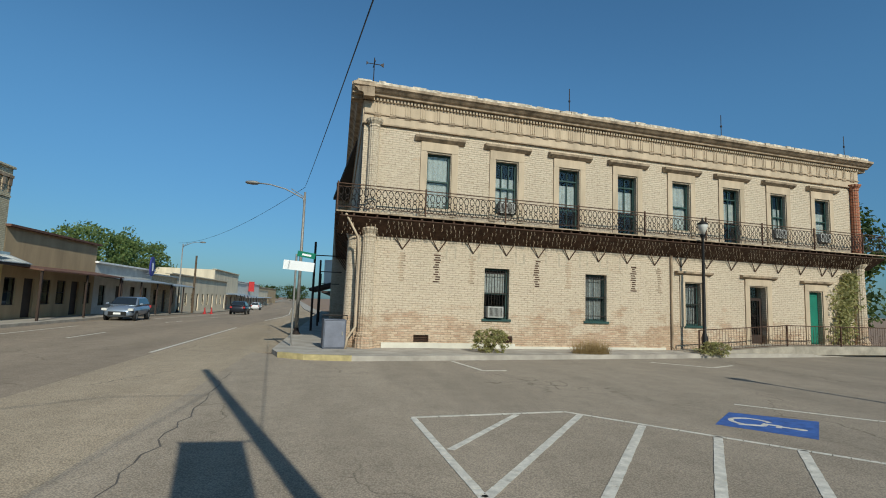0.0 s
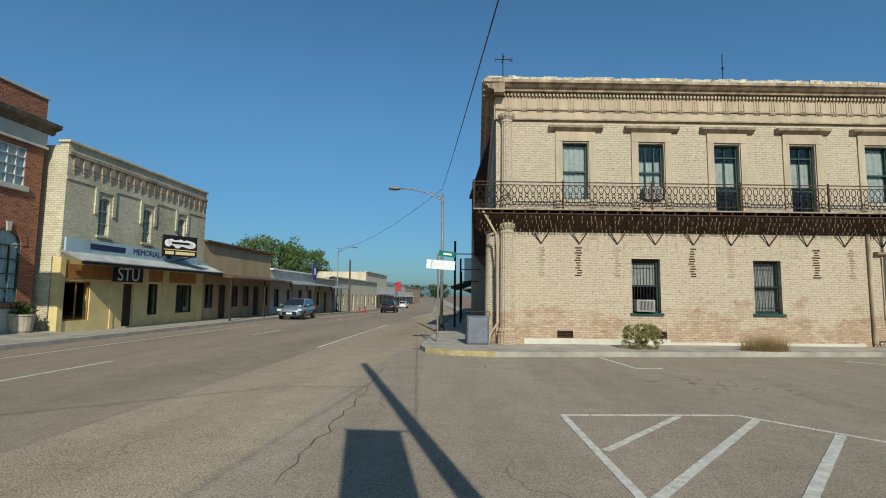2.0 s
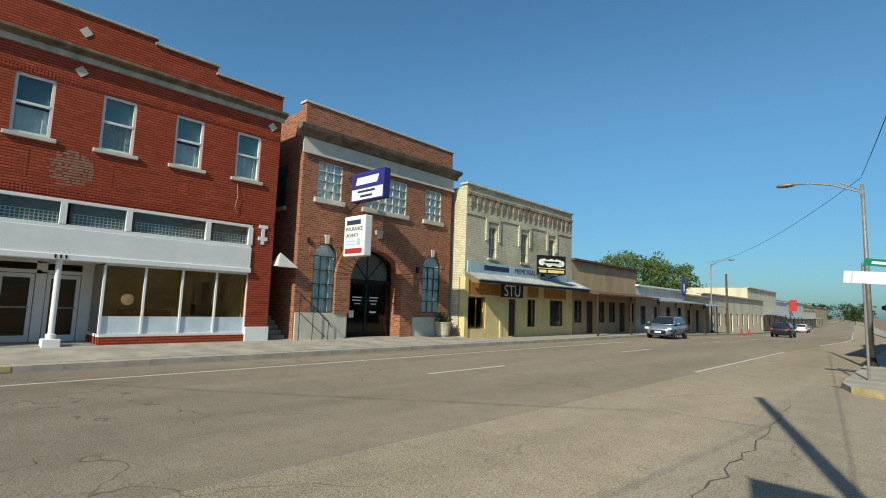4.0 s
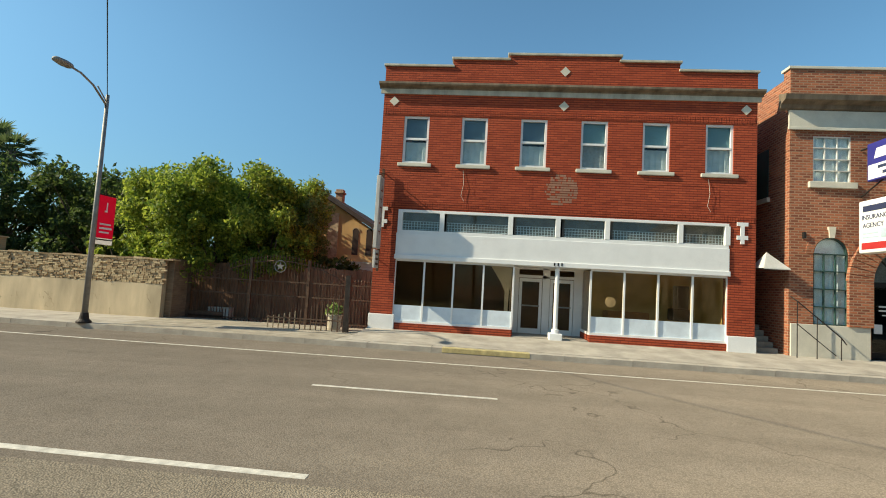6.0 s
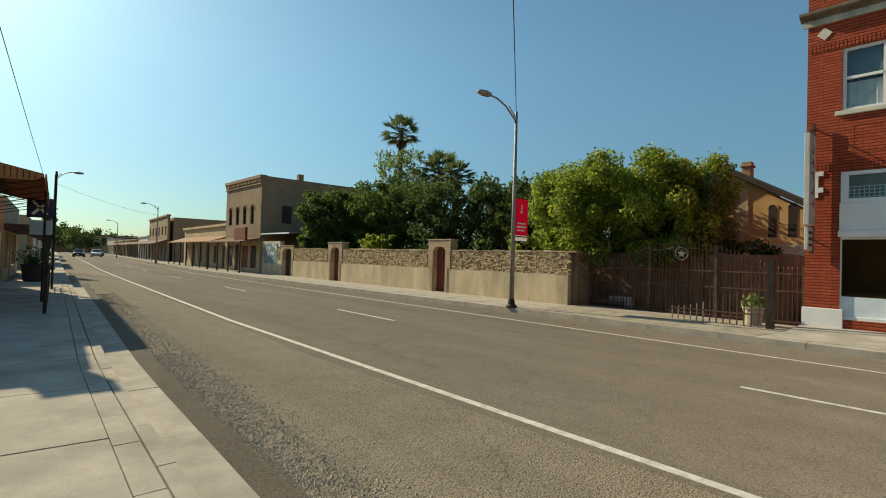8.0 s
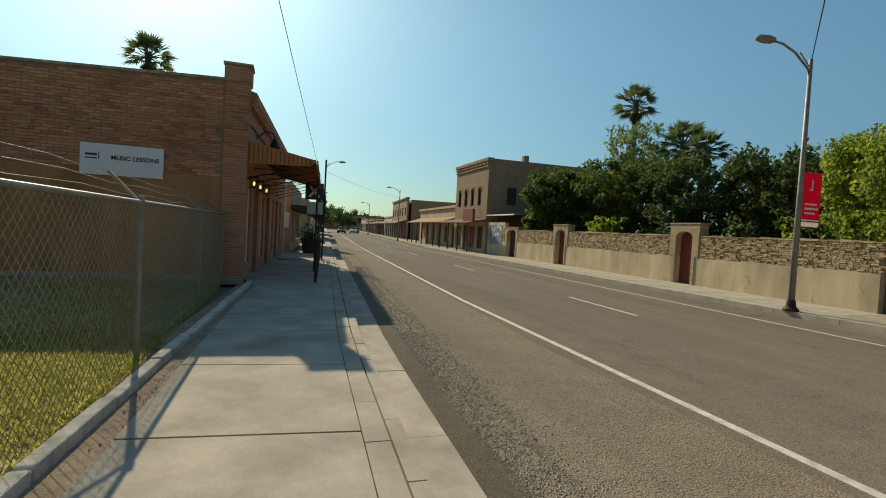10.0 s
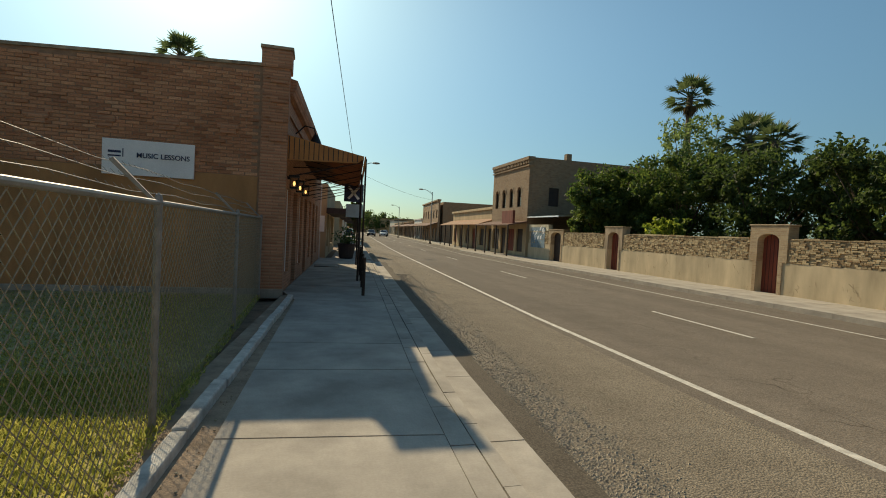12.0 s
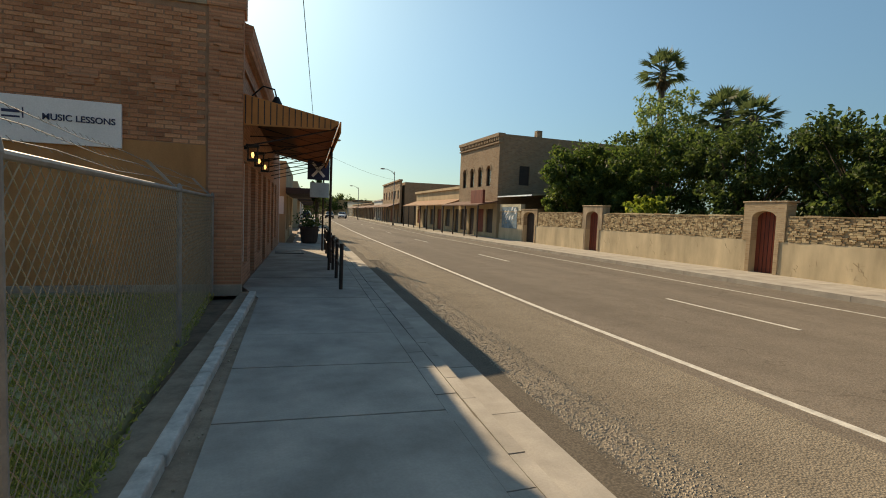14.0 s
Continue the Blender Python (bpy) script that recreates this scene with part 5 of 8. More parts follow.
# ---- low shops to the north ----
def low_shop(name, y0, y1, z1, mat, label, x=-15.34, canopy=True, wins=5, roofm=ROOF_R, cw=1.9):
    t = thing(name, ROW(x + bend(-16, (y0 + y1) / 2), 0, zg((y0 + y1) / 2)), label, "building")
    L = y1 - y0
    holes = []
    for k in range(wins):
        c = y0 + L * (k + 0.5) / wins
        holes.append((c - 0.5, c + 0.5, 0.2 if k % 3 == 1 else 0.9, 2.35))
    part("wall", Shape().panel(y0, y1, -0.3, z1, 0, 0.35, holes), mat, t)
    for k, h in enumerate(holes):
        if k % 3 == 1:
            part("door", Shape().box(h[0], h[1], 0.12, 0.18, h[2], h[3]), DARK_W, t)
        else:
            sash(t, *h, DARK_W, 0.12, (0.5,), (), None, 0.05)
    part("roof_edge", Shape().box(y0 - 0.1, y1 + 0.1, -0.25, 0.4, z1, z1 + 0.12), roofm, t)
    if canopy:
        part("canopy", Shape().prism([(0, 2.98), (-cw, 2.72), (-cw, 2.8), (0, 3.08)], y0, y1, "x"), TIN if roofm is not ROOF_R else ROOF_R, t, "sloping porch canopy")
        n = max(2, int(L / 3.4))
        for k in range(n + 1):
            xx = y0 + 0.15 + (L - 0.3) * k / n
            part("canopy_post", Shape().box(xx - 0.05, xx + 0.05, -cw + 0.1, -cw + 0.2, 0.1, 2.74), DARK_W, t)
    for ya in (y0, y1 - 0.3):
        part("side_wall", Shape().box(ya, ya + 0.3, 0.35, 12, -0.3, z1), mat, t)
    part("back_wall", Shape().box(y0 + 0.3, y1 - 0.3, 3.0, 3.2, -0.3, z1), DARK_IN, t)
    part("roof", Shape().box(y0 + 0.3, y1 - 0.3, 0.35, 12, z1 - 0.25, z1 - 0.1), ROOF_D, t)
    return t


low_shop("tan_shop", 28.9, 38.9, 4.95, TAN_P, "low tan stucco shop with a brown roof edge and porch canopy", wins=6)
low_shop("white_shop", 38.9, 50.0, 3.9, GREYW, "low white painted shop with a flat canopy", wins=4, roofm=WHITE_P)
low_shop("stone_shop", 50.0, 57.5, 3.7, STONE_W, "low rough stone shop with a tin roof", wins=3, roofm=TIN)
low_shop("long_cream_shop", 57.5, 86, 4.4, CREAM_T, "long cream shop with a row of tall windows", wins=11, canopy=False, roofm=CREAM_T)
low_shop("two_storey_cream_block", 86, 106, 6.7, CREAM_T, "two-storey cream block with an awning", wins=5, roofm=CREAM_T, cw=2.2)
low_shop("pale_shop", 106, 125, 5.6, GREYW, "pale painted shop with a white awning", wins=4, roofm=WHITE_P, cw=2.6)
low_shop("distant_white_shop", 125, 160, 6.6, GREYW, "distant white shop block", wins=6, roofm=WHITE_P)

low_shop("distant_cream_shop", 160, 205, 5.4, CREAM_T, "distant cream shop block", wins=7, roofm=CREAM_T)
low_shop("distant_tan_shop", 205, 270, 7.0, TAN_P, "distant tan shop block", wins=8, canopy=False, roofm=CREAM_T)


def red_pylon():
    t = thing("pylon_sign", pose(-14.6 + bend(-14, 140), 140, zg(140)), "distant red sign board on a pole", "sign")
    part("pole", Shape().rod((0, 0, 0), (0, 0, 4.4), 0.12, 8), STEEL, t)
    part("board", Shape().box(-0.7, 0.7, -0.1, 0.1, 4.4, 7.0), RED_P, t, bevel=0.02)


red_pylon()


def oval_sign():
    t = thing("oval_sign", ROW(-15.2, 48.2, zg(48)), "blue oval shop sign with a pale figure shape", "sign")
    part("plate", Shape().lathe([(0.75, -0.05), (0.75, 0.05)], 0, 0, 20), BLUE_SIGN, t, m=Matrix.Translation((0, -0.4, 4.3)) @ Matrix.Rotation(radians(90), 4, "X") @ Matrix.Diagonal((0.75, 1.15, 1, 1)))
    part("pale_mark", Shape().box(-0.15, 0.15, -0.47, -0.455, 3.9, 4.6), WHITE_P, t, bevel=0.005)
    part("bracket", Shape().rod((0, 0, 3.6), (0, -0.4, 3.6), 0.03), IRON, t)


oval_sign()
for x, y in ((-12.6, 58.5), (-12.3, 60.2)):
    t = thing("traffic_cone", pose(x, y, zg(y)), "orange traffic cone at the road edge", "traffic cone", "cones")
    part("cone", Shape().lathe([(0.2, 0.03), (0.14, 0.05), (0.03, 0.75)], 0, 0, 12), RED_P, t)
    part("foot", Shape().box(-0.24, 0.24, -0.24, 0.24, 0, 0.04), RED_P, t)


# ---- big buff brick corner building ----
def buff_building():
    t = thing("buff_brick_building", pose(2.0, 17.5, 0, 0, 0, AANG), "two-storey buff brick corner building with an iron balcony", "building")
    L = 25.0
    ups = [(2.45 + 2.80 * i, 3.38 + 2.80 * i, 4.95 if i in (2, 3, 5) else 5.35, 7.45) for i in range(8)]
    lows = [(4.89, 5.92, 1.27, 3.2), (9.3, 10.3, 1.28, 3.18), (14.26, 15.1, 1.2, 3.03), (17.85, 18.8, 0.45, 3.02), (21.45, 22.25, 0.45, 2.93)]
    vents = [(2.18, 2.75, 0.36, 0.62), (5.52, 6.1, 0.36, 0.62)]
    part("wall", Shape().panel(0, L, 0.1, 8.3, 0, 0.5, ups + lows + vents), BRICK_A, t)
    part("frieze", Shape().box(-0.02, L + 0.02, -0.06, 0.4, 8.3, 9.15), TRIM_A, t, "plain buff frieze band")
    part("frieze_line", Shape().box(-0.04, L + 0.04, -0.1, -0.06, 8.27, 8.33), STONE_A, t, bevel=0.01)
    gut, tri = Shape(), Shape()
    for j in range(3):
        tri.box(0.015 + j * 0.09, 0.065 + j * 0.09, -0.085, -0.06, 8.72, 9.1)
    tri_mesh = tri.mesh("triglyph")
    for k in range(43):
        x = 0.35 + k * 0.575
        for j in range(5):
            gut.box(x + j * 0.052, x + j * 0.052 + 0.032, -0.1, -0.06, 8.585, 8.635)
        part("triglyph", tri_mesh, TRIM_A, t, m=pose(x, 0, 0))
    gut.box(-0.02, L + 0.02, -0.11, -0.06, 8.64, 8.685)
    tagged(part("guttae", gut, STONE_A, t, "small drops under the frieze"), kind="stuff")
    den = Shape()
    for k in range(192):
        x = k * 0.13
        den.box(x, x + 0.07, -0.17, -0.06, 9.15, 9.26)
    tagged(part("dentil_band", den, TRIM_A, t, "small brick dentils"), kind="stuff")
    cor = Shape()
    cor.prism([(0.3, 9.15), (-0.08, 9.15), (-0.1, 9.27), (-0.26, 9.29), (-0.28, 9.36), (-0.36, 9.4), (-0.48, 9.5), (-0.52, 9.52), (-0.52, 9.62), (-0.38, 9.68), (0.3, 9.7)], -0.5, L + 0.5, "x")
    part("cornice", cor, STONE_A, t, "weathered moulded cornice")
    pr = Shape()
    random.seed(3)
    for k in range(100):
        x = -0.35 + k * 0.257
        pr.box(x, x + 0.257, -0.36 + random.uniform(-0.03, 0.03), 0.3, 9.66, 9.8 + random.uniform(-0.03, 0.02))
    tagged(part("parapet_cap", pr, CAP, t, "crumbling parapet edge"), kind="stuff")
    for i, (a, b_, z0, z1) in enumerate(ups):
        door = i in (2, 3, 5)
        if door:
            sash(t, a, b_, z0, z1, TEAL, 0.22, (0.33, 0.82), (0.5,), (BLIND_A, 0.4, 0.75), 0.06, name="balcony_door")
        else:
            sash(t, a, b_, z0, z1, TEAL, 0.2, (0.5,), (0.33, 0.66) if i in (1, 6) else (), (BLIND_A, 0.02, 1.0 if i in (0, 4) else 0.7), 0.06)
        s = Shape()
        s.box(a - 0.27, a - 0.03, -0.05, 0, z0 - 0.3, z1 + 0.25).box(b_ + 0.03, b_ + 0.27, -0.05, 0, z0 - 0.3, z1 + 0.25).box(a - 0.27, b_ + 0.27, -0.06, 0, z1 + 0.06, z1 + 0.42)
        su = part("surround", s, TRIM_A, t, "smooth buff window surround")
        h = Shape().prism([(0, z1 + 0.4), (-0.08, z1 + 0.42), (-0.22, z1 + 0.52), (-0.24, z1 + 0.6), (0, z1 + 0.64)], a - 0.52, b_ + 0.52, "x")
        part("hood", h, STONE_A, su, "weathered hood mould")
        if i in (1, 6, 7):
            air_unit(t, (a + b_) / 2, 5.37, 0.06)
    for i, (a, b_, z0, z1) in enumerate(lows):
        if i < 3:
            w = sash(t, a, b_, z0, z1, TEAL, 0.24, (0.5,), (), (LACE, 0.0, 0.95) if i != 0 else (LACE, 0.5, 0.9), 0.07)
            n = 9
            for k in range(1, n):
                x = a + (b_ - a) * k / n
                part("window_bar", Shape().rod((x, 0.1, z0 + 0.03), (x, 0.1, z1 - 0.03), 0.012, 5), IRON, w)
            for r in (0.1, 0.5, 0.9):
                part("cross_bar", Shape().box(a, b_, 0.085, 0.095, z0 + (z1 - z0) * r, z0 + (z1 - z0) * r + 0.03), IRON, w)
            part("sill", Shape().box(a - 0.08, b_ + 0.08, -0.06, 0.2, z0 - 0.09, z0), TEAL, w)
        elif i == 3:
            d = part("door", Shape().box(a, a + 0.12, 0.25, 0.31, z0, z1 - 0.5).box(b_ - 0.12, b_, 0.25, 0.31, z0, z1 - 0.5).box(a + 0.12, b_ - 0.12, 0.25, 0.31, z0, z0 + 0.4).box(a + 0.12, b_ - 0.12, 0.25, 0.31, z1 - 0.62, z1 - 0.5), DARK_W, t, "dark door with an iron grille")
            gr = Shape()
            for k in range(6):
                x = a + 0.15 + k * 0.13
                gr.rod((x, 0.24, z0 + 0.4), (x, 0.24, z1 - 0.6), 0.012, 5)
            for k in range(5):
                gr.ring(a + 0.2 + 0.1 * k, a + 0.34 + 0.1 * k, z0 + 1.2, 0.235, 0.25, 0.015, 8)
            part("grille", gr, IRON, d)
            part("door_pane", Shape().box(a + 0.12, b_ - 0.12, 0.27, 0.28, z0 + 0.4, z1 - 0.6), GLASS, d).visible_shadow = False
            part("transom_pane", Shape().box(a, b_, 0.27, 0.28, z1 - 0.48, z1), GLASS, d).visible_shadow = False
        else:
            d = part("door", Shape().box(a, b_, 0.2, 0.26, z0, z1), GREEN_D, t, "plain green painted door")
            part("door_battens", Shape().box(a + 0.05, b_ - 0.05, 0.18, 0.2, z0 + 0.1, z0 + 0.2).box(a + 0.05, b_ - 0.05, 0.18, 0.2, z1 - 0.2, z1 - 0.1), GREEN_D, d)
        if i >= 2:
            s = Shape()
            s.box(a - 0.3, a - 0.04, -0.05, 0, z0 - 0.05, z1 + 0.2).box(b_ + 0.04, b_ + 0.3, -0.05, 0, z0 - 0.05, z1 + 0.2).box(a - 0.3, b_ + 0.3, -0.06, 0, z1 + 0.05, z1 + 0.36)
            su = part("surround", s, TRIM_A, t)
            part("hood", Shape().prism([(0, z1 + 0.34), (-0.18, z1 + 0.42), (-0.2, z1 + 0.5), (0, z1 + 0.52)], a - 0.55, b_ + 0.55, "x"), STONE_A, su)
    air_unit(t, 5.3, 1.32, 0.1)
    for a, b_, z0, z1 in vents:
        v = Shape().box(a, b_, 0.12, 0.14, z0, z1)
        for k in range(4):
            v.box(a, b_, 0.05, 0.1, z0 + 0.03 + k * 0.06, z0 + 0.055 + k * 0.06)
        part("vent_grille", v, RUST, t, "rusted cellar vent")
    # corner columns of brick, two storeys
    for u in (0.38, L - 0.38):
        lo = [(0.36, 0.1), (0.36, 0.5), (0.31, 0.55), (0.33, 0.62), (0.27, 0.7), (0.26, 2.0), (0.23, 4.0), (0.26, 4.1), (0.23, 4.16), (0.3, 4.25), (0.36, 4.34), (0.36, 4.42)]
        up = [(0.25, 4.9), (0.25, 5.15), (0.21, 5.2), (0.19, 8.1), (0.22, 8.15), (0.2, 8.22), (0.3, 8.34), (0.32, 8.42)]
        part("column", Shape().lathe(lo, u, -0.12, 32, 0.93), BRICK_A, t, "fluted brick corner column")
        part("column", Shape().lathe(up, u, -0.1, 28, 0.92), BRICK_A if u < 5 else BRICK_E, t, "fluted brick corner column")
    part("base_course", Shape().box(1.0, 6.2, -0.04, 0, 0.1, 0.34).box(6.2, 13.2, -0.03, 0, 0.1, 0.24), CREAM_P, t, "broken white base rendering")
    part("downpipe", Shape().tube([(13.5, -0.06, 4.4), (13.5, -0.06, 0.3), (13.52, -0.2, 0.15)], 0.05, 8), STONE_A, t)
    for k, u in enumerate((1.62, 2.98, 4.35, 7.1, 8.5, 11.6, 12.9)):
        st = Shape()
        random.seed(20 + k)
        for j in range(12):
            st.box(u - 0.1 + random.uniform(-0.05, 0.05), u + 0.1 + random.uniform(-0.06, 0.06), -0.008, 0, 3.55 - j * 0.09, 3.6 - j * 0.09)
        tagged(part("rust_stain", st, RUST if k % 2 else STONE_A, t, "dark runs under a bracket"), kind="stuff")
    # ghost lettering, too faded to read
    for k in range(9):
        u = 3.3 + k * 0.95
        gh = Shape().box(u, u + 0.07, -0.005, 0, 3.42, 3.95).box(u + 0.07, u + 0.42, -0.005, 0, 3.42 if k % 2 else 3.89, 3.48 if k % 2 else 3.95).box(u + 0.35, u + 0.42, -0.005, 0, 3.48, 3.89)
        part("ghost_lettering_bar", gh, GHOST, t, "faded painted lettering bar")
    # west front along the main street
    W = pose(0, 0, 0, 0, 0, -90 - AANG)
    wl = Shape().panel(-20, -0.5, 0.1, 8.3, 0, 0.5, [(-3.2 - 2.8 * i, -2.3 - 2.8 * i, 5.0, 7.45) for i in range(6)] + [(-3.3 - 3.2 * i, -2.2 - 3.2 * i, 0.4, 3.2) for i in range(5)])
    part("west_wall", wl, BRICK_A, t, m=W)
    part("corner_pier", Shape().box(0, 0.5, 0.01, 0.6, 0.1, 9.15), BRICK_A, t)
    part("west_frieze", Shape().box(-20, 0, -0.06, 0.4, 8.3, 9.15), TRIM_A, t, m=W)
    part("west_cornice", Shape().prism([(0.3, 9.15), (-0.08, 9.15), (-0.1, 9.27), (-0.26, 9.3), (-0.34, 9.42), (-0.48, 9.5), (-0.515, 9.53), (-0.515, 9.615), (-0.38, 9.675), (0.3, 9.695)], -20, 0.48, "x"), STONE_A, t, m=W)
    part("west_parapet_cap", Shape().box(-20, 0.3, -0.36, 0.3, 9.66, 9.79), TRIM_A, t, m=W)
    part("west_column", Shape().lathe([(0.36, 0.1), (0.36, 0.5), (0.27, 0.7), (0.23, 4.0), (0.36, 4.4)], -0.4, -0.12, 20), BRICK_A, t, smooth=True, m=W)
    for i in range(6):
        part("west_shutter", Shape().box(-3.2 - 2.8 * i, -2.3 - 2.8 * i, 0.2, 0.26, 5.0, 7.45), DARK_W, t, m=W)
    for i in range(5):
        part("west_door", Shape().box(-3.3 - 3.2 * i, -2.2 - 3.2 * i, 0.2, 0.26, 0.4, 3.2), DARK_W, t, m=W)
    # closed behind
    part("east_wall", Shape().box(L - 0.4, L, 0.5, 20, 0.1, 9.2), BRICK_A, t)
    part("back_wall", Shape().box(0.5, L - 0.4, 19.6, 20, 0.1, 9.2), BRICK_A, t)
    part("roof", Shape().box(0.3, L - 0.2, 0.3, 19.8, 9.2, 9.4), ROOF_D, t)
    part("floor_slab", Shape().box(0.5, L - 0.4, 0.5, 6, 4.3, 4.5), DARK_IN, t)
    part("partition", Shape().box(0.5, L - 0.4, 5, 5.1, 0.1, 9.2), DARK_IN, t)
    # balcony
    O = 0.86
    for k in range(7):
        y = -O + 0.005 + k * 0.115
        part("floor_slat", Shape().box(-O, L + 0.5, y, y + 0.111, 4.78, 4.81), RUST, t)
    part("balcony_edge", Shape().box(-O - 0.02, L + 0.52, -O - 0.03, -O, 4.785, 4.835), STONE_A, t, bevel=0.008)
    part("west_balcony_floor", Shape().box(-20, 0.2, -O, -0.06, 4.775, 4.835), RUST, t, m=W)
    jo = Shape()
    for k in range(64):
        u = -0.7 + k * 0.4
        jo.box(u, u + 0.05, -O + 0.02, -0.06, 4.68, 4.78)
    tagged(part("joist_band", jo, RUST, t, "thin iron joists under the balcony"), kind="stuff")
    part("soffit_sheet", Shape().prism([(-0.03, 4.14), (-O + 0.03, 4.66), (-O + 0.03, 4.69), (-0.03, 4.17)], -0.75, L + 0.45, "x"), RUST, t, "dark rusted iron sheet sloping under the balcony")
    sp = Shape()
    rf = random.Random(61)
    for k in range(158):
        u = -0.6 + k * 0.162
        for q in range(4):
            y = -0.14 - 0.2 * q
            z = 4.14 - (y + 0.03) * 0.66 - 0.13
            c = u + 0.08 * (q % 2) + rf.uniform(-0.03, 0.03)
            if rf.random() < 0.25:
                continue
            z += rf.uniform(-0.02, 0.05)
            sp.tube([(c, y, z), (c + 0.022, y - 0.02, z + 0.05), (c + 0.004, y - 0.01, z + 0.14)], 0.011, 4, False)
    tagged(part("fringe_work", sp, FRINGE, t, "rows of small curved iron drops under the balcony"), kind="stuff")
    for k in range(18):
        u = 1.63 + k * 1.38 - (0.7 if k > 15 else 0)
        br = Shape().tube([(u, -0.02, 3.72), (u - 0.28, -0.1, 4.15), (u - 0.3, -0.75, 4.74)], 0.022, 6)
        br.tube([(u, -0.02, 3.72), (u + 0.28, -0.1, 4.15), (u + 0.3, -0.75, 4.74)], 0.022, 6)
        part("bracket", br, RUST, t, "slim iron strut in a V")
    railing(t, -O, L + 0.5, -O + 0.03, 4.86, 0.93)
    railing(t, -19.5, O - 0.03, -O + 0.03, 4.86, 0.93, W)
    part("end_rail", Shape().box(L + 0.44, L + 0.48, -O, -0.1, 5.74, 5.79).box(L + 0.44, L + 0.48, -O, -0.1, 4.92, 4.95), RUST, t)
    for k in range(8):
        part("west_bracket", Shape().rod((-1.5 - 2.2 * k, -0.05, 3.7), (-1.5 - 2.2 * k, -0.8, 4.75), 0.03), RUST, t, m=W)
    part("rain_pipe", Shape().tube([(-0.55, -0.8, 4.75), (-0.05, -0.45, 4.0), (0.02, -0.4, 3.2), (0.02, -0.38, 0.9), (-0.25, -0.5, 0.5), (-0.3, -0.52, 0.15)], 0.045, 8), TRIM_A, t, "bent pale rain pipe", smooth=True)
    # roof rods
    for u in (8.67, 16.76, 24.7):
        part("lightning_rod", Shape().rod((u, 0.3, 9.7), (u, 0.3, 11.1), 0.018).lathe([(0.03, 10.5), (0.05, 10.55), (0.03, 10.6)], u, 0.3, 8), IRON, t)
    v = Shape().rod((0.3, 0.3, 9.7), (0.3, 0.3, 11.0), 0.02).rod((0.0, 0.3, 10.75), (0.6, 0.3, 10.75), 0.015).rod((0.3, 0.0, 10.75), (0.3, 0.6, 10.75), 0.015)
    v.prism([(0.0, 10.68), (0.08, 10.75), (0.0, 10.82)], 0.28, 0.32).prism([(0.52, 10.75), (0.66, 10.66), (0.66, 10.84)], 0.28, 0.32)
    part("weather_vane", v, IRON, t)
    # raised walk with its railing along the east half
    wk = Shape().prism([(13.6, 0.1), (25.0, 0.1), (25.0, 0.47), (18.6, 0.45), (13.6, 0.16)], -1.25, -0.06)
    part("raised_walk", wk, CONC_D, t, "sloped concrete walk along the wall")
    rl = Shape()
    n = 74
    for k in range(n + 1):
        u = 13.9 + 11.0 * k / n
        zb = 0.18 + 0.28 * min(1, (u - 13.9) / 4.7)
        rl.rod((u, -1.12, zb + 0.06), (u, -1.12, zb + 0.86), 0.009, 4)
    tagged(part("walk_rail_bars", rl, RUST, t), "thin rusted bars", kind="stuff")
    rr = Shape()
    for h, r in ((0.88, 0.022), (0.05, 0.015)):
        rr.tube([(13.9, -1.12, 0.18 + h), (18.6, -1.12, 0.46 + h), (24.95, -1.12, 0.46 + h)], r, 6)
    part("walk_handrail", rr, RUST, t)
    sc = Shape()
    for k in range(20):
        u = 14.4 + k * 0.55
        zb = 0.18 + 0.28 * min(1, (u - 13.9) / 4.7) + 0.3
        for dz, sgn in ((0.13, 1), (-0.05, -1)):
            sc.tube([(u + 0.07 * math.cos(a * 0.7), -1.12, zb + dz + 0.09 * math.sin(a * 0.7) * sgn) for a in range(8)], 0.008, 4, False)
    tagged(part("walk_rail_scrolls", sc, RUST, t), "small iron scrolls", kind="stuff")
    for u in (13.9, 18.6, 21.8, 24.95):
        zb = 0.15 + 0.3 * min(1, (u - 13.9) / 4.7)
        part("walk_rail_post", Shape().box(u - 0.025, u + 0.025, -1.145, -1.095, zb, zb + 0.92), RUST, t)
    return t


def air_unit(t, x, z, y):
    u = part("air_conditioner", Shape().box(x - 0.32, x + 0.32, -y - 0.1, 0.25, z, z + 0.42), BLIND_A, t, "pale window air conditioner", bevel=0.015)
    # dark sheet that paints the shade behind the grille
    part("painted_recess", Shape().box(x - 0.27, x + 0.27, -y - 0.105, -y - 0.1, z + 0.05, z + 0.37), DARK_IN, u)
    g_ = Shape()
    for k in range(11):
        g_.box(x - 0.26 + k * 0.05, x - 0.24 + k * 0.05, -y - 0.115, -y - 0.105, z + 0.05, z + 0.37)
    part("grille", g_, BLIND_A, u)


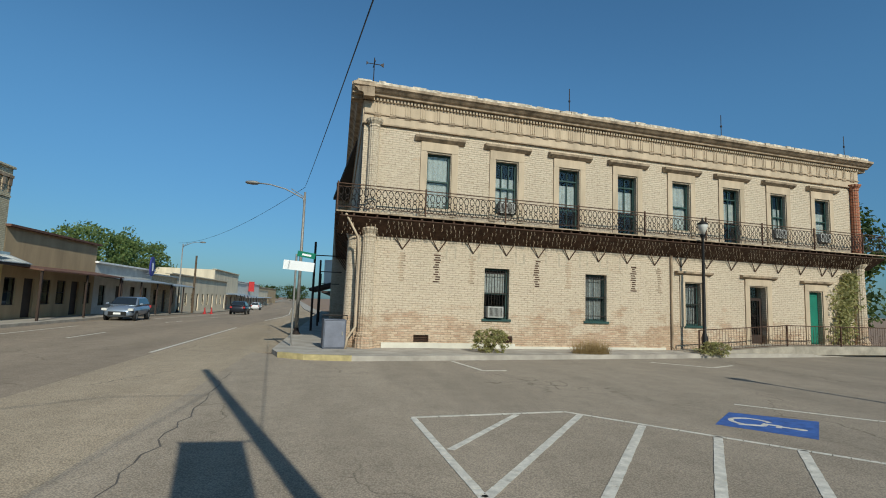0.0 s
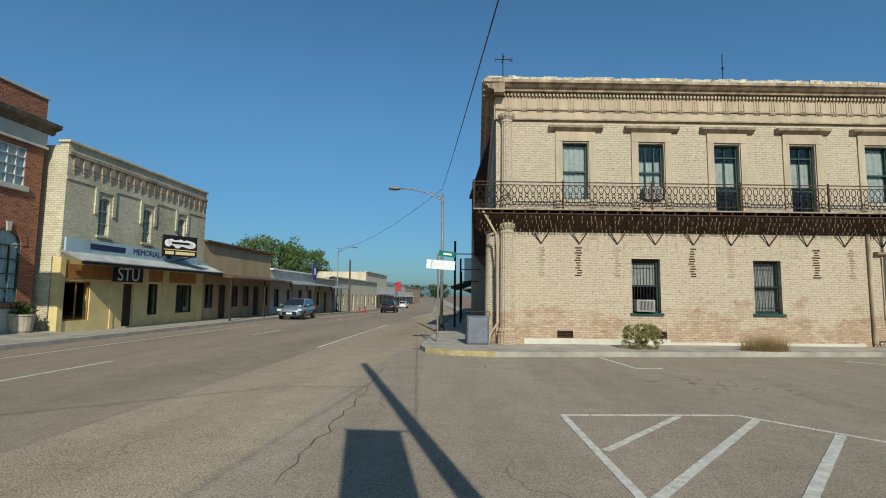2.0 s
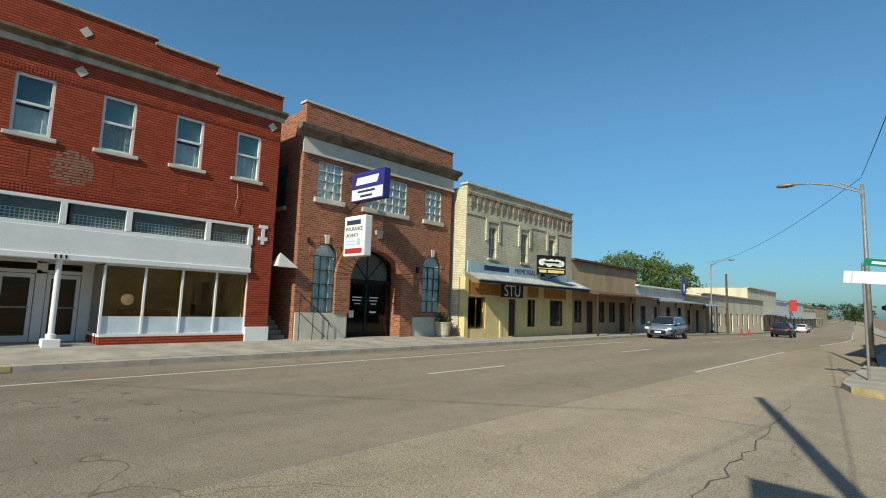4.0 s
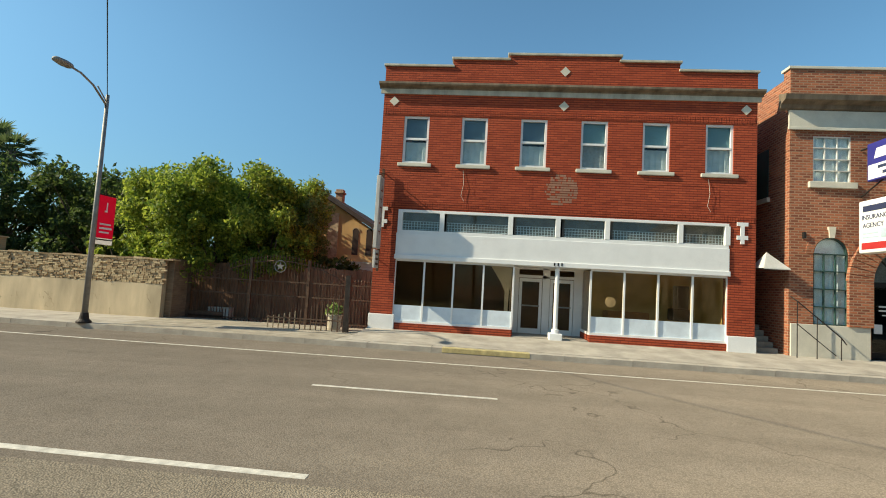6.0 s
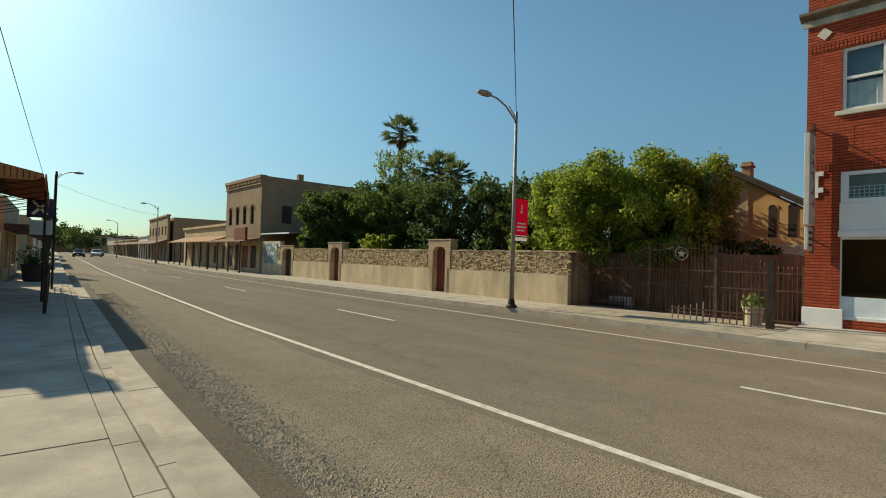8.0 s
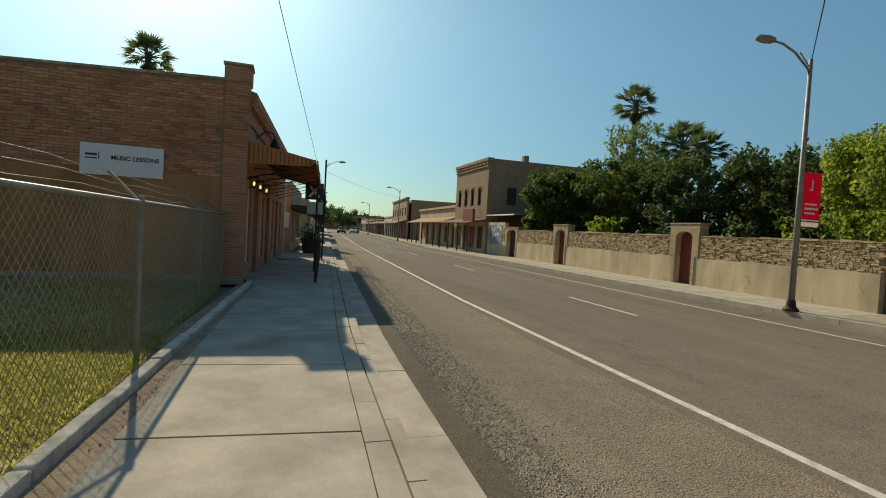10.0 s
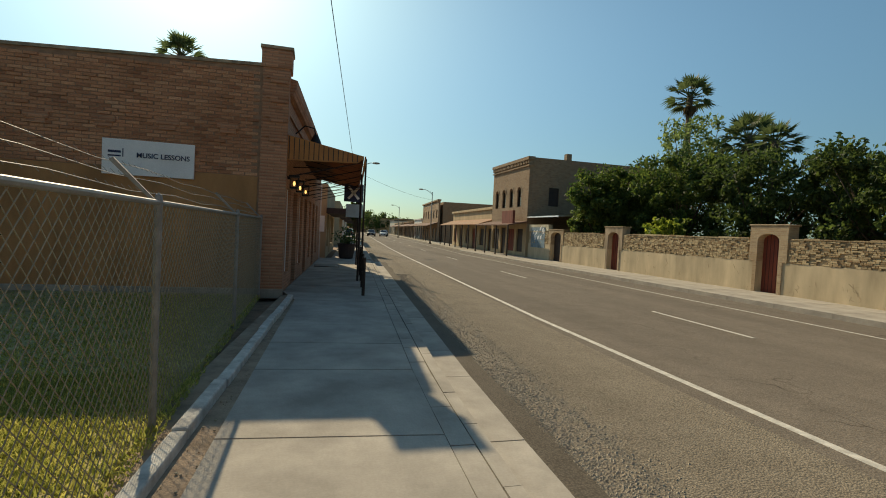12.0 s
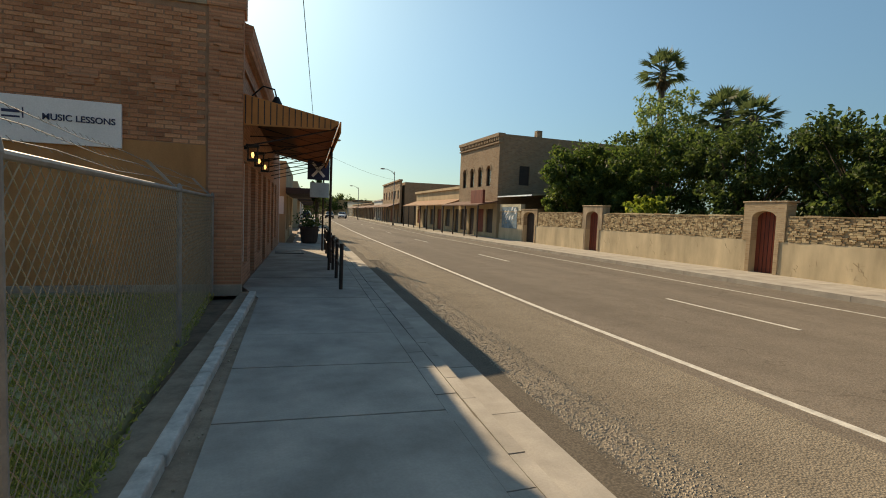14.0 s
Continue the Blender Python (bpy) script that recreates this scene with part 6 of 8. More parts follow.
def railing(t, u0, u1, y, z, h, m=None):
    """Cast-iron balcony railing of paired loops between rails."""
    rails = Shape().box(u0, u1, y - 0.02, y + 0.02, z + h - 0.03, z + h).box(u0, u1, y - 0.012, y + 0.012, z + h * 0.86, z + h * 0.86 + 0.02).box(u0, u1, y - 0.012, y + 0.012, z + 0.1, z + 0.12)
    r = part("balcony_rail", rails, RUST, t, m=m)
    s = Shape()
    n = int((u1 - u0) / 0.215)
    for k in range(n):
        c = u0 + (k + 0.5) * (u1 - u0) / n
        for sg in (-1, 1):
            for q0 in (0.12, 0.54):
                s.tube([(c + sg * w, y, z + (q0 + q) * h) for w, q in ((0.0, 0.0), (0.062, 0.07), (0.085, 0.16), (0.062, 0.25), (0.0, 0.32))], 0.0155, 4, False)
            s.tube([(c + sg * w, y, z + q * h) for w, q in ((0.0, 0.43), (0.05, 0.455), (0.05, 0.525), (0.0, 0.55))], 0.0155, 4, False)
    tagged(part("rail_loop_work", s, IRON, t, "looped cast-iron balusters", m=m), kind="stuff")
    for k in range(int((u1 - u0) / 3.1) + 1):
        u = min(u0 + k * 3.1, u1)
        part("rail_post", Shape().box(u - 0.025, u + 0.025, y - 0.025, y + 0.025, z - 0.05, z + h + 0.05), RUST, t, m=m)
    return r


buff_building()


# ---- street furniture ----
def lamp_post(x, y, h, arm, label, banner=False, side=1, z0=0.15):
    t = thing("street_lamp", pose(x, y, z0), label, "street lamp", "street lamps")
    part("base", Shape().lathe([(0.2, 0), (0.2, 0.05), (0.13, 0.12), (0.1, 0.3)], 0, 0, 16), IRON, t)
    part("pole", Shape().tube([(0, 0, 0.1), (0, 0, h * 0.5), (0, 0, h)], [0.085, 0.07, 0.05], 12), STEEL, t, smooth=True)
    a = Shape().tube([(0, 0, h - 0.75), (side * 0.06, 0, h - 0.3), (side * arm * 0.42, 0, h + 0.08), (side * arm * 0.75, 0, h + 0.24), (side * arm, 0, h + 0.26)], 0.03, 8)
    part("arm", a, STEEL, t, smooth=True)
    b_ = Shape().tube([(0, 0, h - 0.25), (side * arm * 0.3, 0, h + 0.12)], 0.02, 6)
    part("brace", b_, STEEL, t)
    hd = Shape()
    prof = [(0.05, 0.0), (0.13, 0.1), (0.16, 0.3), (0.12, 0.55), (0.04, 0.62)]
    hd.lathe([(r, z) for r, z in prof], 0, 0, 14)
    head = part("head", hd, STEEL, t, "cobra-head lantern", smooth=True, m=Matrix.Translation((side * (arm - 0.05), 0, h + 0.26)) @ Matrix.Rotation(radians(90 * side), 4, "Y") @ Matrix.Diagonal((0.6, 1, 1, 1)))
    part("lens", Shape().lathe([(0.1, -0.02), (0.11, 0.02), (0.06, 0.05)], 0.09, 0, 12), LAMPG, head, m=pose(0, 0, 0.3, 0, 90, 0))
    if banner:
        bn = part("banner", Shape().box(0.1, 0.78, -0.008, 0.008, 2.55, 3.85), RED_SIGN, t, "crimson banner with white lettering bars", m=pose(0, 0, 0, 0, 0, 180))
        part("banner_foot", Shape().box(0.1, 0.78, -0.006, 0.006, 2.35, 2.548), CLOTH_W, bn)
        for bx0, bx1, bz0, bz1 in ((0.41, 0.46, 3.404, 3.65), (0.35, 0.46, 3.35, 3.4), (0.2, 0.65, 2.95, 3.0), (0.2, 0.7, 2.82, 2.88), (0.2, 0.6, 2.7, 2.75)):
            part("bar", Shape().box(bx0, bx1, -0.012, -0.008, bz0, bz1), WHITE_P, bn)
        part("banner_arm", Shape().rod((0, 0, 3.88), (0.82, 0, 3.88), 0.018).rod((0, 0, 2.5), (0.82, 0, 2.5), 0.018), IRON, bn)
    return t


lamp_post(-13.28, -11.75, 6.9, 1.4, "grey steel street lamp with a crimson banner on the pavement", True)
lamp_post(-0.35, 23.4, 6.6, 2.1, "grey steel street lamp at the corner kerb", False, -1)
lamp_post(-3.0, -46.0, 6.9, 1.1, "grey steel street lamp beyond the awning", False, -1)
lamp_post(-14.6, -68.5, 6.9, 1.3, "distant grey steel street lamp", False, 1)
lamp_post(-16.5, -106, 6.4, 1.2, "distant grey steel street lamp", False, 1)
single("wooden_pole", Shape().tube([(-13.5, 57, zg(57)), (-13.5, 57, zg(57) + 6.2)], [0.13, 0.1], 8), BARK, "weathered wooden pole beside the shops", "pole")
lamp_post(-15.0, 57.2, 7.3, 1.7, "distant grey steel street lamp", False, 1, zg(57) + 0.13)


def utility_pole():
    t = thing("utility_pole", pose(3.0, -0.8, 0), "tall leaning wooden pole with a hanging banner", "pole")
    part("shaft", Shape().tube([(0, 0, 0), (-1.42, -0.2, 9.2)], [0.135, 0.095], 12), BARK, t, smooth=True)
    part("banner", Shape().box(-1.72, -0.98, -0.12, -0.1, 3.2, 4.85), RED_SIGN, t, "crimson banner")
    part("banner_arm", Shape().rod((-0.7, -0.11, 4.87), (-1.75, -0.11, 4.87), 0.02).rod((-0.45, -0.08, 3.18), (-1.75, -0.11, 3.18), 0.02), IRON, t)


utility_pole()


def cable(a, b, sag, label):
    a, b = Vector(a), Vector(b)
    pts = [a.lerp(b, k / 16) - Vector((0, 0, sag * 4 * (k / 16) * (1 - k / 16))) for k in range(17)]
    single("overhead_cable", Shape().tube(pts, 0.010, 5), BLACK, label, "cable")


cable((-0.35, 23.4, 7.05), (2.24, -0.92, 4.95), 0.12, "thin black overhead cable from pole to street lamp")
cable((-3.0, -46.0, 4.5), (1.84, -0.95, 7.6), 0.1, "thin black overhead cable down the pavement side")
single("overhead_cable", Shape().tube([(-13.28, -11.75, 6.9), (-6.6, -6.35, 6.75), (-0.03, -1.0, 6.9), (1.92, -0.94, 7.0)], 0.012, 5), BLACK, "thin black overhead cable across the street to the lamp", "cable")
cable((-0.35, 23.4, 7.0), (-13.4, 50, 6.5), 0.7, "thin black overhead cable across the street")
cable((-14.6, -68.5, 6.0), (-3.0, -46, 6.4), 0.3, "thin black overhead cable across the street")


def acorn_lamp(x, y, z, h=5.3):
    t = thing("acorn_lamp_post", pose(x, y, z), "black ornamental lamp post with a glass lantern", "street lamp", "ornamental lamp posts")
    part("post", Shape().lathe([(0.17, 0), (0.17, 0.1), (0.12, 0.25), (0.13, 0.6), (0.07, 0.8), (0.055, h - 0.6), (0.08, h - 0.5), (0.06, h - 0.42)], 0, 0, 14), BLACK, t, smooth=True)
    part("lantern", Shape().lathe([(0.07, h - 0.42), (0.2, h - 0.08), (0.21, h), (0.12, h + 0.06)], 0, 0, 14), LAMPG, t, "pale glass lantern", smooth=True)
    part("cap", Shape().lathe([(0.23, h), (0.2, h + 0.06), (0.06, h + 0.16), (0.02, h + 0.3)], 0, 0, 14), BLACK, t)
    part("collar", Shape().lathe([(0.1, h - 0.5), (0.12, h - 0.45), (0.08, h - 0.38)], 0, 0, 12), BLACK, t)


acorn_lamp(16.25, 17.55, 0.15)
acorn_lamp(14.2, 3.6, 0.0)


def street_sign():
    t = thing("street_sign", pose(-0.1, 17.8, 0.15), "steel post with a green street sign and white panel", "sign")
    part("post", Shape().rod((0, 0, 0), (0, 0, 3.2), 0.035, 8), STEEL, t)
    part("green_plate", Shape().box(-0.42, 0.2, -0.06, -0.045, 3.1, 3.3), GREENSIGN, t, "green plate with a white bar", m=pose(0, 0, 0, 0, 8, 0))
    part("green_bar", Shape().box(-0.25, 0.06, -0.066, -0.06, 3.16, 3.23), WHITE_P, t, m=pose(0, 0, 0, 0, 8, 0))
    part("white_plate", Shape().box(-0.62, 0.43, -0.05, -0.035, 2.62, 2.95), WHITE_P, t, "blank white direction plate", m=pose(0, 0, 0, 0, 4, 0))


street_sign()


def metal_cabinet():
    t = thing("utility_cabinet", pose(1.33, 17.25, 0.15, 0, 0, 6), "grey metal box with a top rail on the corner", "cabinet")
    part("body", Shape().box(-0.38, 0.38, -0.35, 0.35, 0, 0.98), plain("grey_blue_metal", (0.12, 0.13, 0.16), 0.5, 0.3), t, bevel=0.015)
    part("door", Shape().box(-0.33, 0.33, -0.37, -0.35, 0.06, 0.92), plain("grey_metal_door", (0.2, 0.21, 0.25), 0.5, 0.3), t, bevel=0.008)
    part("rail", Shape().tube([(-0.4, -0.3, 0.98), (-0.42, -0.3, 1.12), (0.42, -0.3, 1.12), (0.4, -0.3, 0.98)], 0.02, 6), IRON, t)
    part("handle", Shape().box(0.24, 0.28, -0.39, -0.37, 0.45, 0.58), STEEL, t)


metal_cabinet()
for i, (x, y) in enumerate(((0.15, 26.3), (0.3, 31.0), (0.2, 36.0))):
    t = thing("thin_post", pose(x, y, 0.15), "dark iron post along the pavement", "post", "pavement posts")
    part("shaft", Shape().tube([(0, 0, 0), (0, 0, 4.6 - i * 0.6)], 0.06, 8), IRON, t)
    part("arm", Shape().rod((0, 0, 3.9 - i * 0.6), (1.3, 0, 3.9 - i * 0.6), 0.03), IRON, t)


# ---- near-side shops north of the corner ----
def north_near():
    t = thing("awning_shop", pose(1.5, 40, zg(42), 0, 0, -90), "low shop with a dark awning and white sign boards", "building")
    part("front_wall", Shape().panel(-14, 0, -0.2, 5.4, 0, 0.3, [(-12, -9.5, 0.6, 2.6), (-8, -6.8, 0.1, 2.5), (-5, -2, 0.6, 2.6)]), TAN_P, t)
    part("body", Shape().box(-14, 0, 0.9, 12, -0.2, 5.2), DARK_IN, t)
    for k in range(2):
        part("awning", Shape().prism([(0, 3.2), (-2.3, 2.5), (-2.3, 2.7), (0, 3.4)], -13.5 + 7 * k, -7.2 + 7 * k, "x"), AW_BK, t, "dark sloping awning")
    part("sign_board", Shape().box(-0.4, -0.3, -1.2, -0.1, 3.0, 5.0), WHITE_P, t, "white hanging sign board", bevel=0.01)
    part("parapet", Shape().box(-14, 0, -0.1, 0.4, 5.4, 5.6), WHITE_P, t)
    u = thing("far_near_side_block", pose(2.1, 60, zg(60), 0, 0, -90), "distant low shop block with a canopy", "building")
    part("body", Shape().box(-70, 5, 0, 12, -1.5, 5.0), TAN_P, u)
    part("canopy", Shape().box(-60, 4, -2.4, 0, 2.8, 3.0), AW_BK, u)


north_near()


# added block, out of view, that the red shop's glass reflects instead of sky
def reflected_block():
    t = thing("reflected_tan_block", pose(14, -4.5, 0), "unseen tan block added to darken the shop window reflections", "building")
    part("wall", Shape().panel(0, 26, 0, 5.5, 0, 0.3, [(2 + 4 * k, 3.4 + 4 * k, 1.0, 2.8) for k in range(6)]), TAN_P, t, m=pose(26, 0, 0, 0, 0, 180))
    part("body", Shape().box(0, 26, -12, -0.6, 0, 5.3), TAN_P, t)


reflected_block()


# ---- brick music shop with its striped awning ----
def music_shop():
    t = thing("music_shop", pose(1.25, -16.09, 0), "tan brick shop with an orange awning and side wall sign", "building")
    N = pose(0, 0, 0, 0, 0, 180)              # side wall that faces the crossing: local x runs west to east negated
    part("mortar_wall", Shape().prism([(-0.02, 0.05), (-14, 0.05), (-14, 4.9), (-0.5, 5.47), (-0.02, 5.44)], 0, 0.35), MORTAR, t, "tan clay brick side wall", m=N)
    part("wall_coping", Shape().prism([(-0.5, 5.47), (-14, 4.9), (-14, 4.97), (-0.5, 5.54)], -0.04, 0.4), STONE_A, t, m=N)
    part("corner_pier", Shape().box(-0.56, 0.04, -0.05, 0.5, 0.05, 5.45), BRICK_B, t, m=N)
    part("pier_cap", Shape().box(-0.6, 0.08, -0.08, 0.55, 5.45, 5.88), BRICK_B, t, bevel=0.02, m=N)
    part("pier_coping", Shape().box(-0.63, 0.11, -0.11, 0.58, 5.88, 5.95), STONE_A, t, bevel=0.01, m=N)
    for k, z in enumerate((5.2, 4.75, 4.3, 3.85)):
        part("corner_corbel", Shape().box(-0.48, 0.02, -0.09, -0.05, z, z + 0.1).box(-0.38, 0.0, -0.09, -0.05, z - 0.1, z), BRICK_B, t, m=N)
    for k in range(9):
        u = -1.5 - k * 1.25
        part("wall_corbel", Shape().box(u, u + 0.45, -0.06, 0, 3.95 - 0.045 * k, 4.08 - 0.045 * k).box(u + 0.06, u + 0.39, -0.045, 0, 3.84 - 0.045 * k, 3.95 - 0.045 * k), BRICK_B, t, m=N)
    part("base_ledge", Shape().box(-14, 0.06, -0.06, 0, 0.05, 0.28), CONC_D, t, bevel=0.02, m=N)
    part("old_render", Shape().box(-14, -0.6, -0.012, 0, 0.28, 2.9), AMBER, t, "patchy amber rendering on the lower wall", m=N)
    # street front, slightly turned
    F = pose(0.04, 0.0, 0, 0, 0, -90 - 4.3)
    holes = [(0.9, 1.7, 0.55, 2.75), (2.3, 3.3, 0.15, 2.75), (4.0, 4.9, 0.55, 2.75), (5.6, 6.6, 0.15, 2.75), (7.4, 8.4, 0.55, 2.75), (9.2, 10.2, 0.15, 2.75), (11.0, 12.0, 0.55, 2.75)]
    part("front_wall", Shape().panel(0.3, 14.0, 0.05, 5.3, 0, 0.35, holes), BRICK_B, t, m=F)
    for i, (a, b_, z0, z1) in enumerate(holes):
        if i % 2:
            part("door", Shape().box(a, b_, 0.15, 0.2, z0, z1), DARK_W, t, m=F)
        else:
            part("window_frame", Shape().box(a, a + 0.07, 0.08, 0.14, z0, z1).box(b_ - 0.07, b_, 0.08, 0.14, z0, z1).box(a + 0.07, b_ - 0.07, 0.08, 0.14, z0, z0 + 0.07).box(a + 0.07, b_ - 0.07, 0.08, 0.14, z1 - 0.07, z1).box(a + 0.07, b_ - 0.07, 0.08, 0.14, 1.6, 1.66), WHITE_P, t, m=F)
            part("pane", Shape().box(a, b_, 0.11, 0.12, z0, z1), GLASS, t, m=F).visible_shadow = False
    part("front_cornice", Shape().prism([(0, 4.9), (-0.12, 4.95), (-0.2, 5.1), (-0.22, 5.3), (0, 5.36)], 0.3, 14.0, "x"), BRICK_B, t, m=F)
    part("string_course", Shape().box(0.3, 14.0, -0.05, 0, 4.5, 4.6), BRICK_B, t, m=F)
    # sheet in the darkened canvas, so its underside shade is in the colour
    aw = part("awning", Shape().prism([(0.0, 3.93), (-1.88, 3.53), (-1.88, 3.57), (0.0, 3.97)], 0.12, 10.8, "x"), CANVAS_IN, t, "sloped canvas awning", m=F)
    part("awning_side", Shape().prism([(0, 3.36), (-1.72, 3.40), (-1.88, 3.53), (-1.88, 3.58), (0, 3.97)], 0.1, 0.118, "x"), AW_OR, aw, "orange-brown striped end panel")
    part("awning_valance", Shape().box(0.12, 10.8, -1.93, -1.9, 3.36, 3.58), AW_OR, aw, "orange-brown valance")
    stp = Shape()
    for k in range(15):
        y = -0.1 - k * 0.115
        top = 3.97 + (3.58 - 3.97) * (-y / 1.88)
        stp.add([(0.097, y, 3.39 - 0.02 * y), (0.097, y - 0.02, 3.39 - 0.02 * y), (0.097, y - 0.02, top - 0.02), (0.097, y, top - 0.02)], [(0, 1, 2, 3)])
    for k in range(70):
        x = 0.2 + k * 0.15
        stp.box(x, x + 0.03, -1.934, -1.93, 3.37, 3.57)
    tagged(part("stripes", stp, AW_BK, aw, "dark thin stripes"), kind="stuff")
    for k in range(7):
        x = 0.25 + k * 1.72
        part("awning_strut", Shape().tube([(x, 0, 3.88), (x, -1.84, 3.48), (x, 0, 3.4)], 0.016, 6), IRON, aw)
        part("awning_stay", Shape().rod((x, 0, 2.95), (x, -1.82, 3.44), 0.016), IRON, aw)
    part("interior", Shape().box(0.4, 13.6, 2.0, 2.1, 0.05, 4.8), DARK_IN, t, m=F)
    part("roof", Shape().prism([(0.3, 0.4), (13.5, 1.4), (13.5, 13.5), (0.3, 13.5)], 4.7, 4.85, "z"), ROOF_D, t, m=pose(0, 0, 0, 0, 0, -90))
    part("back_wall", Shape().box(0.2, 14, 12.6, 13, 0.05, 4.9), BRICK_B, t, m=F)
    part("end_wall", Shape().box(13.6, 14, 0.36, 12.6, 0.05, 5.2), BRICK_B, t, m=F)
    # lanterns by the doors, and goosenecks above
    for k, x in enumerate((0.6, 2.0, 3.65)):
        l = part("wall_lantern", Shape().box(x - 0.1, x + 0.1, -0.3, -0.1, 2.72, 2.76).box(x - 0.1, x - 0.085, -0.3, -0.285, 2.76, 3.0).box(x + 0.085, x + 0.1, -0.3, -0.285, 2.76, 3.0).box(x - 0.1, x - 0.085, -0.115, -0.1, 2.76, 3.0).box(x + 0.085, x + 0.1, -0.115, -0.1, 2.76, 3.0).box(x - 0.12, x + 0.12, -0.32, -0.08, 3.0, 3.05).box(x - 0.02, x + 0.02, -0.1, 0.0, 2.95, 3.0), BLACK, t, "black lantern with warm bulb", m=F)
        part("bulb", Shape().lathe([(0.015, 2.79), (0.033, 2.84), (0.02, 2.9)], x, -0.2, 10), BULB, l, "lit warm bulb")
    for x in (2.2, 6.0):
        part("gooseneck_lamp", Shape().tube([(x, 0, 4.35), (x, -0.25, 4.6), (x, -0.5, 4.55), (x, -0.55, 4.35)], 0.02, 6).lathe([(0.16, 4.12), (0.14, 4.2), (0.05, 4.38)], x, -0.55, 12), BLACK, t, m=F)
    return t


m_, _, b_ = nodes_of("warm_bulb", 0.4)
b_.inputs["Emission Color"].default_value = (1.0, 0.62, 0.22, 1)
b_.inputs["Emission Strength"].default_value = 1.6
BULB = m_
music_shop()


def wall_sign():
    t = thing("music_lessons_sign", pose(4.115, -16.04, 0, 0, 0, 180), "white board sign with dark capitals on the brick side wall", "sign")
    part("board", Shape().box(-0.915, 0.915, -0.03, 0.03, 2.73, 3.5), WHITE_P, t, bevel=0.006)
    lettering("MUSIC LESSONS", 0.15, NAVY, t, 0.29, -0.036, 3.17, bold=0.0025)
    part("small_bars", Shape().box(-0.8, -0.55, -0.034, -0.03, 3.2, 3.25).box(-0.8, -0.55, -0.034, -0.03, 3.12, 3.15).box(-0.52, -0.5, -0.034, -0.03, 3.12, 3.3), NAVY, t, "small unreadable logo bars")


wall_sign()


def kerb_rail():
    t = thing("kerb_railing", pose(-0.72, -16.1, 0.15, 0, 0, -4.3), "dark iron railing along the kerb", "railing")
    for k in range(7):
        part("post", Shape().rod((0, -1.75 * k, 0), (0, -1.75 * k, 0.95), 0.04, 8), IRON, t)
    part("top_rail", Shape().rod((0, 0, 0.85), (0, -10.5, 0.85), 0.025, 8), IRON, t)
    part("mid_rail", Shape().rod((0, 0, 0.45), (0, -10.5, 0.45), 0.02, 8), IRON, t)


kerb_rail()
for y in (-19.5, -26.2):
    x = -0.6 - 0.075 * (-16 - y)
    single("awning_post", Shape().rod((x, y, 0.15), (x, y, 3.5), 0.035, 8), IRON, "slim dark post carrying the awning edge", "post")


def potted(x, y, z, r, h, label, mat=LEAF_D, pot=AW_BK, seed=1, spread=0.7, count=260):
    t = thing("potted_plant", pose(x, y, z), label, "plant")
    part("pot", Shape().lathe([(r * 0.7, 0), (r * 0.85, 0.1), (r, h * 0.9), (r * 1.08, h * 0.92), (r * 1.08, h), (r * 0.9, h), (r * 0.85, h * 0.9)], 0, 0, 18), pot, t, smooth=False)
    s = Shape()
    rnd = random.Random(seed)
    for k in range(count):
        a, e = rnd.uniform(0, 6.28), rnd.uniform(0.1, 1.4)
        d = Vector((math.cos(a) * math.cos(e), math.sin(a) * math.cos(e), math.sin(e)))
        p = Vector((0, 0, h)) + d * rnd.uniform(0.1, spread)
        leaf(s, p, 0.09, rnd)
    tagged(part("foliage", s, mat, t), kind="stuff")


def leaf(s, p, size, rnd, long=1.7):
    n = Vector((rnd.uniform(-1, 1), rnd.uniform(-1, 1), rnd.uniform(-0.5, 1))).normalized()
    a = n.orthogonal().normalized()
    a.rotate(Matrix.Rotation(rnd.uniform(0, 6.28), 3, n))
    b = n.cross(a)
    q = size * rnd.uniform(0.7, 1.3)
    s.add([p - a * q * long * 0.5, p + b * q * 0.42, p + a * q * long * 0.5 + n * q * 0.15, p - b * q * 0.42], [(0, 1, 2, 3)])


potted(-1.2, -30.6, 0.15, 0.45, 0.8, "leafy plant in a large dark pot under the awning", seed=3, spread=0.9, count=420)
single("door_mat", Shape().box(-0.55, 0.45, -25.6, -24.6, 0.15, 0.175), BLACK, "dark door mat on the pavement", "mat")


def hanging_sign():
    t = thing("crossing_sign", pose(-1.5, -25.0, 0.15), "dark blue square sign with a pale cross on a post", "sign")
    part("post", Shape().rod((0, 0, 0), (0, 0, 4.6), 0.04, 8), IRON, t)
    part("plate", Shape().box(0.05, 0.85, -0.02, 0.02, 2.75, 3.5), NAVY, t, bevel=0.005)
    part("cross", Shape().prism([(0.2, 2.9), (0.28, 2.84), (0.72, 3.35), (0.64, 3.41)], 0.02, 0.026).prism([(0.64, 2.84), (0.72, 2.9), (0.28, 3.41), (0.2, 3.35)], 0.02, 0.026), WHITE_P, t)
    part("lower_plate", Shape().box(0.05, 0.75, -0.02, 0.02, 2.1, 2.65), SKYBLUE, t, bevel=0.005)


hanging_sign()


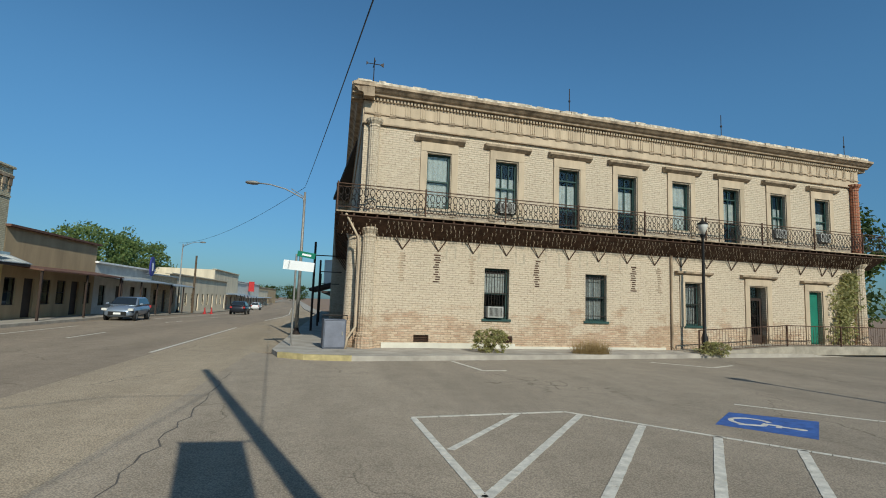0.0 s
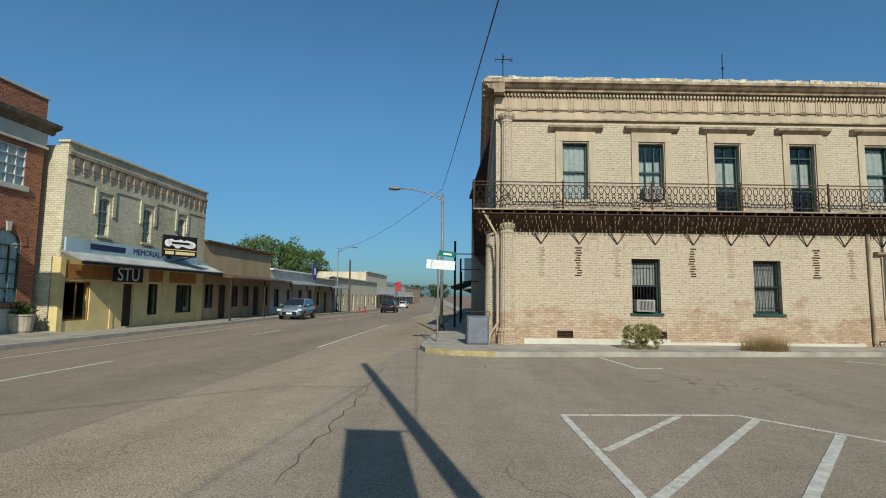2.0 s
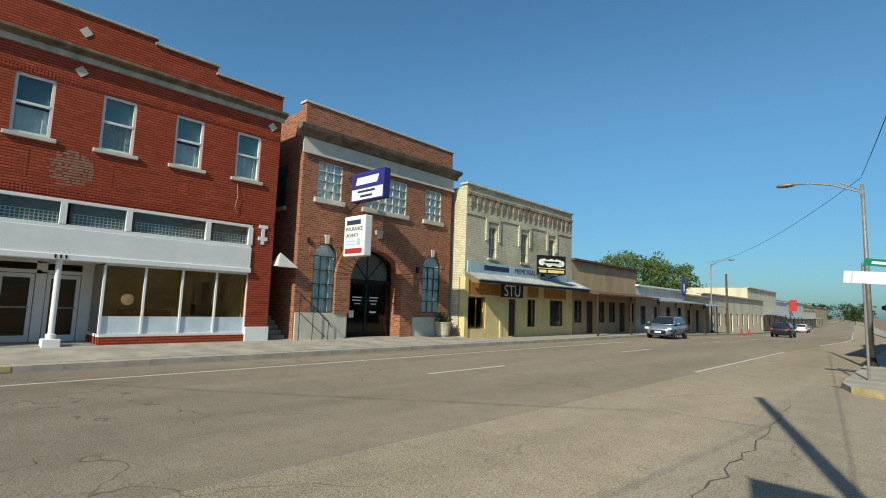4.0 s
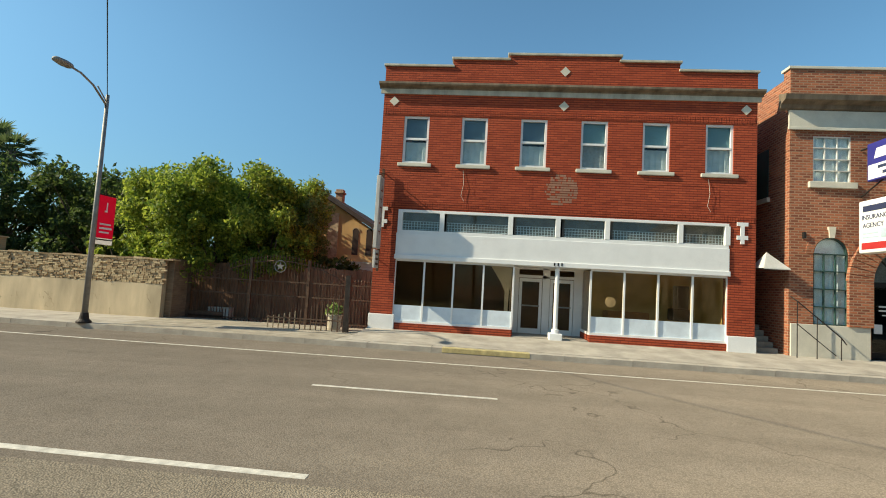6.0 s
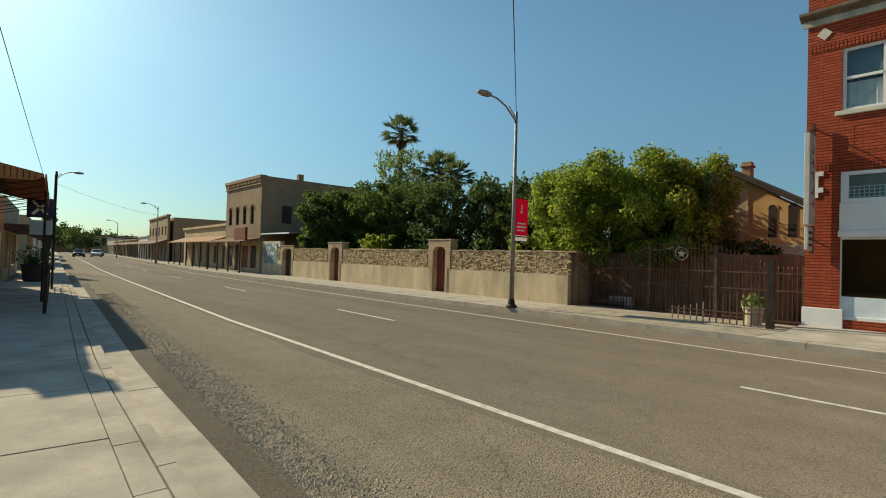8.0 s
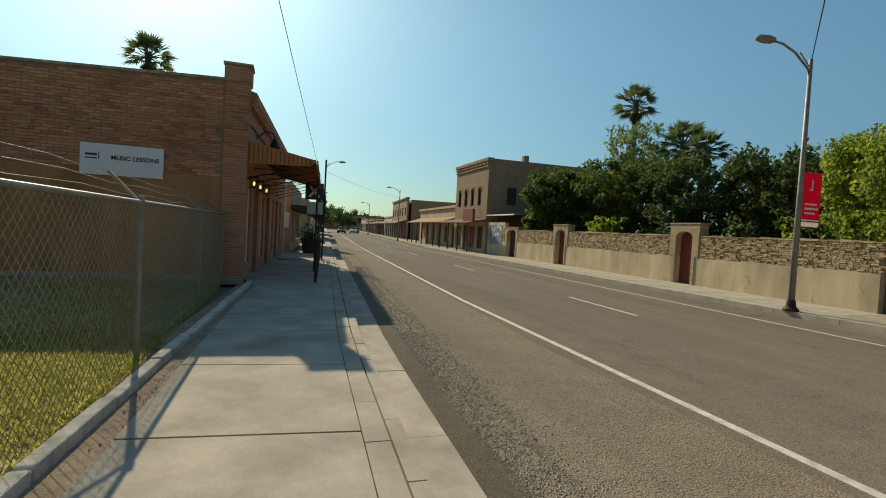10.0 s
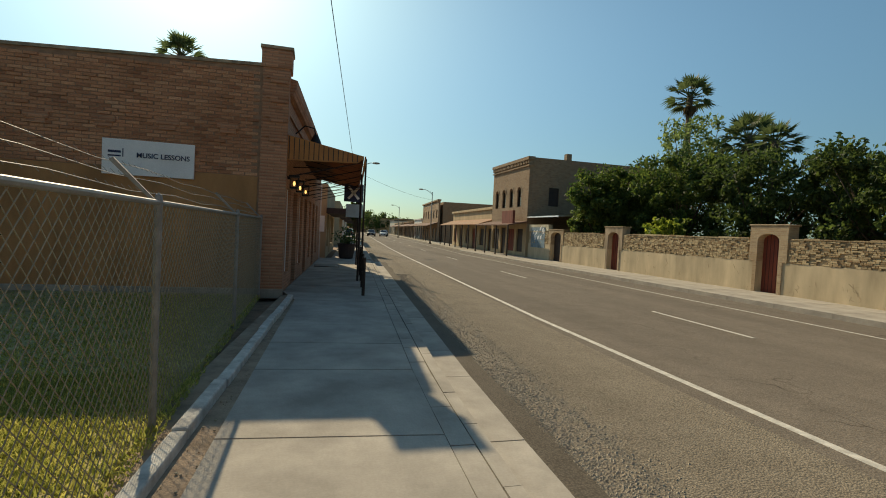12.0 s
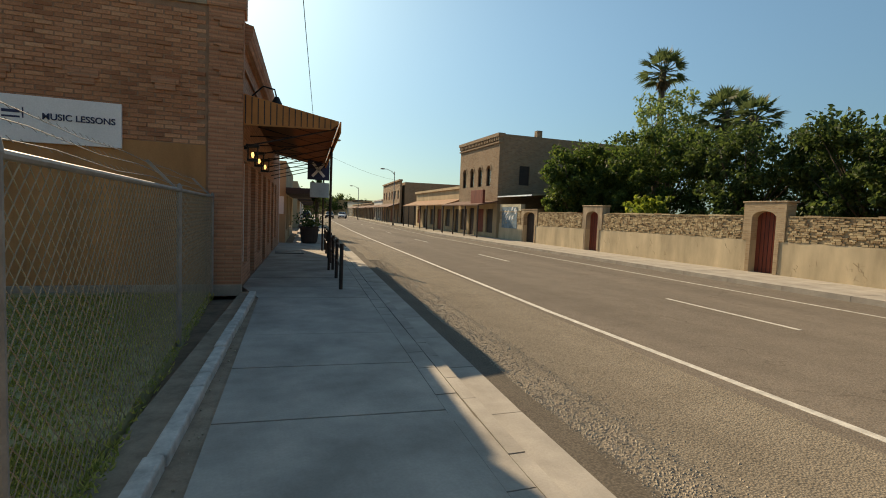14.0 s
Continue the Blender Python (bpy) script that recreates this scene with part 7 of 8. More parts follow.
def south_near():
    t = thing("canopy_shop", pose(-0.15, -32.5, 0, 0, 0, -94.3), "low shop with a dark canopy down the near side", "building")
    part("front_wall", Shape().panel(0, 12, 0, 4.2, 0, 0.3, [(1, 3, 0.6, 2.5), (4, 5, 0.1, 2.5), (6, 10, 0.6, 2.5)]), TAN_P, t)
    part("body", Shape().box(0, 12, 1.2, 10, 0, 4.0), DARK_IN, t)
    part("side_wall", Shape().box(0, 0.3, 0.3, 10, 0, 4.2), GREYW, t)
    part("canopy", Shape().box(-0.4, 12, -1.7, 0, 2.55, 2.85), AW_BK, t)
    part("notice_board", Shape().box(-0.06, -0.01, 0.1, 1.1, 1.5, 2.4), WHITE_P, t, "white notice board")
    for y, c in ((-55, TAN_P), (-80, GREYW), (-110, CREAM_P)):
        u = thing("near_side_block", pose(1.5 + bend(0, y), y, 0, 0, 0, -94.3), "low plain shop block down the near side", "building", "far shop blocks")
        part("body", Shape().box(0, 16, 0, 10, 0, 4.4), c, u)
        part("canopy", Shape().box(0, 16, -1.8, 0, 2.7, 2.9), AW_BK, u)


south_near()


# ---- chain-link fence and lawn ----
def chain_fence():
    t = thing("chain_link_fence", pose(1.72, 0, 0), "chain-link fence with barbed wire on steel posts", "fence")
    y0, y1, zb, zt = -15.95, -1.8, 0.22, 1.95
    s = Shape()
    pitch = 0.105
    H = zt - zb
    n = int((y1 - y0 + H) / pitch)
    for k in range(n):
        a = y0 - H + k * pitch
        for d in (1, -1):
            p0, p1 = (a, zb), (a + H, zt)
            if d < 0:
                p0, p1 = (a, zt), (a + H, zb)
            t0 = max(0, (y0 - a) / H)
            t1 = min(1, (y1 - a) / H)
            if t1 <= t0:
                continue
            q0 = (0.004 * d, p0[0] + H * t0, p0[1] + (p1[1] - p0[1]) * t0)
            q1 = (0.004 * d, p0[0] + H * t1, p0[1] + (p1[1] - p0[1]) * t1)
            s.tube([q0, q1], 0.0034, 3, False)
    tagged(part("wire_mesh", s, GALV_DK, t, "woven steel wire mesh"), kind="stuff")
    part("top_rail", Shape().rod((0, y0, zt), (0, y1, zt), 0.022, 8), STEEL, t)
    for y in (-15.95, -12.2, -8.0, -3.9):
        p = part("post", Shape().rod((0, y, 0.1), (0, y, zt + 0.03), 0.029, 10).lathe([(0.036, zt), (0.025, zt + 0.06), (0.0, zt + 0.08)], 0, y, 10), STEEL, t)
        part("barb_arm", Shape().prism([(0.0, zt), (0.035, zt), (0.35, zt + 0.31), (0.32, zt + 0.33)], y - 0.014, y + 0.014, "y"), STEEL, p)
    for k, f in enumerate((0.3, 0.65, 1.0)):
        w = Shape().tube([(0.33 * f, y0 + (y1 - y0) * i / 12, zt + 0.32 * f - 0.03 * math.sin(i * math.pi / 2) ** 2) for i in range(13)], 0.003, 4, False)
        i = y0
        while i < y1:
            w.rod((0.33 * f - 0.012, i, zt + 0.32 * f - 0.022), (0.33 * f + 0.012, i + 0.012, zt + 0.32 * f + 0.008), 0.002, 3)
            i += 0.14
        part("barbed_wire", w, STEEL, t)


chain_fence()
lw = Shape()
rnd = random.Random(5)
for k in range(75000):
    y = rnd.uniform(-15.6, -3.2) if k % 2 else rnd.uniform(-9.5, -5.5)
    x = 1.62 + abs(rnd.gauss(0, 1)) * 1.9
    if rnd.random() < 0.25 and x < 2.1:
        continue
    if rnd.random() < 0.62 - (x - 1.6) * 0.9:
        continue
    h, a = rnd.uniform(0.012, 0.055), rnd.uniform(0, 6.28)
    dx, dy = math.cos(a) * 0.011, math.sin(a) * 0.011
    lw.add([(x - dx, y - dy, 0.165), (x + dx, y + dy, 0.165), (x + rnd.uniform(-0.04, 0.04), y + rnd.uniform(-0.04, 0.04), 0.17 + h)], [(0, 1, 2)])
single("lawn", lw, GRASS, "short patchy lawn inside the fence", "grass", "stuff")
lt = Shape()
for k in range(110):
    y = rnd.uniform(-15.5, -2)
    x = 1.25 + (y + 8.6) * 0.0455 + rnd.gauss(0, 0.035)
    r = rnd.uniform(0.004, 0.014)
    lt.lathe([(r * 0.7, 0.13), (r, 0.13 + r * 0.5), (r * 0.5, 0.13 + r)], x, y, 5)
single("loose_stones", lt, STONE_W, "loose stones along the edging", "stones", "stuff")


# ---- old garden wall, gates ----
def garden_wall():
    t = thing("garden_wall", ROW(), "old plastered stone garden wall with arched gates", "wall")
    doors = [(-19.2, -18.27, 0.1, 2.38), (-29.3, -28.25, 0.1, 2.3), (-36.5, -35.0, 0.1, 2.2)]
    lo = Shape().panel(-40.4, -11.32, -0.05, 1.32, 0, 0.4, doors)
    part("plaster_base", lo, WALL_PL, t, "yellowed plaster face")
    up = Shape().panel(-40.4, -11.32, 1.32, 2.17, 0.04, 0.36, [(d[0] - 0.34, d[1] + 0.34, 1.32, 2.17) for d in doors])
    part("wall_core", up, CORE, t)
    st = Shape()
    rnd = random.Random(8)
    for row in range(13):
        z = 1.33 + row * 0.0645
        y = -40.2
        while y < -11.4:
            w = rnd.uniform(0.09, 0.26)
            solid = rnd.random() < (0.8 if y > -17.6 else 0.9)
            if solid and not any(d[0] - 0.36 < y + w and y < d[1] + 0.36 for d in doors):
                h = 0.0645 * rnd.uniform(0.72, 1.0)
                o = rnd.uniform(0.0, 0.022)
                e = [rnd.uniform(-0.009, 0.009) for _ in range(4)]
                st.prism([(y + 0.008, z + e[0]), (y + w - 0.008, z + e[1]), (y + w - 0.014, z + h + e[2]), (y + 0.014, z + h + e[3])], -o, 0.05)
            y += w
    tagged(part("rubble_stones", st, RUBBLE, t, "flat rubble stones left bare of plaster"), kind="stuff")
    rndc = random.Random(2)
    cp_ = Shape()
    y = -40.4
    while y < -11.4:
        w = rndc.uniform(0.3, 0.6)
        if not any(d[0] - 0.34 < y + w and y < d[1] + 0.34 for d in doors):
            cp_.box(y, y + w, -0.03, 0.43, 2.17, 2.2 + rndc.uniform(0, 0.05))
        y += w
    tagged(part("wall_cap", cp_, RUBBLE, t, "uneven cap stones"), kind="stuff")
    for i, (a, b_, z0, z1) in enumerate(doors):
        top = (2.68, 2.57, 2.35)[i]
        g_ = Shape().panel(a - 0.34, b_ + 0.34, 1.32, top, -0.03, 0.45, [(a, b_, 1.32, z1)])
        g_.box(a - 0.16, a, -0.03, 0, -0.05, 1.32).box(b_, b_ + 0.16, -0.03, 0, -0.05, 1.32)
        g_.arch(a, b_, z1 - 0.26, z1, -0.03, 0.45)
        part("gate_pier", g_, (PIER, STONE_A, PIER)[i], t, "rough rendered gate surround")
        part("gate_cap", Shape().box(a - 0.4, b_ + 0.4, -0.06, 0.5, top, top + 0.06), PIER, t, bevel=0.02)
        d = part("gate_door", Shape().box(a, b_, 0.28, 0.34, z0, z1), (RED_DOOR, RED_DOOR, DARK_W)[i], t, "arched board door")
        bb = Shape()
        for k in range(1, 6):
            x = a + (b_ - a) * k / 6
            bb.box(x - 0.006, x + 0.006, 0.272, 0.28, z0, z1)
        part("board_joints", bb, BLACK, d)
    ck = Shape()
    for k in range(46):
        y, z = rnd.uniform(-34, -11.6), rnd.uniform(0.25, 1.25)
        if any(d[0] - 0.2 < y < d[1] + 0.2 for d in doors):
            continue
        for j in range(rnd.randrange(2, 6)):
            dy, dz = rnd.uniform(-0.14, 0.14), rnd.uniform(-0.16, 0.06)
            w = rnd.uniform(0.004, 0.012)
            ck.add([(y - w, -0.003, z), (y + w, -0.003, z + w), (y + dy + w, -0.003, z + dz), (y + dy - w, -0.003, z + dz - w)], [(0, 1, 2, 3)])
            y, z = y + dy, max(0.05, z + dz)
    tagged(part("plaster_crack", ck, CORE, t, "dark cracks in the plaster"), kind="stuff")
    # this return carries its shade in the darkened brick
    part("end_pier", Shape().box(-11.318, -11.06, 0.22, 1.35, -0.05, 2.24), PIER_D, t, "return of the wall end towards the gate", bevel=0.02)
    part("raised_wall", Shape().box(-40.4, -37.05, 0.02, 0.36, 2.26, 2.75), BRICK_C, t, "brick top course over the mural")
    part("mural", Shape().box(-39.9, -37.5, -0.02, 0, 1.0, 2.55), MURAL, t, "faded blue and white mural panel")
    mr = Shape()
    for k in range(9):
        y = -39.6 + rnd.uniform(0, 1.9)
        z = 1.2 + rnd.uniform(0, 1.2)
        mr.prism([(y, z), (y + 0.2, z + 0.05), (y + 0.3, z + 0.35), (y + 0.05, z + 0.25)], -0.026, -0.02)
    part("mural_shapes", mr, WHITE_P, t)


garden_wall()


def iron_gate():
    t = thing("iron_gate", pose(-17.2, -7.55, 0, 0, 0, 90), "tall arched wrought-iron gate with a star", "gate")
    def top(u):
        return 1.75 + 0.75 * math.cos(min(1, abs(u) / 2.6) * math.pi / 2) ** 0.8
    for k in range(58):
        u = -3.4 + k * 0.12
        z = top(u)
        part("picket", Shape().rod((u, 0, 0.12), (u, 0, z), 0.012, 5).lathe([(0.012, z), (0.028, z + 0.05), (0.002, z + 0.13)], u, 0, 5), GATE_I, t)
    for z in (0.2, 1.1, 1.62):
        part("rail", Shape().box(-3.45, 3.5, -0.02, 0.02, z, z + 0.045), GATE_I, t)
    part("arch_rail", Shape().tube([(-2.6 + k * 0.26, 0, top(-2.6 + k * 0.26) - 0.1) for k in range(21)], 0.02, 6), GATE_I, t)
    for u in (-3.45, -1.1, 1.1, 3.5):
        part("gate_post", Shape().box(u - 0.05, u + 0.05, -0.05, 0.05, 0, top(u) + 0.1), GATE_I, t)
    pts = [(0.16 * (1 if k % 2 == 0 else 0.42) * math.sin(k * math.pi / 5), 2.2 + 0.16 * (1 if k % 2 == 0 else 0.42) * math.cos(k * math.pi / 5)) for k in range(10)]
    part("star", Shape().prism(pts, -0.03, 0.0).ring(-0.2, 0.2, 2.2, -0.03, 0.0, 0.025).ring(-0.2, 0.2, 2.2, -0.03, 0.0, 0.025, 14, -1.0), STEEL, t, "pale star in a ring")
    u = thing("open_gate_leaf", pose(-15.35, -5.75, 0, 0, 0, 90), "low iron gate leaf with a dark post", "gate")
    for k in range(15):
        x = -1.3 + k * 0.18
        part("bar", Shape().box(x - 0.015, x + 0.015, -0.015, 0.015, 0.1, 0.55 + 0.9 * (k / 14) ** 1.5), GALV_DK if k < 6 else GATE_I, u)
    part("rail", Shape().box(-1.35, 1.3, -0.02, 0.02, 0.1, 0.15).box(-1.35, 1.3, -0.02, 0.02, 0.48, 0.52), GATE_I, u)
    part("post", Shape().box(1.24, 1.4, -0.08, 0.08, 0, 2.0), IRON, u)
    w = thing("side_fence", pose(-17.2, -10.5, 0, 0, 0, 90), "dark iron fence beside the gate", "fence")
    part("screen", Shape().box(-0.5, 0.9, -0.02, 0.02, 0.1, 0.4), GATE_I, w)
    for k in range(8):
        part("bar", Shape().rod((-0.45 + k * 0.18, 0, 0.1), (-0.45 + k * 0.18, 0, 1.95), 0.014, 5), GATE_I, w)


def garden_bench():
    t = thing("garden_bench", pose(-17.75, -10.0, 0.13, 0, 0, 90), "small pale slatted bench behind the iron fence", "bench")
    part("seat", Shape().box(-0.42, 0.42, -0.2, 0.2, 0.36, 0.4), GREYW, t, bevel=0.008)
    for k in range(7):
        part("slat", Shape().box(-0.38 + k * 0.115, -0.32 + k * 0.115, -0.19, -0.16, 0.03, 0.36), GREYW, t)
    for x in (-0.4, 0.36):
        part("leg", Shape().box(x, x + 0.05, -0.2, 0.2, 0, 0.36), GREYW, t)


garden_bench()
iron_gate()
potted(-15.9, -5.0, 0.12, 0.26, 0.55, "white-flowering plant in a stone urn by the gate", LEAF_G, TERRA, 6, 0.4, 160)
potted(-15.75, 17.35, 0.25, 0.42, 0.7, "flowering plant in a large stone planter by the office", LEAF_D, TERRA, 7, 0.5, 200)
single("driveway", Shape().prism([(-16.9, -11.2), (-13.2, -11.0), (-13.2, -4.2), (-16.9, -4.0)], 0.05, 0.155, "z"), CONC_D, "worn concrete driveway before the gate", "driveway", "structure")
single("garden_ground", Shape().box(-40, -16.9, -40, -3.9, -0.05, 0.1), DIRT, "shaded earth of the garden", "ground", "structure")
rnd = random.Random(61)
screen = single("garden_back_wall", Shape().box(-18.45, -18.36, -13.4, -4.2, 0.1, 2.2), BOARD_D, "dark brown boarded screen behind the gate", "wall", "structure")
for k in range(52):
    y = -13.38 + k * 0.176
    part("plank", Shape().box(-18.36, -18.33 + rnd.uniform(-0.006, 0.006), y, y + 0.165, 0.1, 2.25 + rnd.uniform(-0.04, 0.03)), BOARD_D, screen)


def tan_house():
    t = thing("tan_house", pose(-22, -8.2, 0, 0, 0, 90), "tan stucco house with a brown gable roof", "house")
    part("wall", Shape().prism([(-4, 0), (4, 0), (4, 3.55), (0, 5.9), (-4, 3.55)], 0, 0.3), HOUSE_T, t, "tan gable wall")
    part("quoin", Shape().box(0.75, 1.25, -0.04, 0, 0, 4.9), STONE_W, t)
    part("body", Shape().box(-4, 4, 0.3, 10, 0, 3.5), TAN_P, t)
    rf = Shape()
    for sg in (1, -1):
        rf.prism([(0, 5.95), (sg * 4.5, 3.3), (sg * 4.5, 3.5), (0, 6.17)], -0.45, 10.3)
    part("roof", rf, ROOF_D, t, "dark brown shingle roof")
    part("chimney", Shape().box(0.3, 0.68, 2.2, 2.6, 5.2, 6.45).box(0.25, 0.73, 2.13, 2.67, 6.22, 6.32), BRICK_F, t, bevel=0.02)
    for x in (1.95, 2.6):
        w = part("window", Shape().box(x, x + 0.28, -0.02, 0.02, 3.0, 4.1), DARK_W, t)
        part("window_head", Shape().ring(x, x + 0.28, 4.1, -0.02, 0.02, -0.14), DARK_W, w)
        part("window_arch", Shape().ring(x, x + 0.28, 4.1, -0.03, 0.0, 0.05), TAN_P, w)
    part("porch_roof", Shape().prism([(-1.5, 2.15), (0, 2.6), (0, 2.7), (-1.5, 2.25)], 1.4, 4.6, "x"), TIN, t, "pale tin porch roof", m=pose(0, 0, 0))


tan_house()


# ---- buildings down the far side to the south ----
def brown_block():
    t = thing("brown_brick_block", ROW(), "two-storey brown brick corner shop with arched windows", "building")
    ups = [(-48.3 + 1.72 * i, -47.5 + 1.72 * i, 4.25, 5.9) for i in range(4)]
    w = Shape().panel(-49.1, -40.9, 2.8, 8.0, 0, 0.35, ups)
    for a, b_, z0, z1 in ups:
        w.arch(a, b_, z1 - 0.4, z1, 0, 0.35, 8)
    part("upper_wall", w, BRICK_F, t)
    lows = [(-48.6, -47.0, 0.5, 2.4), (-46.5, -45.4, 0.1, 2.5), (-44.9, -43.4, 0.5, 2.4), (-42.9, -41.6, 0.5, 2.4)]
    part("lower_wall", Shape().panel(-49.1, -40.9, 0, 2.8, 0, 0.3, lows), TAN_P, t)
    for a, b_, z0, z1 in ups:
        sash(t, a, b_, z0, z1, DARK_W, 0.15, (0.5,), (), None, 0.05)
        part("arch_brick", Shape().ring(a, b_, z1 - 0.4, -0.04, 0, 0.16), BRICK_F, t)
    for i, h in enumerate(lows):
        part("shop_door" if i == 1 else "shop_window", Shape().box(h[0], h[1], 0.12, 0.16, h[2], h[3]), RED_DOOR if i == 2 else DARK_W, t)
    cor = Shape().box(-49.2, -40.8, -0.18, 0.4, 8.0, 8.25).box(-49.2, -40.8, -0.1, 0.4, 7.5, 7.62)
    for k in range(26):
        cor.box(-49.05 + k * 0.32, -48.9 + k * 0.32, -0.14, 0, 7.7, 8.0)
    part("cornice", cor, BRICK_F, t)
    part("side_wall", Shape().panel(0.35, 15, 0, 8.2, 0, 0.3, [(1.8, 2.7, 4.35, 5.85), (5.2, 6.1, 4.35, 5.85)]), BRICK_F, t, m=pose(-40.905, 0, 0, 0, 0, 90))
    for x in (1.8, 5.2):
        part("side_window", Shape().box(x, x + 0.9, 0.1, 0.15, 4.35, 5.85), DARK_W, t, m=pose(-40.905, 0, 0, 0, 0, 90))
    part("other_side", Shape().box(-49.1, -48.8, 0.35, 15, 0, 8.0), BRICK_F, t)
    part("roof", Shape().box(-48.8, -41.2, 0.35, 15, 7.4, 7.6), ROOF_D, t)
    part("back_wall", Shape().box(-48.8, -41.2, 14.7, 15, 0, 7.4), BRICK_F, t)
    part("partition", Shape().box(-48.8, -41.6, 3, 3.1, 0, 7.4), DARK_IN, t)
    part("chimney", Shape().box(-41.5, -41.05, 3.3, 3.75, 7.6, 8.75), BRICK_F, t)
    part("canopy", Shape().prism([(0, 2.95), (-1.7, 2.6), (-1.7, 2.68), (0, 3.05)], -49.1, -40.7, "x"), ROOF_R, t, "brown porch canopy")
    for y in (-48.9, -46.2, -43.5, -40.9):
        part("canopy_post", Shape().box(y - 0.05, y + 0.05, -1.65, -1.55, 0.15, 2.62), DARK_W, t)
    part("sign_box", Shape().box(-43.4, -41.0, -1.2, -1.0, 2.75, 3.85), RED_DOOR, t, "dark red box sign on the canopy", bevel=0.02)
    part("lean_to_roof", Shape().prism([(0, 3.3), (0.02, 3.4), (8, 4.1), (8, 4.0)], -40.89, -35.6, "x"), TIN, t, "pale lean-to roof beside the shop")


brown_block()


def south_shop(name, y0, y1, z1, mat, label, two=False, awn=ROOF_R, ang=0.0):
    t = thing(name, ROW(-16.08 + bend(-16, (y0 + y1) / 2), (y0 + y1) / 2, 0.0) @ pose(0, 0, 0, 0, 0, ang), label, "building")
    L = (y1 - y0) / 2
    n = max(3, int(L * 2 / 3.0))
    holes = [(-L + 2 * L * (k + 0.25) / n, -L + 2 * L * (k + 0.75) / n, 0.15 if k % 2 else 0.6, 2.4) for k in range(n)]
    ups = [(-L + 2 * L * (k + 0.3) / n, -L + 2 * L * (k + 0.7) / n, 4.1, 5.5) for k in range(n)] if two else []
    part("wall", Shape().panel(-L, L, 0, z1, 0, 0.3, holes + ups), mat, t)
    for k, h in enumerate(holes + ups):
        part("window" if k % 2 == 0 else "door", Shape().box(h[0], h[1], 0.12, 0.16, h[2], h[3]), DARK_W if k % 3 else RED_DOOR, t)
    part("cornice", Shape().box(-L - 0.1, L + 0.1, -0.2, 0.4, z1 - 0.25, z1), mat, t)
    part("body", Shape().box(-L, L, 0.8, 14, 0, z1 - 0.4), mat, t)
    part("canopy", Shape().prism([(0, 3.3), (-1.8, 2.7), (-1.8, 2.78), (0, 3.4)], -L, L, "x"), awn, t, "sloping porch canopy")
    for k in range(int(L * 2 / 3) + 1):
        y = -L + 0.1 + k * 3
        part("canopy_post", Shape().box(y - 0.06, y + 0.06, -1.75, -1.63, 0.1, 2.72), DARK_W, t)


south_shop("tin_canopy_shop", -69, -50, 4.6, TAN_P, "low tan shop with a brown porch canopy", awn=SHINGLE, ang=-3.0)
south_shop("far_brown_block", -104, -84, 7.2, BRICK_F, "distant two-storey brown brick block", True, ang=-4.9)
south_shop("far_pale_shop", -119, -104.6, 4.4, GREYW, "distant low pale shop", ang=-4.9)
south_shop("far_dark_shop", -146, -121, 4.0, BRICK_F, "distant low brown shop", ang=-4.9)
south_shop("farther_shop", -182, -150, 4.0, TAN_P, "distant low tan painted shop", ang=-4.9)
for i, (x, y, h, w) in enumerate(((-30, -210, 6, 18), (-20, -240, 9, 10), (-12, -260, 5, 22), (-38, -190, 5, 20))):
    t = thing("distant_building", pose(x, y, 0), "plain distant building at the end of the street", "building", "distant buildings")
    part("body", Shape().box(-w / 2, w / 2, -6, 6, 0, h), (TAN_P, BRICK_F, GREYW, CREAM_P)[i], t)
    part("roof", Shape().box(-w / 2 - 0.3, w / 2 + 0.3, -6.3, 6.3, h, h + 0.3), ROOF_D, t)


# ---- trees and plants ----
def tree(name, x, y, h, crown, mat, label, seed, z0=0.1, leafsize=0.16, count=9000, trunk=0.16, low=0.25, cat="tree"):
    """Trunk with limbs, and a crown of leaf clumps. crown: half sizes in x and y."""
    rnd = random.Random(seed)
    t = thing(name, pose(x, y, z0), label, cat)
    tr = Shape().tube([(0, 0, -0.1), (rnd.uniform(-0.1, 0.1), rnd.uniform(-0.1, 0.1), h * 0.25), (rnd.uniform(-0.2, 0.2), rnd.uniform(-0.2, 0.2), h * 0.5)], [trunk, trunk * 0.75, trunk * 0.5], 9)
    cx, cy = crown
    clumps = []
    n = 120
    for k in range(n):
        a = rnd.uniform(0, 6.283)
        r = math.sqrt(rnd.random())
        z = rnd.uniform(low, 1.0)
        e = math.sqrt(max(0.02, 1 - ((z - (low + 0.45)) / 0.62) ** 2))
        p = Vector((cx * r * e * math.cos(a), cy * r * e * math.sin(a), z * h * rnd.uniform(0.93, 1.0)))
        clumps.append((p, rnd.uniform(0.35, 0.95) * min(cx, cy) * 0.31))
    for p, r in clumps[::5]:
        tr.tube([(0, 0, h * 0.25), tuple(p * 0.5 + Vector((0, 0, h * 0.1))), tuple(p)], [trunk * 0.4, trunk * 0.22, 0.015], 5)
    part("trunk", tr, BARK, t, smooth=True)
    s = Shape()
    for k in range(count):
        p, r = clumps[rnd.randrange(n)]
        d = Vector((rnd.gauss(0, 1), rnd.gauss(0, 1), rnd.gauss(0, 0.85))).normalized() * r * (rnd.random() ** 0.45) * (1.22 if rnd.random() < 0.06 else 1.0)
        leaf(s, p + d, leafsize, rnd)
    crown_me = bpy.data.meshes.new("crown")
    crown_me.from_pydata(s.v, [], s.f)
    tagged(part("crown", crown_me, mat, t), kind="stuff")
    return t


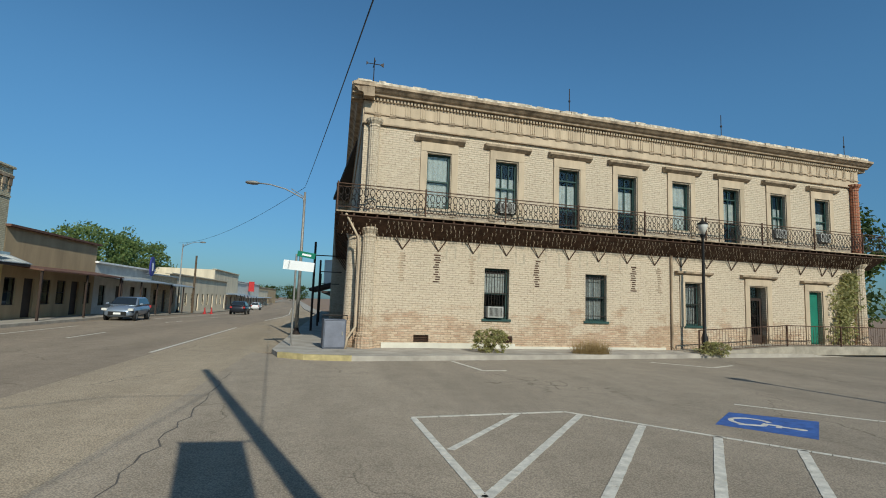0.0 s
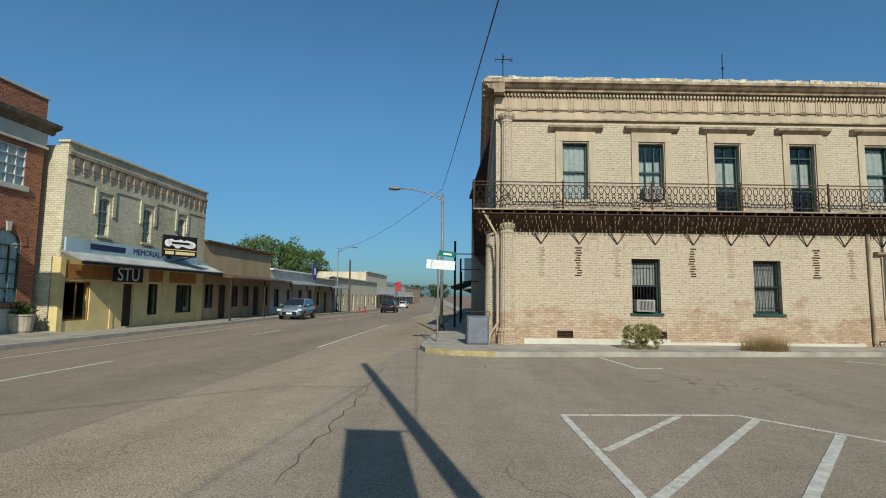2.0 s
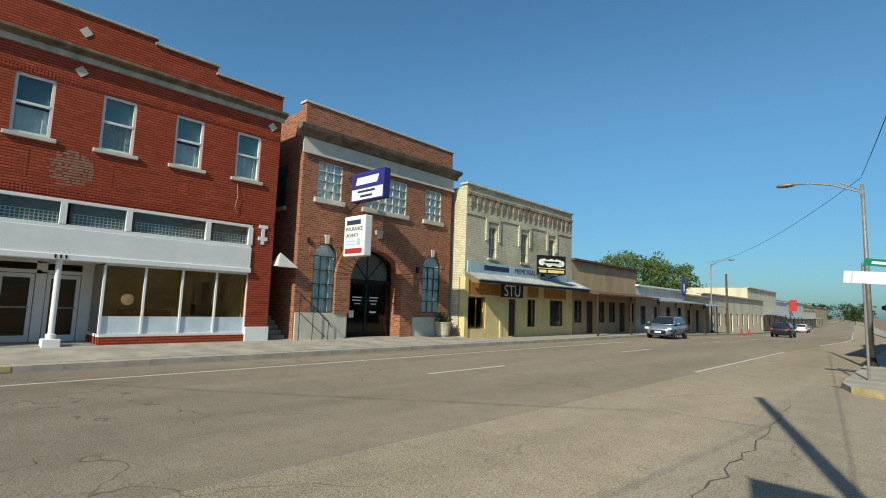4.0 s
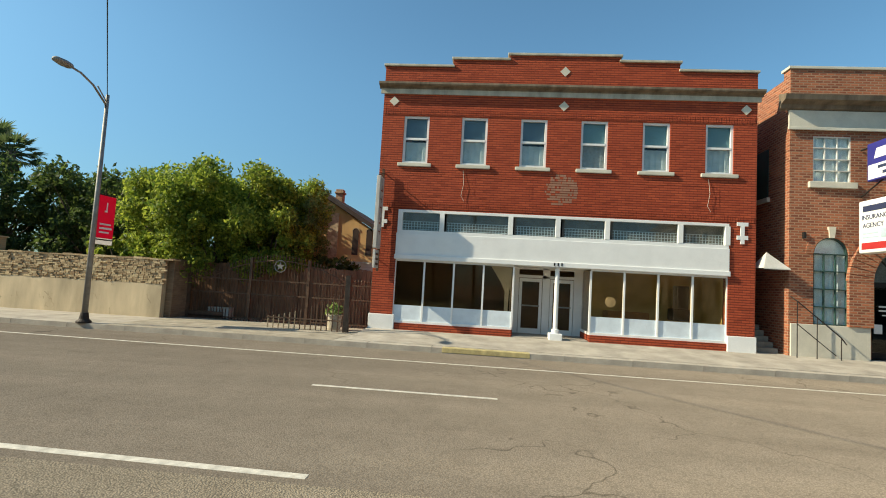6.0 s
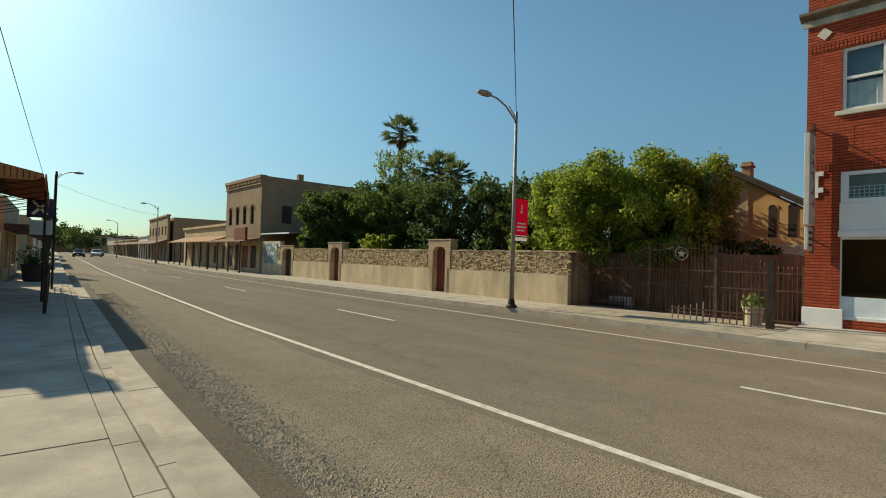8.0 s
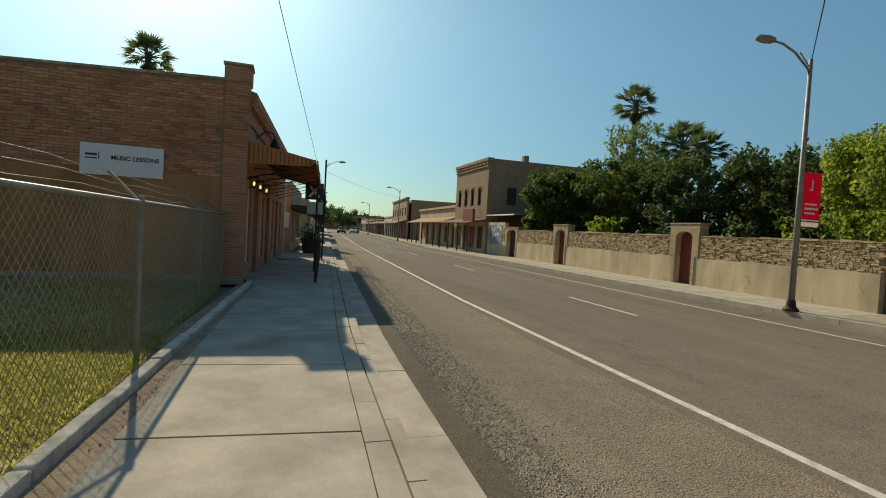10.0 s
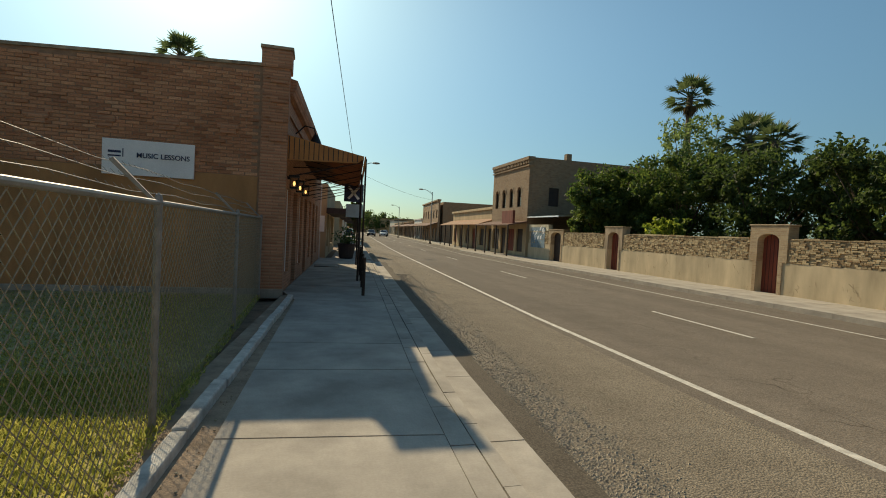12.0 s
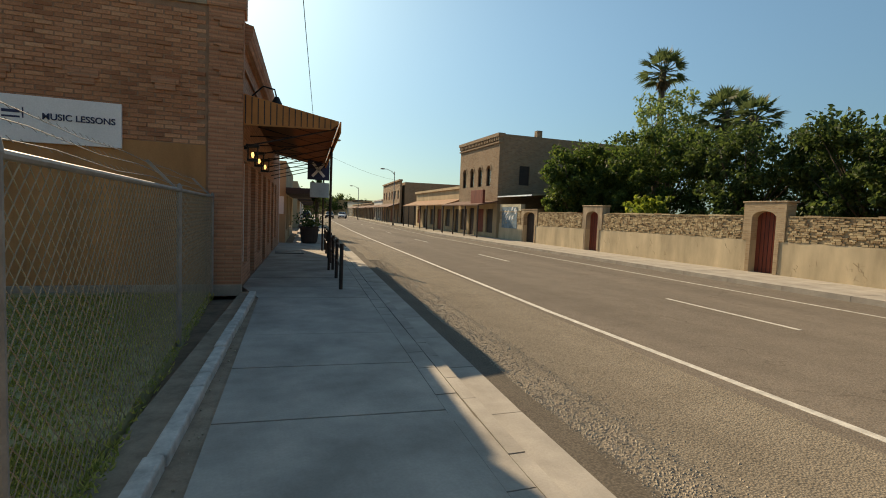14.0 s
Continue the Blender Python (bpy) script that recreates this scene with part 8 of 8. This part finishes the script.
tree("broadleaf_tree", -19.3, -11.2, 5.95, (3.0, 3.6), LEAF_B, "dense bright green tree behind the gate wall", 1, count=75000, leafsize=0.095, low=0.32)
tree("broadleaf_tree", -19.0, -8.9, 5.6, (1.9, 2.2), LEAF_B, "bright green tree behind the iron gate", 2, count=36000, leafsize=0.085, low=0.34)
tree("feathery_tree", -19.6, -7.9, 5.75, (1.3, 1.3), LEAF_G, "light feathery grey-green tree beside the house", 27, count=9000, leafsize=0.07, low=0.4, trunk=0.08)
tree("dark_tree", -22.6, -15.9, 6.1, (2.4, 2.4), LEAF_D, "dark green tree over the garden wall", 30, count=9000)
tree("dark_tree", -21.5, -18.2, 6.2, (2.6, 3.0), LEAF_D, "dark green tree over the garden wall", 3, count=14000, leafsize=0.14)
tree("dark_tree", -21.0, -23.5, 6.3, (2.6, 3.4), LEAF_D, "dark green tree over the garden wall", 4, count=14000, leafsize=0.14)
tree("dark_tree", -20.5, -28.8, 6.7, (2.6, 3.4), LEAF_M, "dark green tree over the garden wall", 5, count=14000, leafsize=0.14)
tree("dark_tree", -19.6, -32.8, 6.5, (2.6, 2.8), LEAF_M, "dark green tree over the garden wall", 6, count=14000, leafsize=0.14)
tree("dark_tree", -18.0, -33.2, 6.2, (2.2, 2.0), LEAF_M, "dark green tree hanging over the wall", 7, count=13000, low=0.3)
tree("grey_green_tree", -23.5, -31.5, 10.0, (2.3, 2.4), LEAF_G, "thin grey-green tree below the tall palm", 8, count=5200, low=0.55, leafsize=0.14)
tree("dark_tree", -25, -38, 6.5, (3, 3), LEAF_D, "dark green tree behind the garden", 9, count=6000)
tree("dark_tree", -26, -22, 6.2, (3, 4), LEAF_D, "dark green tree behind the garden", 10, count=7000)
tree("street_tree", -30.5, 74, 10.6, (4.5, 6), LEAF_G, "olive green tree behind the low shops", 11, zg(74), count=9000, leafsize=0.26, low=0.35)
tree("street_tree", -30.0, 88, 10.6, (4.5, 6), LEAF_G, "olive green tree behind the low shops", 12, zg(88), count=9000, leafsize=0.26, low=0.35)
tree("street_tree", 33.5, 27.5, 8.8, (4, 4), LEAF_D, "green tree beside the buff building", 13, count=9000, leafsize=0.2, low=0.15)
tree("street_tree", -24, -205, 8, (7, 6), LEAF_D, "distant green tree at the end of the street", 14, count=2500, leafsize=0.5)
tree("street_tree", -15, -225, 10, (6, 6), LEAF_D, "distant green tree at the end of the street", 15, count=2500, leafsize=0.5)
tree("street_tree", -34, -230, 7, (8, 6), LEAF_D, "distant green tree at the end of the street", 16, count=2500, leafsize=0.5)
tree("street_tree", -38, 300, 9, (8, 7), LEAF_D, "distant green tree at the end of the street", 51, zg(300), count=2500, leafsize=0.5)
tree("street_tree", -24, 320, 10, (9, 7), LEAF_D, "distant green tree at the end of the street", 52, zg(300), count=2500, leafsize=0.5)
tree("small_street_tree", -2.35, -40, 4.3, (0.42, 0.42), LEAF_D, "slim dark plant beside the lamp", 17, count=1300, leafsize=0.12, low=0.55, trunk=0.05)
tree("weed_bush", 6.7, 16.45, 0.82, (0.72, 0.4), LEAF_W, "scrubby straw-green weed bush at the wall foot", 18, 0.12, 0.05, 2600, 0.02, 0.05, "bush")
tree("weed_bush", 16.1, 16.95, 0.5, (0.8, 0.4), LEAF_W, "low green weeds at the lamp foot", 20, 0.12, 0.05, 1400, 0.015, 0.02, "bush")
tree("garden_shrub", -19.4, -6.6, 2.6, (1.0, 1.8), LEAF_D, "dark shrub in shade behind the gate", 23, 0.1, 0.16, 3500, 0.05, 0.05, "bush")
tree("garden_shrub", -19.6, -10.2, 2.6, (1.0, 1.8), LEAF_D, "dark shrub in shade behind the gate", 24, 0.1, 0.16, 3500, 0.05, 0.05, "bush")
tree("garden_shrub", -17.4, -26.2, 3.0, (0.8, 1.3), LEAF_B, "light green broad-leaved shrub over the wall", 21, 0.1, 0.2, 1500, 0.05, 0.4, "bush")
tree("garden_shrub", -17.3, -13.5, 2.9, (0.7, 1.8), LEAF_B, "bright creeper over the wall top", 22, 0.1, 0.14, 2600, 0.05, 0.5, "bush")
dg = Shape()
rnd = random.Random(12)
for k in range(700):
    a, r = rnd.uniform(0, 6.28), rnd.random() ** 0.7 * 0.5
    x, y = 10.6 + 1.5 * r * math.cos(a), 16.5 + 0.6 * r * math.sin(a)
    h = rnd.uniform(0.2, 0.6)
    dx, dy = rnd.uniform(-0.25, 0.25), rnd.uniform(-0.2, 0.2)
    dg.add([(x - 0.008, y, 0.14), (x + 0.008, y, 0.14), (x + dx, y + dy, 0.14 + h)], [(0, 1, 2)])
single("dry_grass_tuft", dg, DRYGR, "straw-coloured dry grass tuft at the kerb", "grass", "stuff")


def vine():
    t = thing("wall_vine", pose(2.0, 17.5, 0, 0, 0, AANG), "leafy vine climbing the buff wall by the green door", "plant")
    rnd = random.Random(31)
    s = Shape()
    for k in range(1500):
        z = 0.5 + 3.4 * rnd.random() ** 0.8
        c = 23.2 + (z - 0.5) * 0.22
        leaf(s, Vector((c + rnd.gauss(0, 0.38 + 0.12 * math.sin(z * 3)), -0.12 - abs(rnd.gauss(0, 0.12)), z)), 0.1, rnd, 2.2)
    tagged(part("foliage", s, LEAF_W, t), kind="stuff")
    part("stem", Shape().tube([(23.0, -0.15, 0.45), (23.3, -0.1, 1.6), (23.8, -0.1, 3.5)], [0.04, 0.03, 0.015], 6), BARK, t)


vine()


def palm(x, y, h, r, label, seed, z0=0.1):
    rnd = random.Random(seed)
    t = thing("fan_palm", pose(x, y, z0), label, "palm tree", "palms")
    part("trunk", Shape().tube([(0, 0, 0), (0.1, 0.05, h * 0.5), (0.15, 0.1, h - r * 0.7)], [0.28, 0.22, 0.2], 10), BARK, t, smooth=True)
    s, dead = Shape(), Shape()
    c = Vector((0.15, 0.1, h - r * 0.85))
    n = 30
    for k in range(n + 9):
        old = k >= n
        a = k * 2.4 + rnd.uniform(-0.25, 0.25)
        e = 1.35 - 1.95 * (k / n) ** 0.8 + rnd.uniform(-0.12, 0.12) if not old else rnd.uniform(-1.5, -1.15)
        d = Vector((math.cos(a) * math.cos(e), math.sin(a) * math.cos(e), math.sin(e)))
        hub = c + d * r * (rnd.uniform(0.42, 0.56) if not old else 0.3)
        to = dead if old else s
        to.tube([c, hub], 0.018 * r, 3, False)
        side = d.cross(Vector((0, 0, 1))).normalized()
        side.rotate(Matrix.Rotation(rnd.uniform(-0.5, 0.5), 3, d))
        upv = side.cross(d)
        for j in range(-6, 7):
            w = j / 6 * 1.2
            dd = (d * math.cos(w) + side * math.sin(w)).normalized()
            ln = r * (0.52 if not old else 0.4) * (1 - 0.3 * abs(j) / 6) * rnd.uniform(0.85, 1.1)
            mid, tip = hub + dd * ln * 0.55, hub + dd * ln - Vector((0, 0, ln * rnd.uniform(0.02, 0.22)))
            nn = dd.cross(upv).normalized() * 0.030 * r
            to.add([hub, mid + nn, tip, mid - nn], [(0, 1, 2, 3)])
    tagged(part("fronds", s, LEAF_P, t), kind="stuff")
    tagged(part("dead_skirt", dead, PALM_DRY, t, "hanging dry fronds"), kind="stuff")


palm(-25.4, -34.4, 13.9, 2.0, "tall fan palm above the garden trees", 41)
palm(-24.3, -28.0, 9.7, 1.9, "fan palm among the garden trees", 42)
palm(-23.6, -25.6, 8.7, 1.6, "fan palm among the garden trees", 43)
palm(9.2, -40, 13.9, 1.9, "fan palm behind the music shop", 44, 0)


# ---- cars ----
def car(x, y, z, rz, paint, label):
    t = thing("car", pose(x, y, z, 0, 0, rz), label, "car", "parked cars")
    # rounded sections lofted along the car, nose towards +x
    def loft(stations, n=20, square=3.2):
        s = Shape()
        for x, w, z0, z1 in stations:
            for k in range(n):
                a = 2 * math.pi * k / n
                c, d = math.cos(a), math.sin(a)
                s.v.append((x, w * math.copysign(abs(c) ** (2 / square), c), (z0 + z1) / 2 + (z1 - z0) / 2 * math.copysign(abs(d) ** (2 / square), d)))
        m = len(stations)
        s.f += [(i * n + k, i * n + (k + 1) % n, (i + 1) * n + (k + 1) % n, (i + 1) * n + k) for i in range(m - 1) for k in range(n)]
        s.f += [tuple(range(n)), tuple(range(m * n - 1, (m - 1) * n - 1, -1))]
        return s
    part("body", loft([(2.1, 0.55, 0.34, 0.66), (2.02, 0.72, 0.26, 0.78), (1.75, 0.82, 0.22, 0.86), (1.2, 0.86, 0.2, 0.98), (0.2, 0.87, 0.2, 1.03), (-1.2, 0.87, 0.2, 1.06), (-1.75, 0.84, 0.22, 1.06), (-2.0, 0.75, 0.28, 0.98), (-2.06, 0.6, 0.34, 0.8)]), paint, t, smooth=True)
    cab = Shape()
    cab.add([(1.15, -0.8, 0.95), (1.15, 0.8, 0.95), (-1.95, 0.78, 0.97), (-1.95, -0.78, 0.97), (0.35, -0.6, 1.5), (0.35, 0.6, 1.5), (-1.5, 0.6, 1.5), (-1.5, -0.6, 1.5)],
            [(0, 1, 5, 4), (1, 2, 6, 5), (2, 3, 7, 6), (3, 0, 4, 7), (4, 5, 6, 7), (3, 2, 1, 0)])
    part("cabin", cab, paint, t, bevel=0.09, smooth=True)
    gl = Shape()
    gl.add([(1.09, -0.7, 1.02), (1.09, 0.7, 1.02), (0.43, 0.57, 1.46), (0.43, -0.57, 1.46)], [(0, 1, 2, 3)])
    part("windscreen", gl, CAR_GLASS, t, m=pose(0.02, 0, 0.015))
    part("rear_window", Shape().add([(-1.92, -0.66, 1.04), (-1.92, 0.66, 1.04), (-1.62, 0.55, 1.42), (-1.62, -0.55, 1.42)], [(0, 1, 2, 3)]), CAR_GLASS, t, m=pose(-0.02, 0, 0.015))
    for sg in (-1, 1):
        part("side_window", Shape().add([(0.85, sg * 0.79, 1.04), (-1.6, sg * 0.79, 1.05), (-1.4, sg * 0.66, 1.42), (0.35, sg * 0.66, 1.42)], [(0, 1, 2, 3)]), CAR_GLASS, t, m=pose(0, sg * 0.012, 0))
        part("headlight", Shape().box(1.86, 2.09, sg * 0.72 - 0.16, sg * 0.72 + 0.13, 0.64, 0.8), LAMPG, t, bevel=0.03)
        part("tail_light", Shape().box(-2.09, -1.98, sg * 0.7 - 0.12, sg * 0.7 + 0.12, 0.75, 0.95), RED_P, t, bevel=0.02)
        part("mirror", Shape().box(0.75, 0.9, sg * 0.97 - 0.09, sg * 0.97 + 0.09, 1.0, 1.12), paint, t, bevel=0.03)
        for wx in (1.3, -1.3):
            w = part("wheel", Shape().lathe([(0.2, -0.1), (0.31, -0.1), (0.33, -0.06), (0.33, 0.06), (0.31, 0.1), (0.2, 0.1)], 0, 0, 20), RUBBER, t, m=pose(wx, sg * 0.79, 0.33, 90, 0, 0))
            part("rim", Shape().lathe([(0.2, -0.105), (0.17, -0.09), (0.17, 0.09), (0.2, 0.105)], 0, 0, 14), STEEL, w)
    part("grille", Shape().box(2.06, 2.13, -0.5, 0.5, 0.36, 0.6), BLACK, t, bevel=0.02)
    part("number_plate", Shape().box(2.125, 2.14, -0.2, 0.2, 0.42, 0.54), WHITE_P, t)
    return t


CAR_GLASS = plain("dark_car_glass", (0.02, 0.025, 0.03), 0.05, 0, var=0.05, bmp=0, spec=0.8)
car(-12.0, 36.2, zg(36.2), -86, CAR_S, "silver-blue hatchback parked facing along the shops")
car(-9.6, 62.0, zg(62), 92, CAR_K, "dark car in the street further off")
car(-14.6, 108.0, zg(108), 92, CAR_W, "pale car far down the street")
for i, (x, y, p, rz) in enumerate(((-12.3, -118, CAR_K, 80), (-15.6, -122, CAR_W, 80), (-8.6, -135, CAR_W, 260), (-18.5, -140, CAR_K, 80), (-6.9, -112, CAR_K, 260))):
    car(x, y, 0, rz, p, "car far down the street" if p is CAR_K else "pale car far down the street")


# ---- single bricks of the music shop's side wall ----
def clay_bricks():
    wall = bpy.data.objects["mortar_wall"]
    rb = random.Random(91)
    w, h = 0.262, 0.068

    def block(s, x, z, o, k):
        e = 0.006
        s.add([(x, 0, z), (x + k, 0, z), (x + k, 0, z + h), (x, 0, z + h), (x + e, -o, z + e), (x + k - e, -o, z + e), (x + k - e, -o, z + h - e), (x + e, -o, z + h - e)],
              [(4, 5, 6, 7), (0, 1, 5, 4), (1, 2, 6, 5), (2, 3, 7, 6), (3, 0, 4, 7)])
        return s

    shapes = []
    for k in range(9):
        shapes.append(block(Shape(), 0, 0, (0.008, 0.01, 0.012, 0.014, 0.011, 0.009, 0.024, 0.013, 0.034)[k], w - 0.008 * (k % 3)).mesh("brick"))
        shapes[-1].materials.append(CLAY_ONE)
    rest = Shape()
    made = 0
    for row in range(33):
        z = 2.92 + row * 0.078
        x = -0.6 - (0.135 if row % 2 else 0.0)
        while x - w > -11.5:
            x -= 0.276
            if z + h > 5.42 + (x + 0.5) * 0.042:
                continue
            if made < 295 and x > -3.15:
                part("brick", shapes[rb.choices(range(9), (4, 4, 4, 4, 4, 4, 1, 4, 1))[0]], CLAY_ONE, wall, m=pose(x, 0, z + rb.uniform(-0.003, 0.003)))
                made += 1
            else:
                block(rest, x, z + rb.uniform(-0.003, 0.003), rb.choice((0.008, 0.01, 0.012, 0.014, 0.011, 0.013, 0.028)), w - rb.uniform(0, 0.014))
    tagged(part("brickwork", rest, CLAY_ALL, wall), kind="stuff")


clay_bricks()
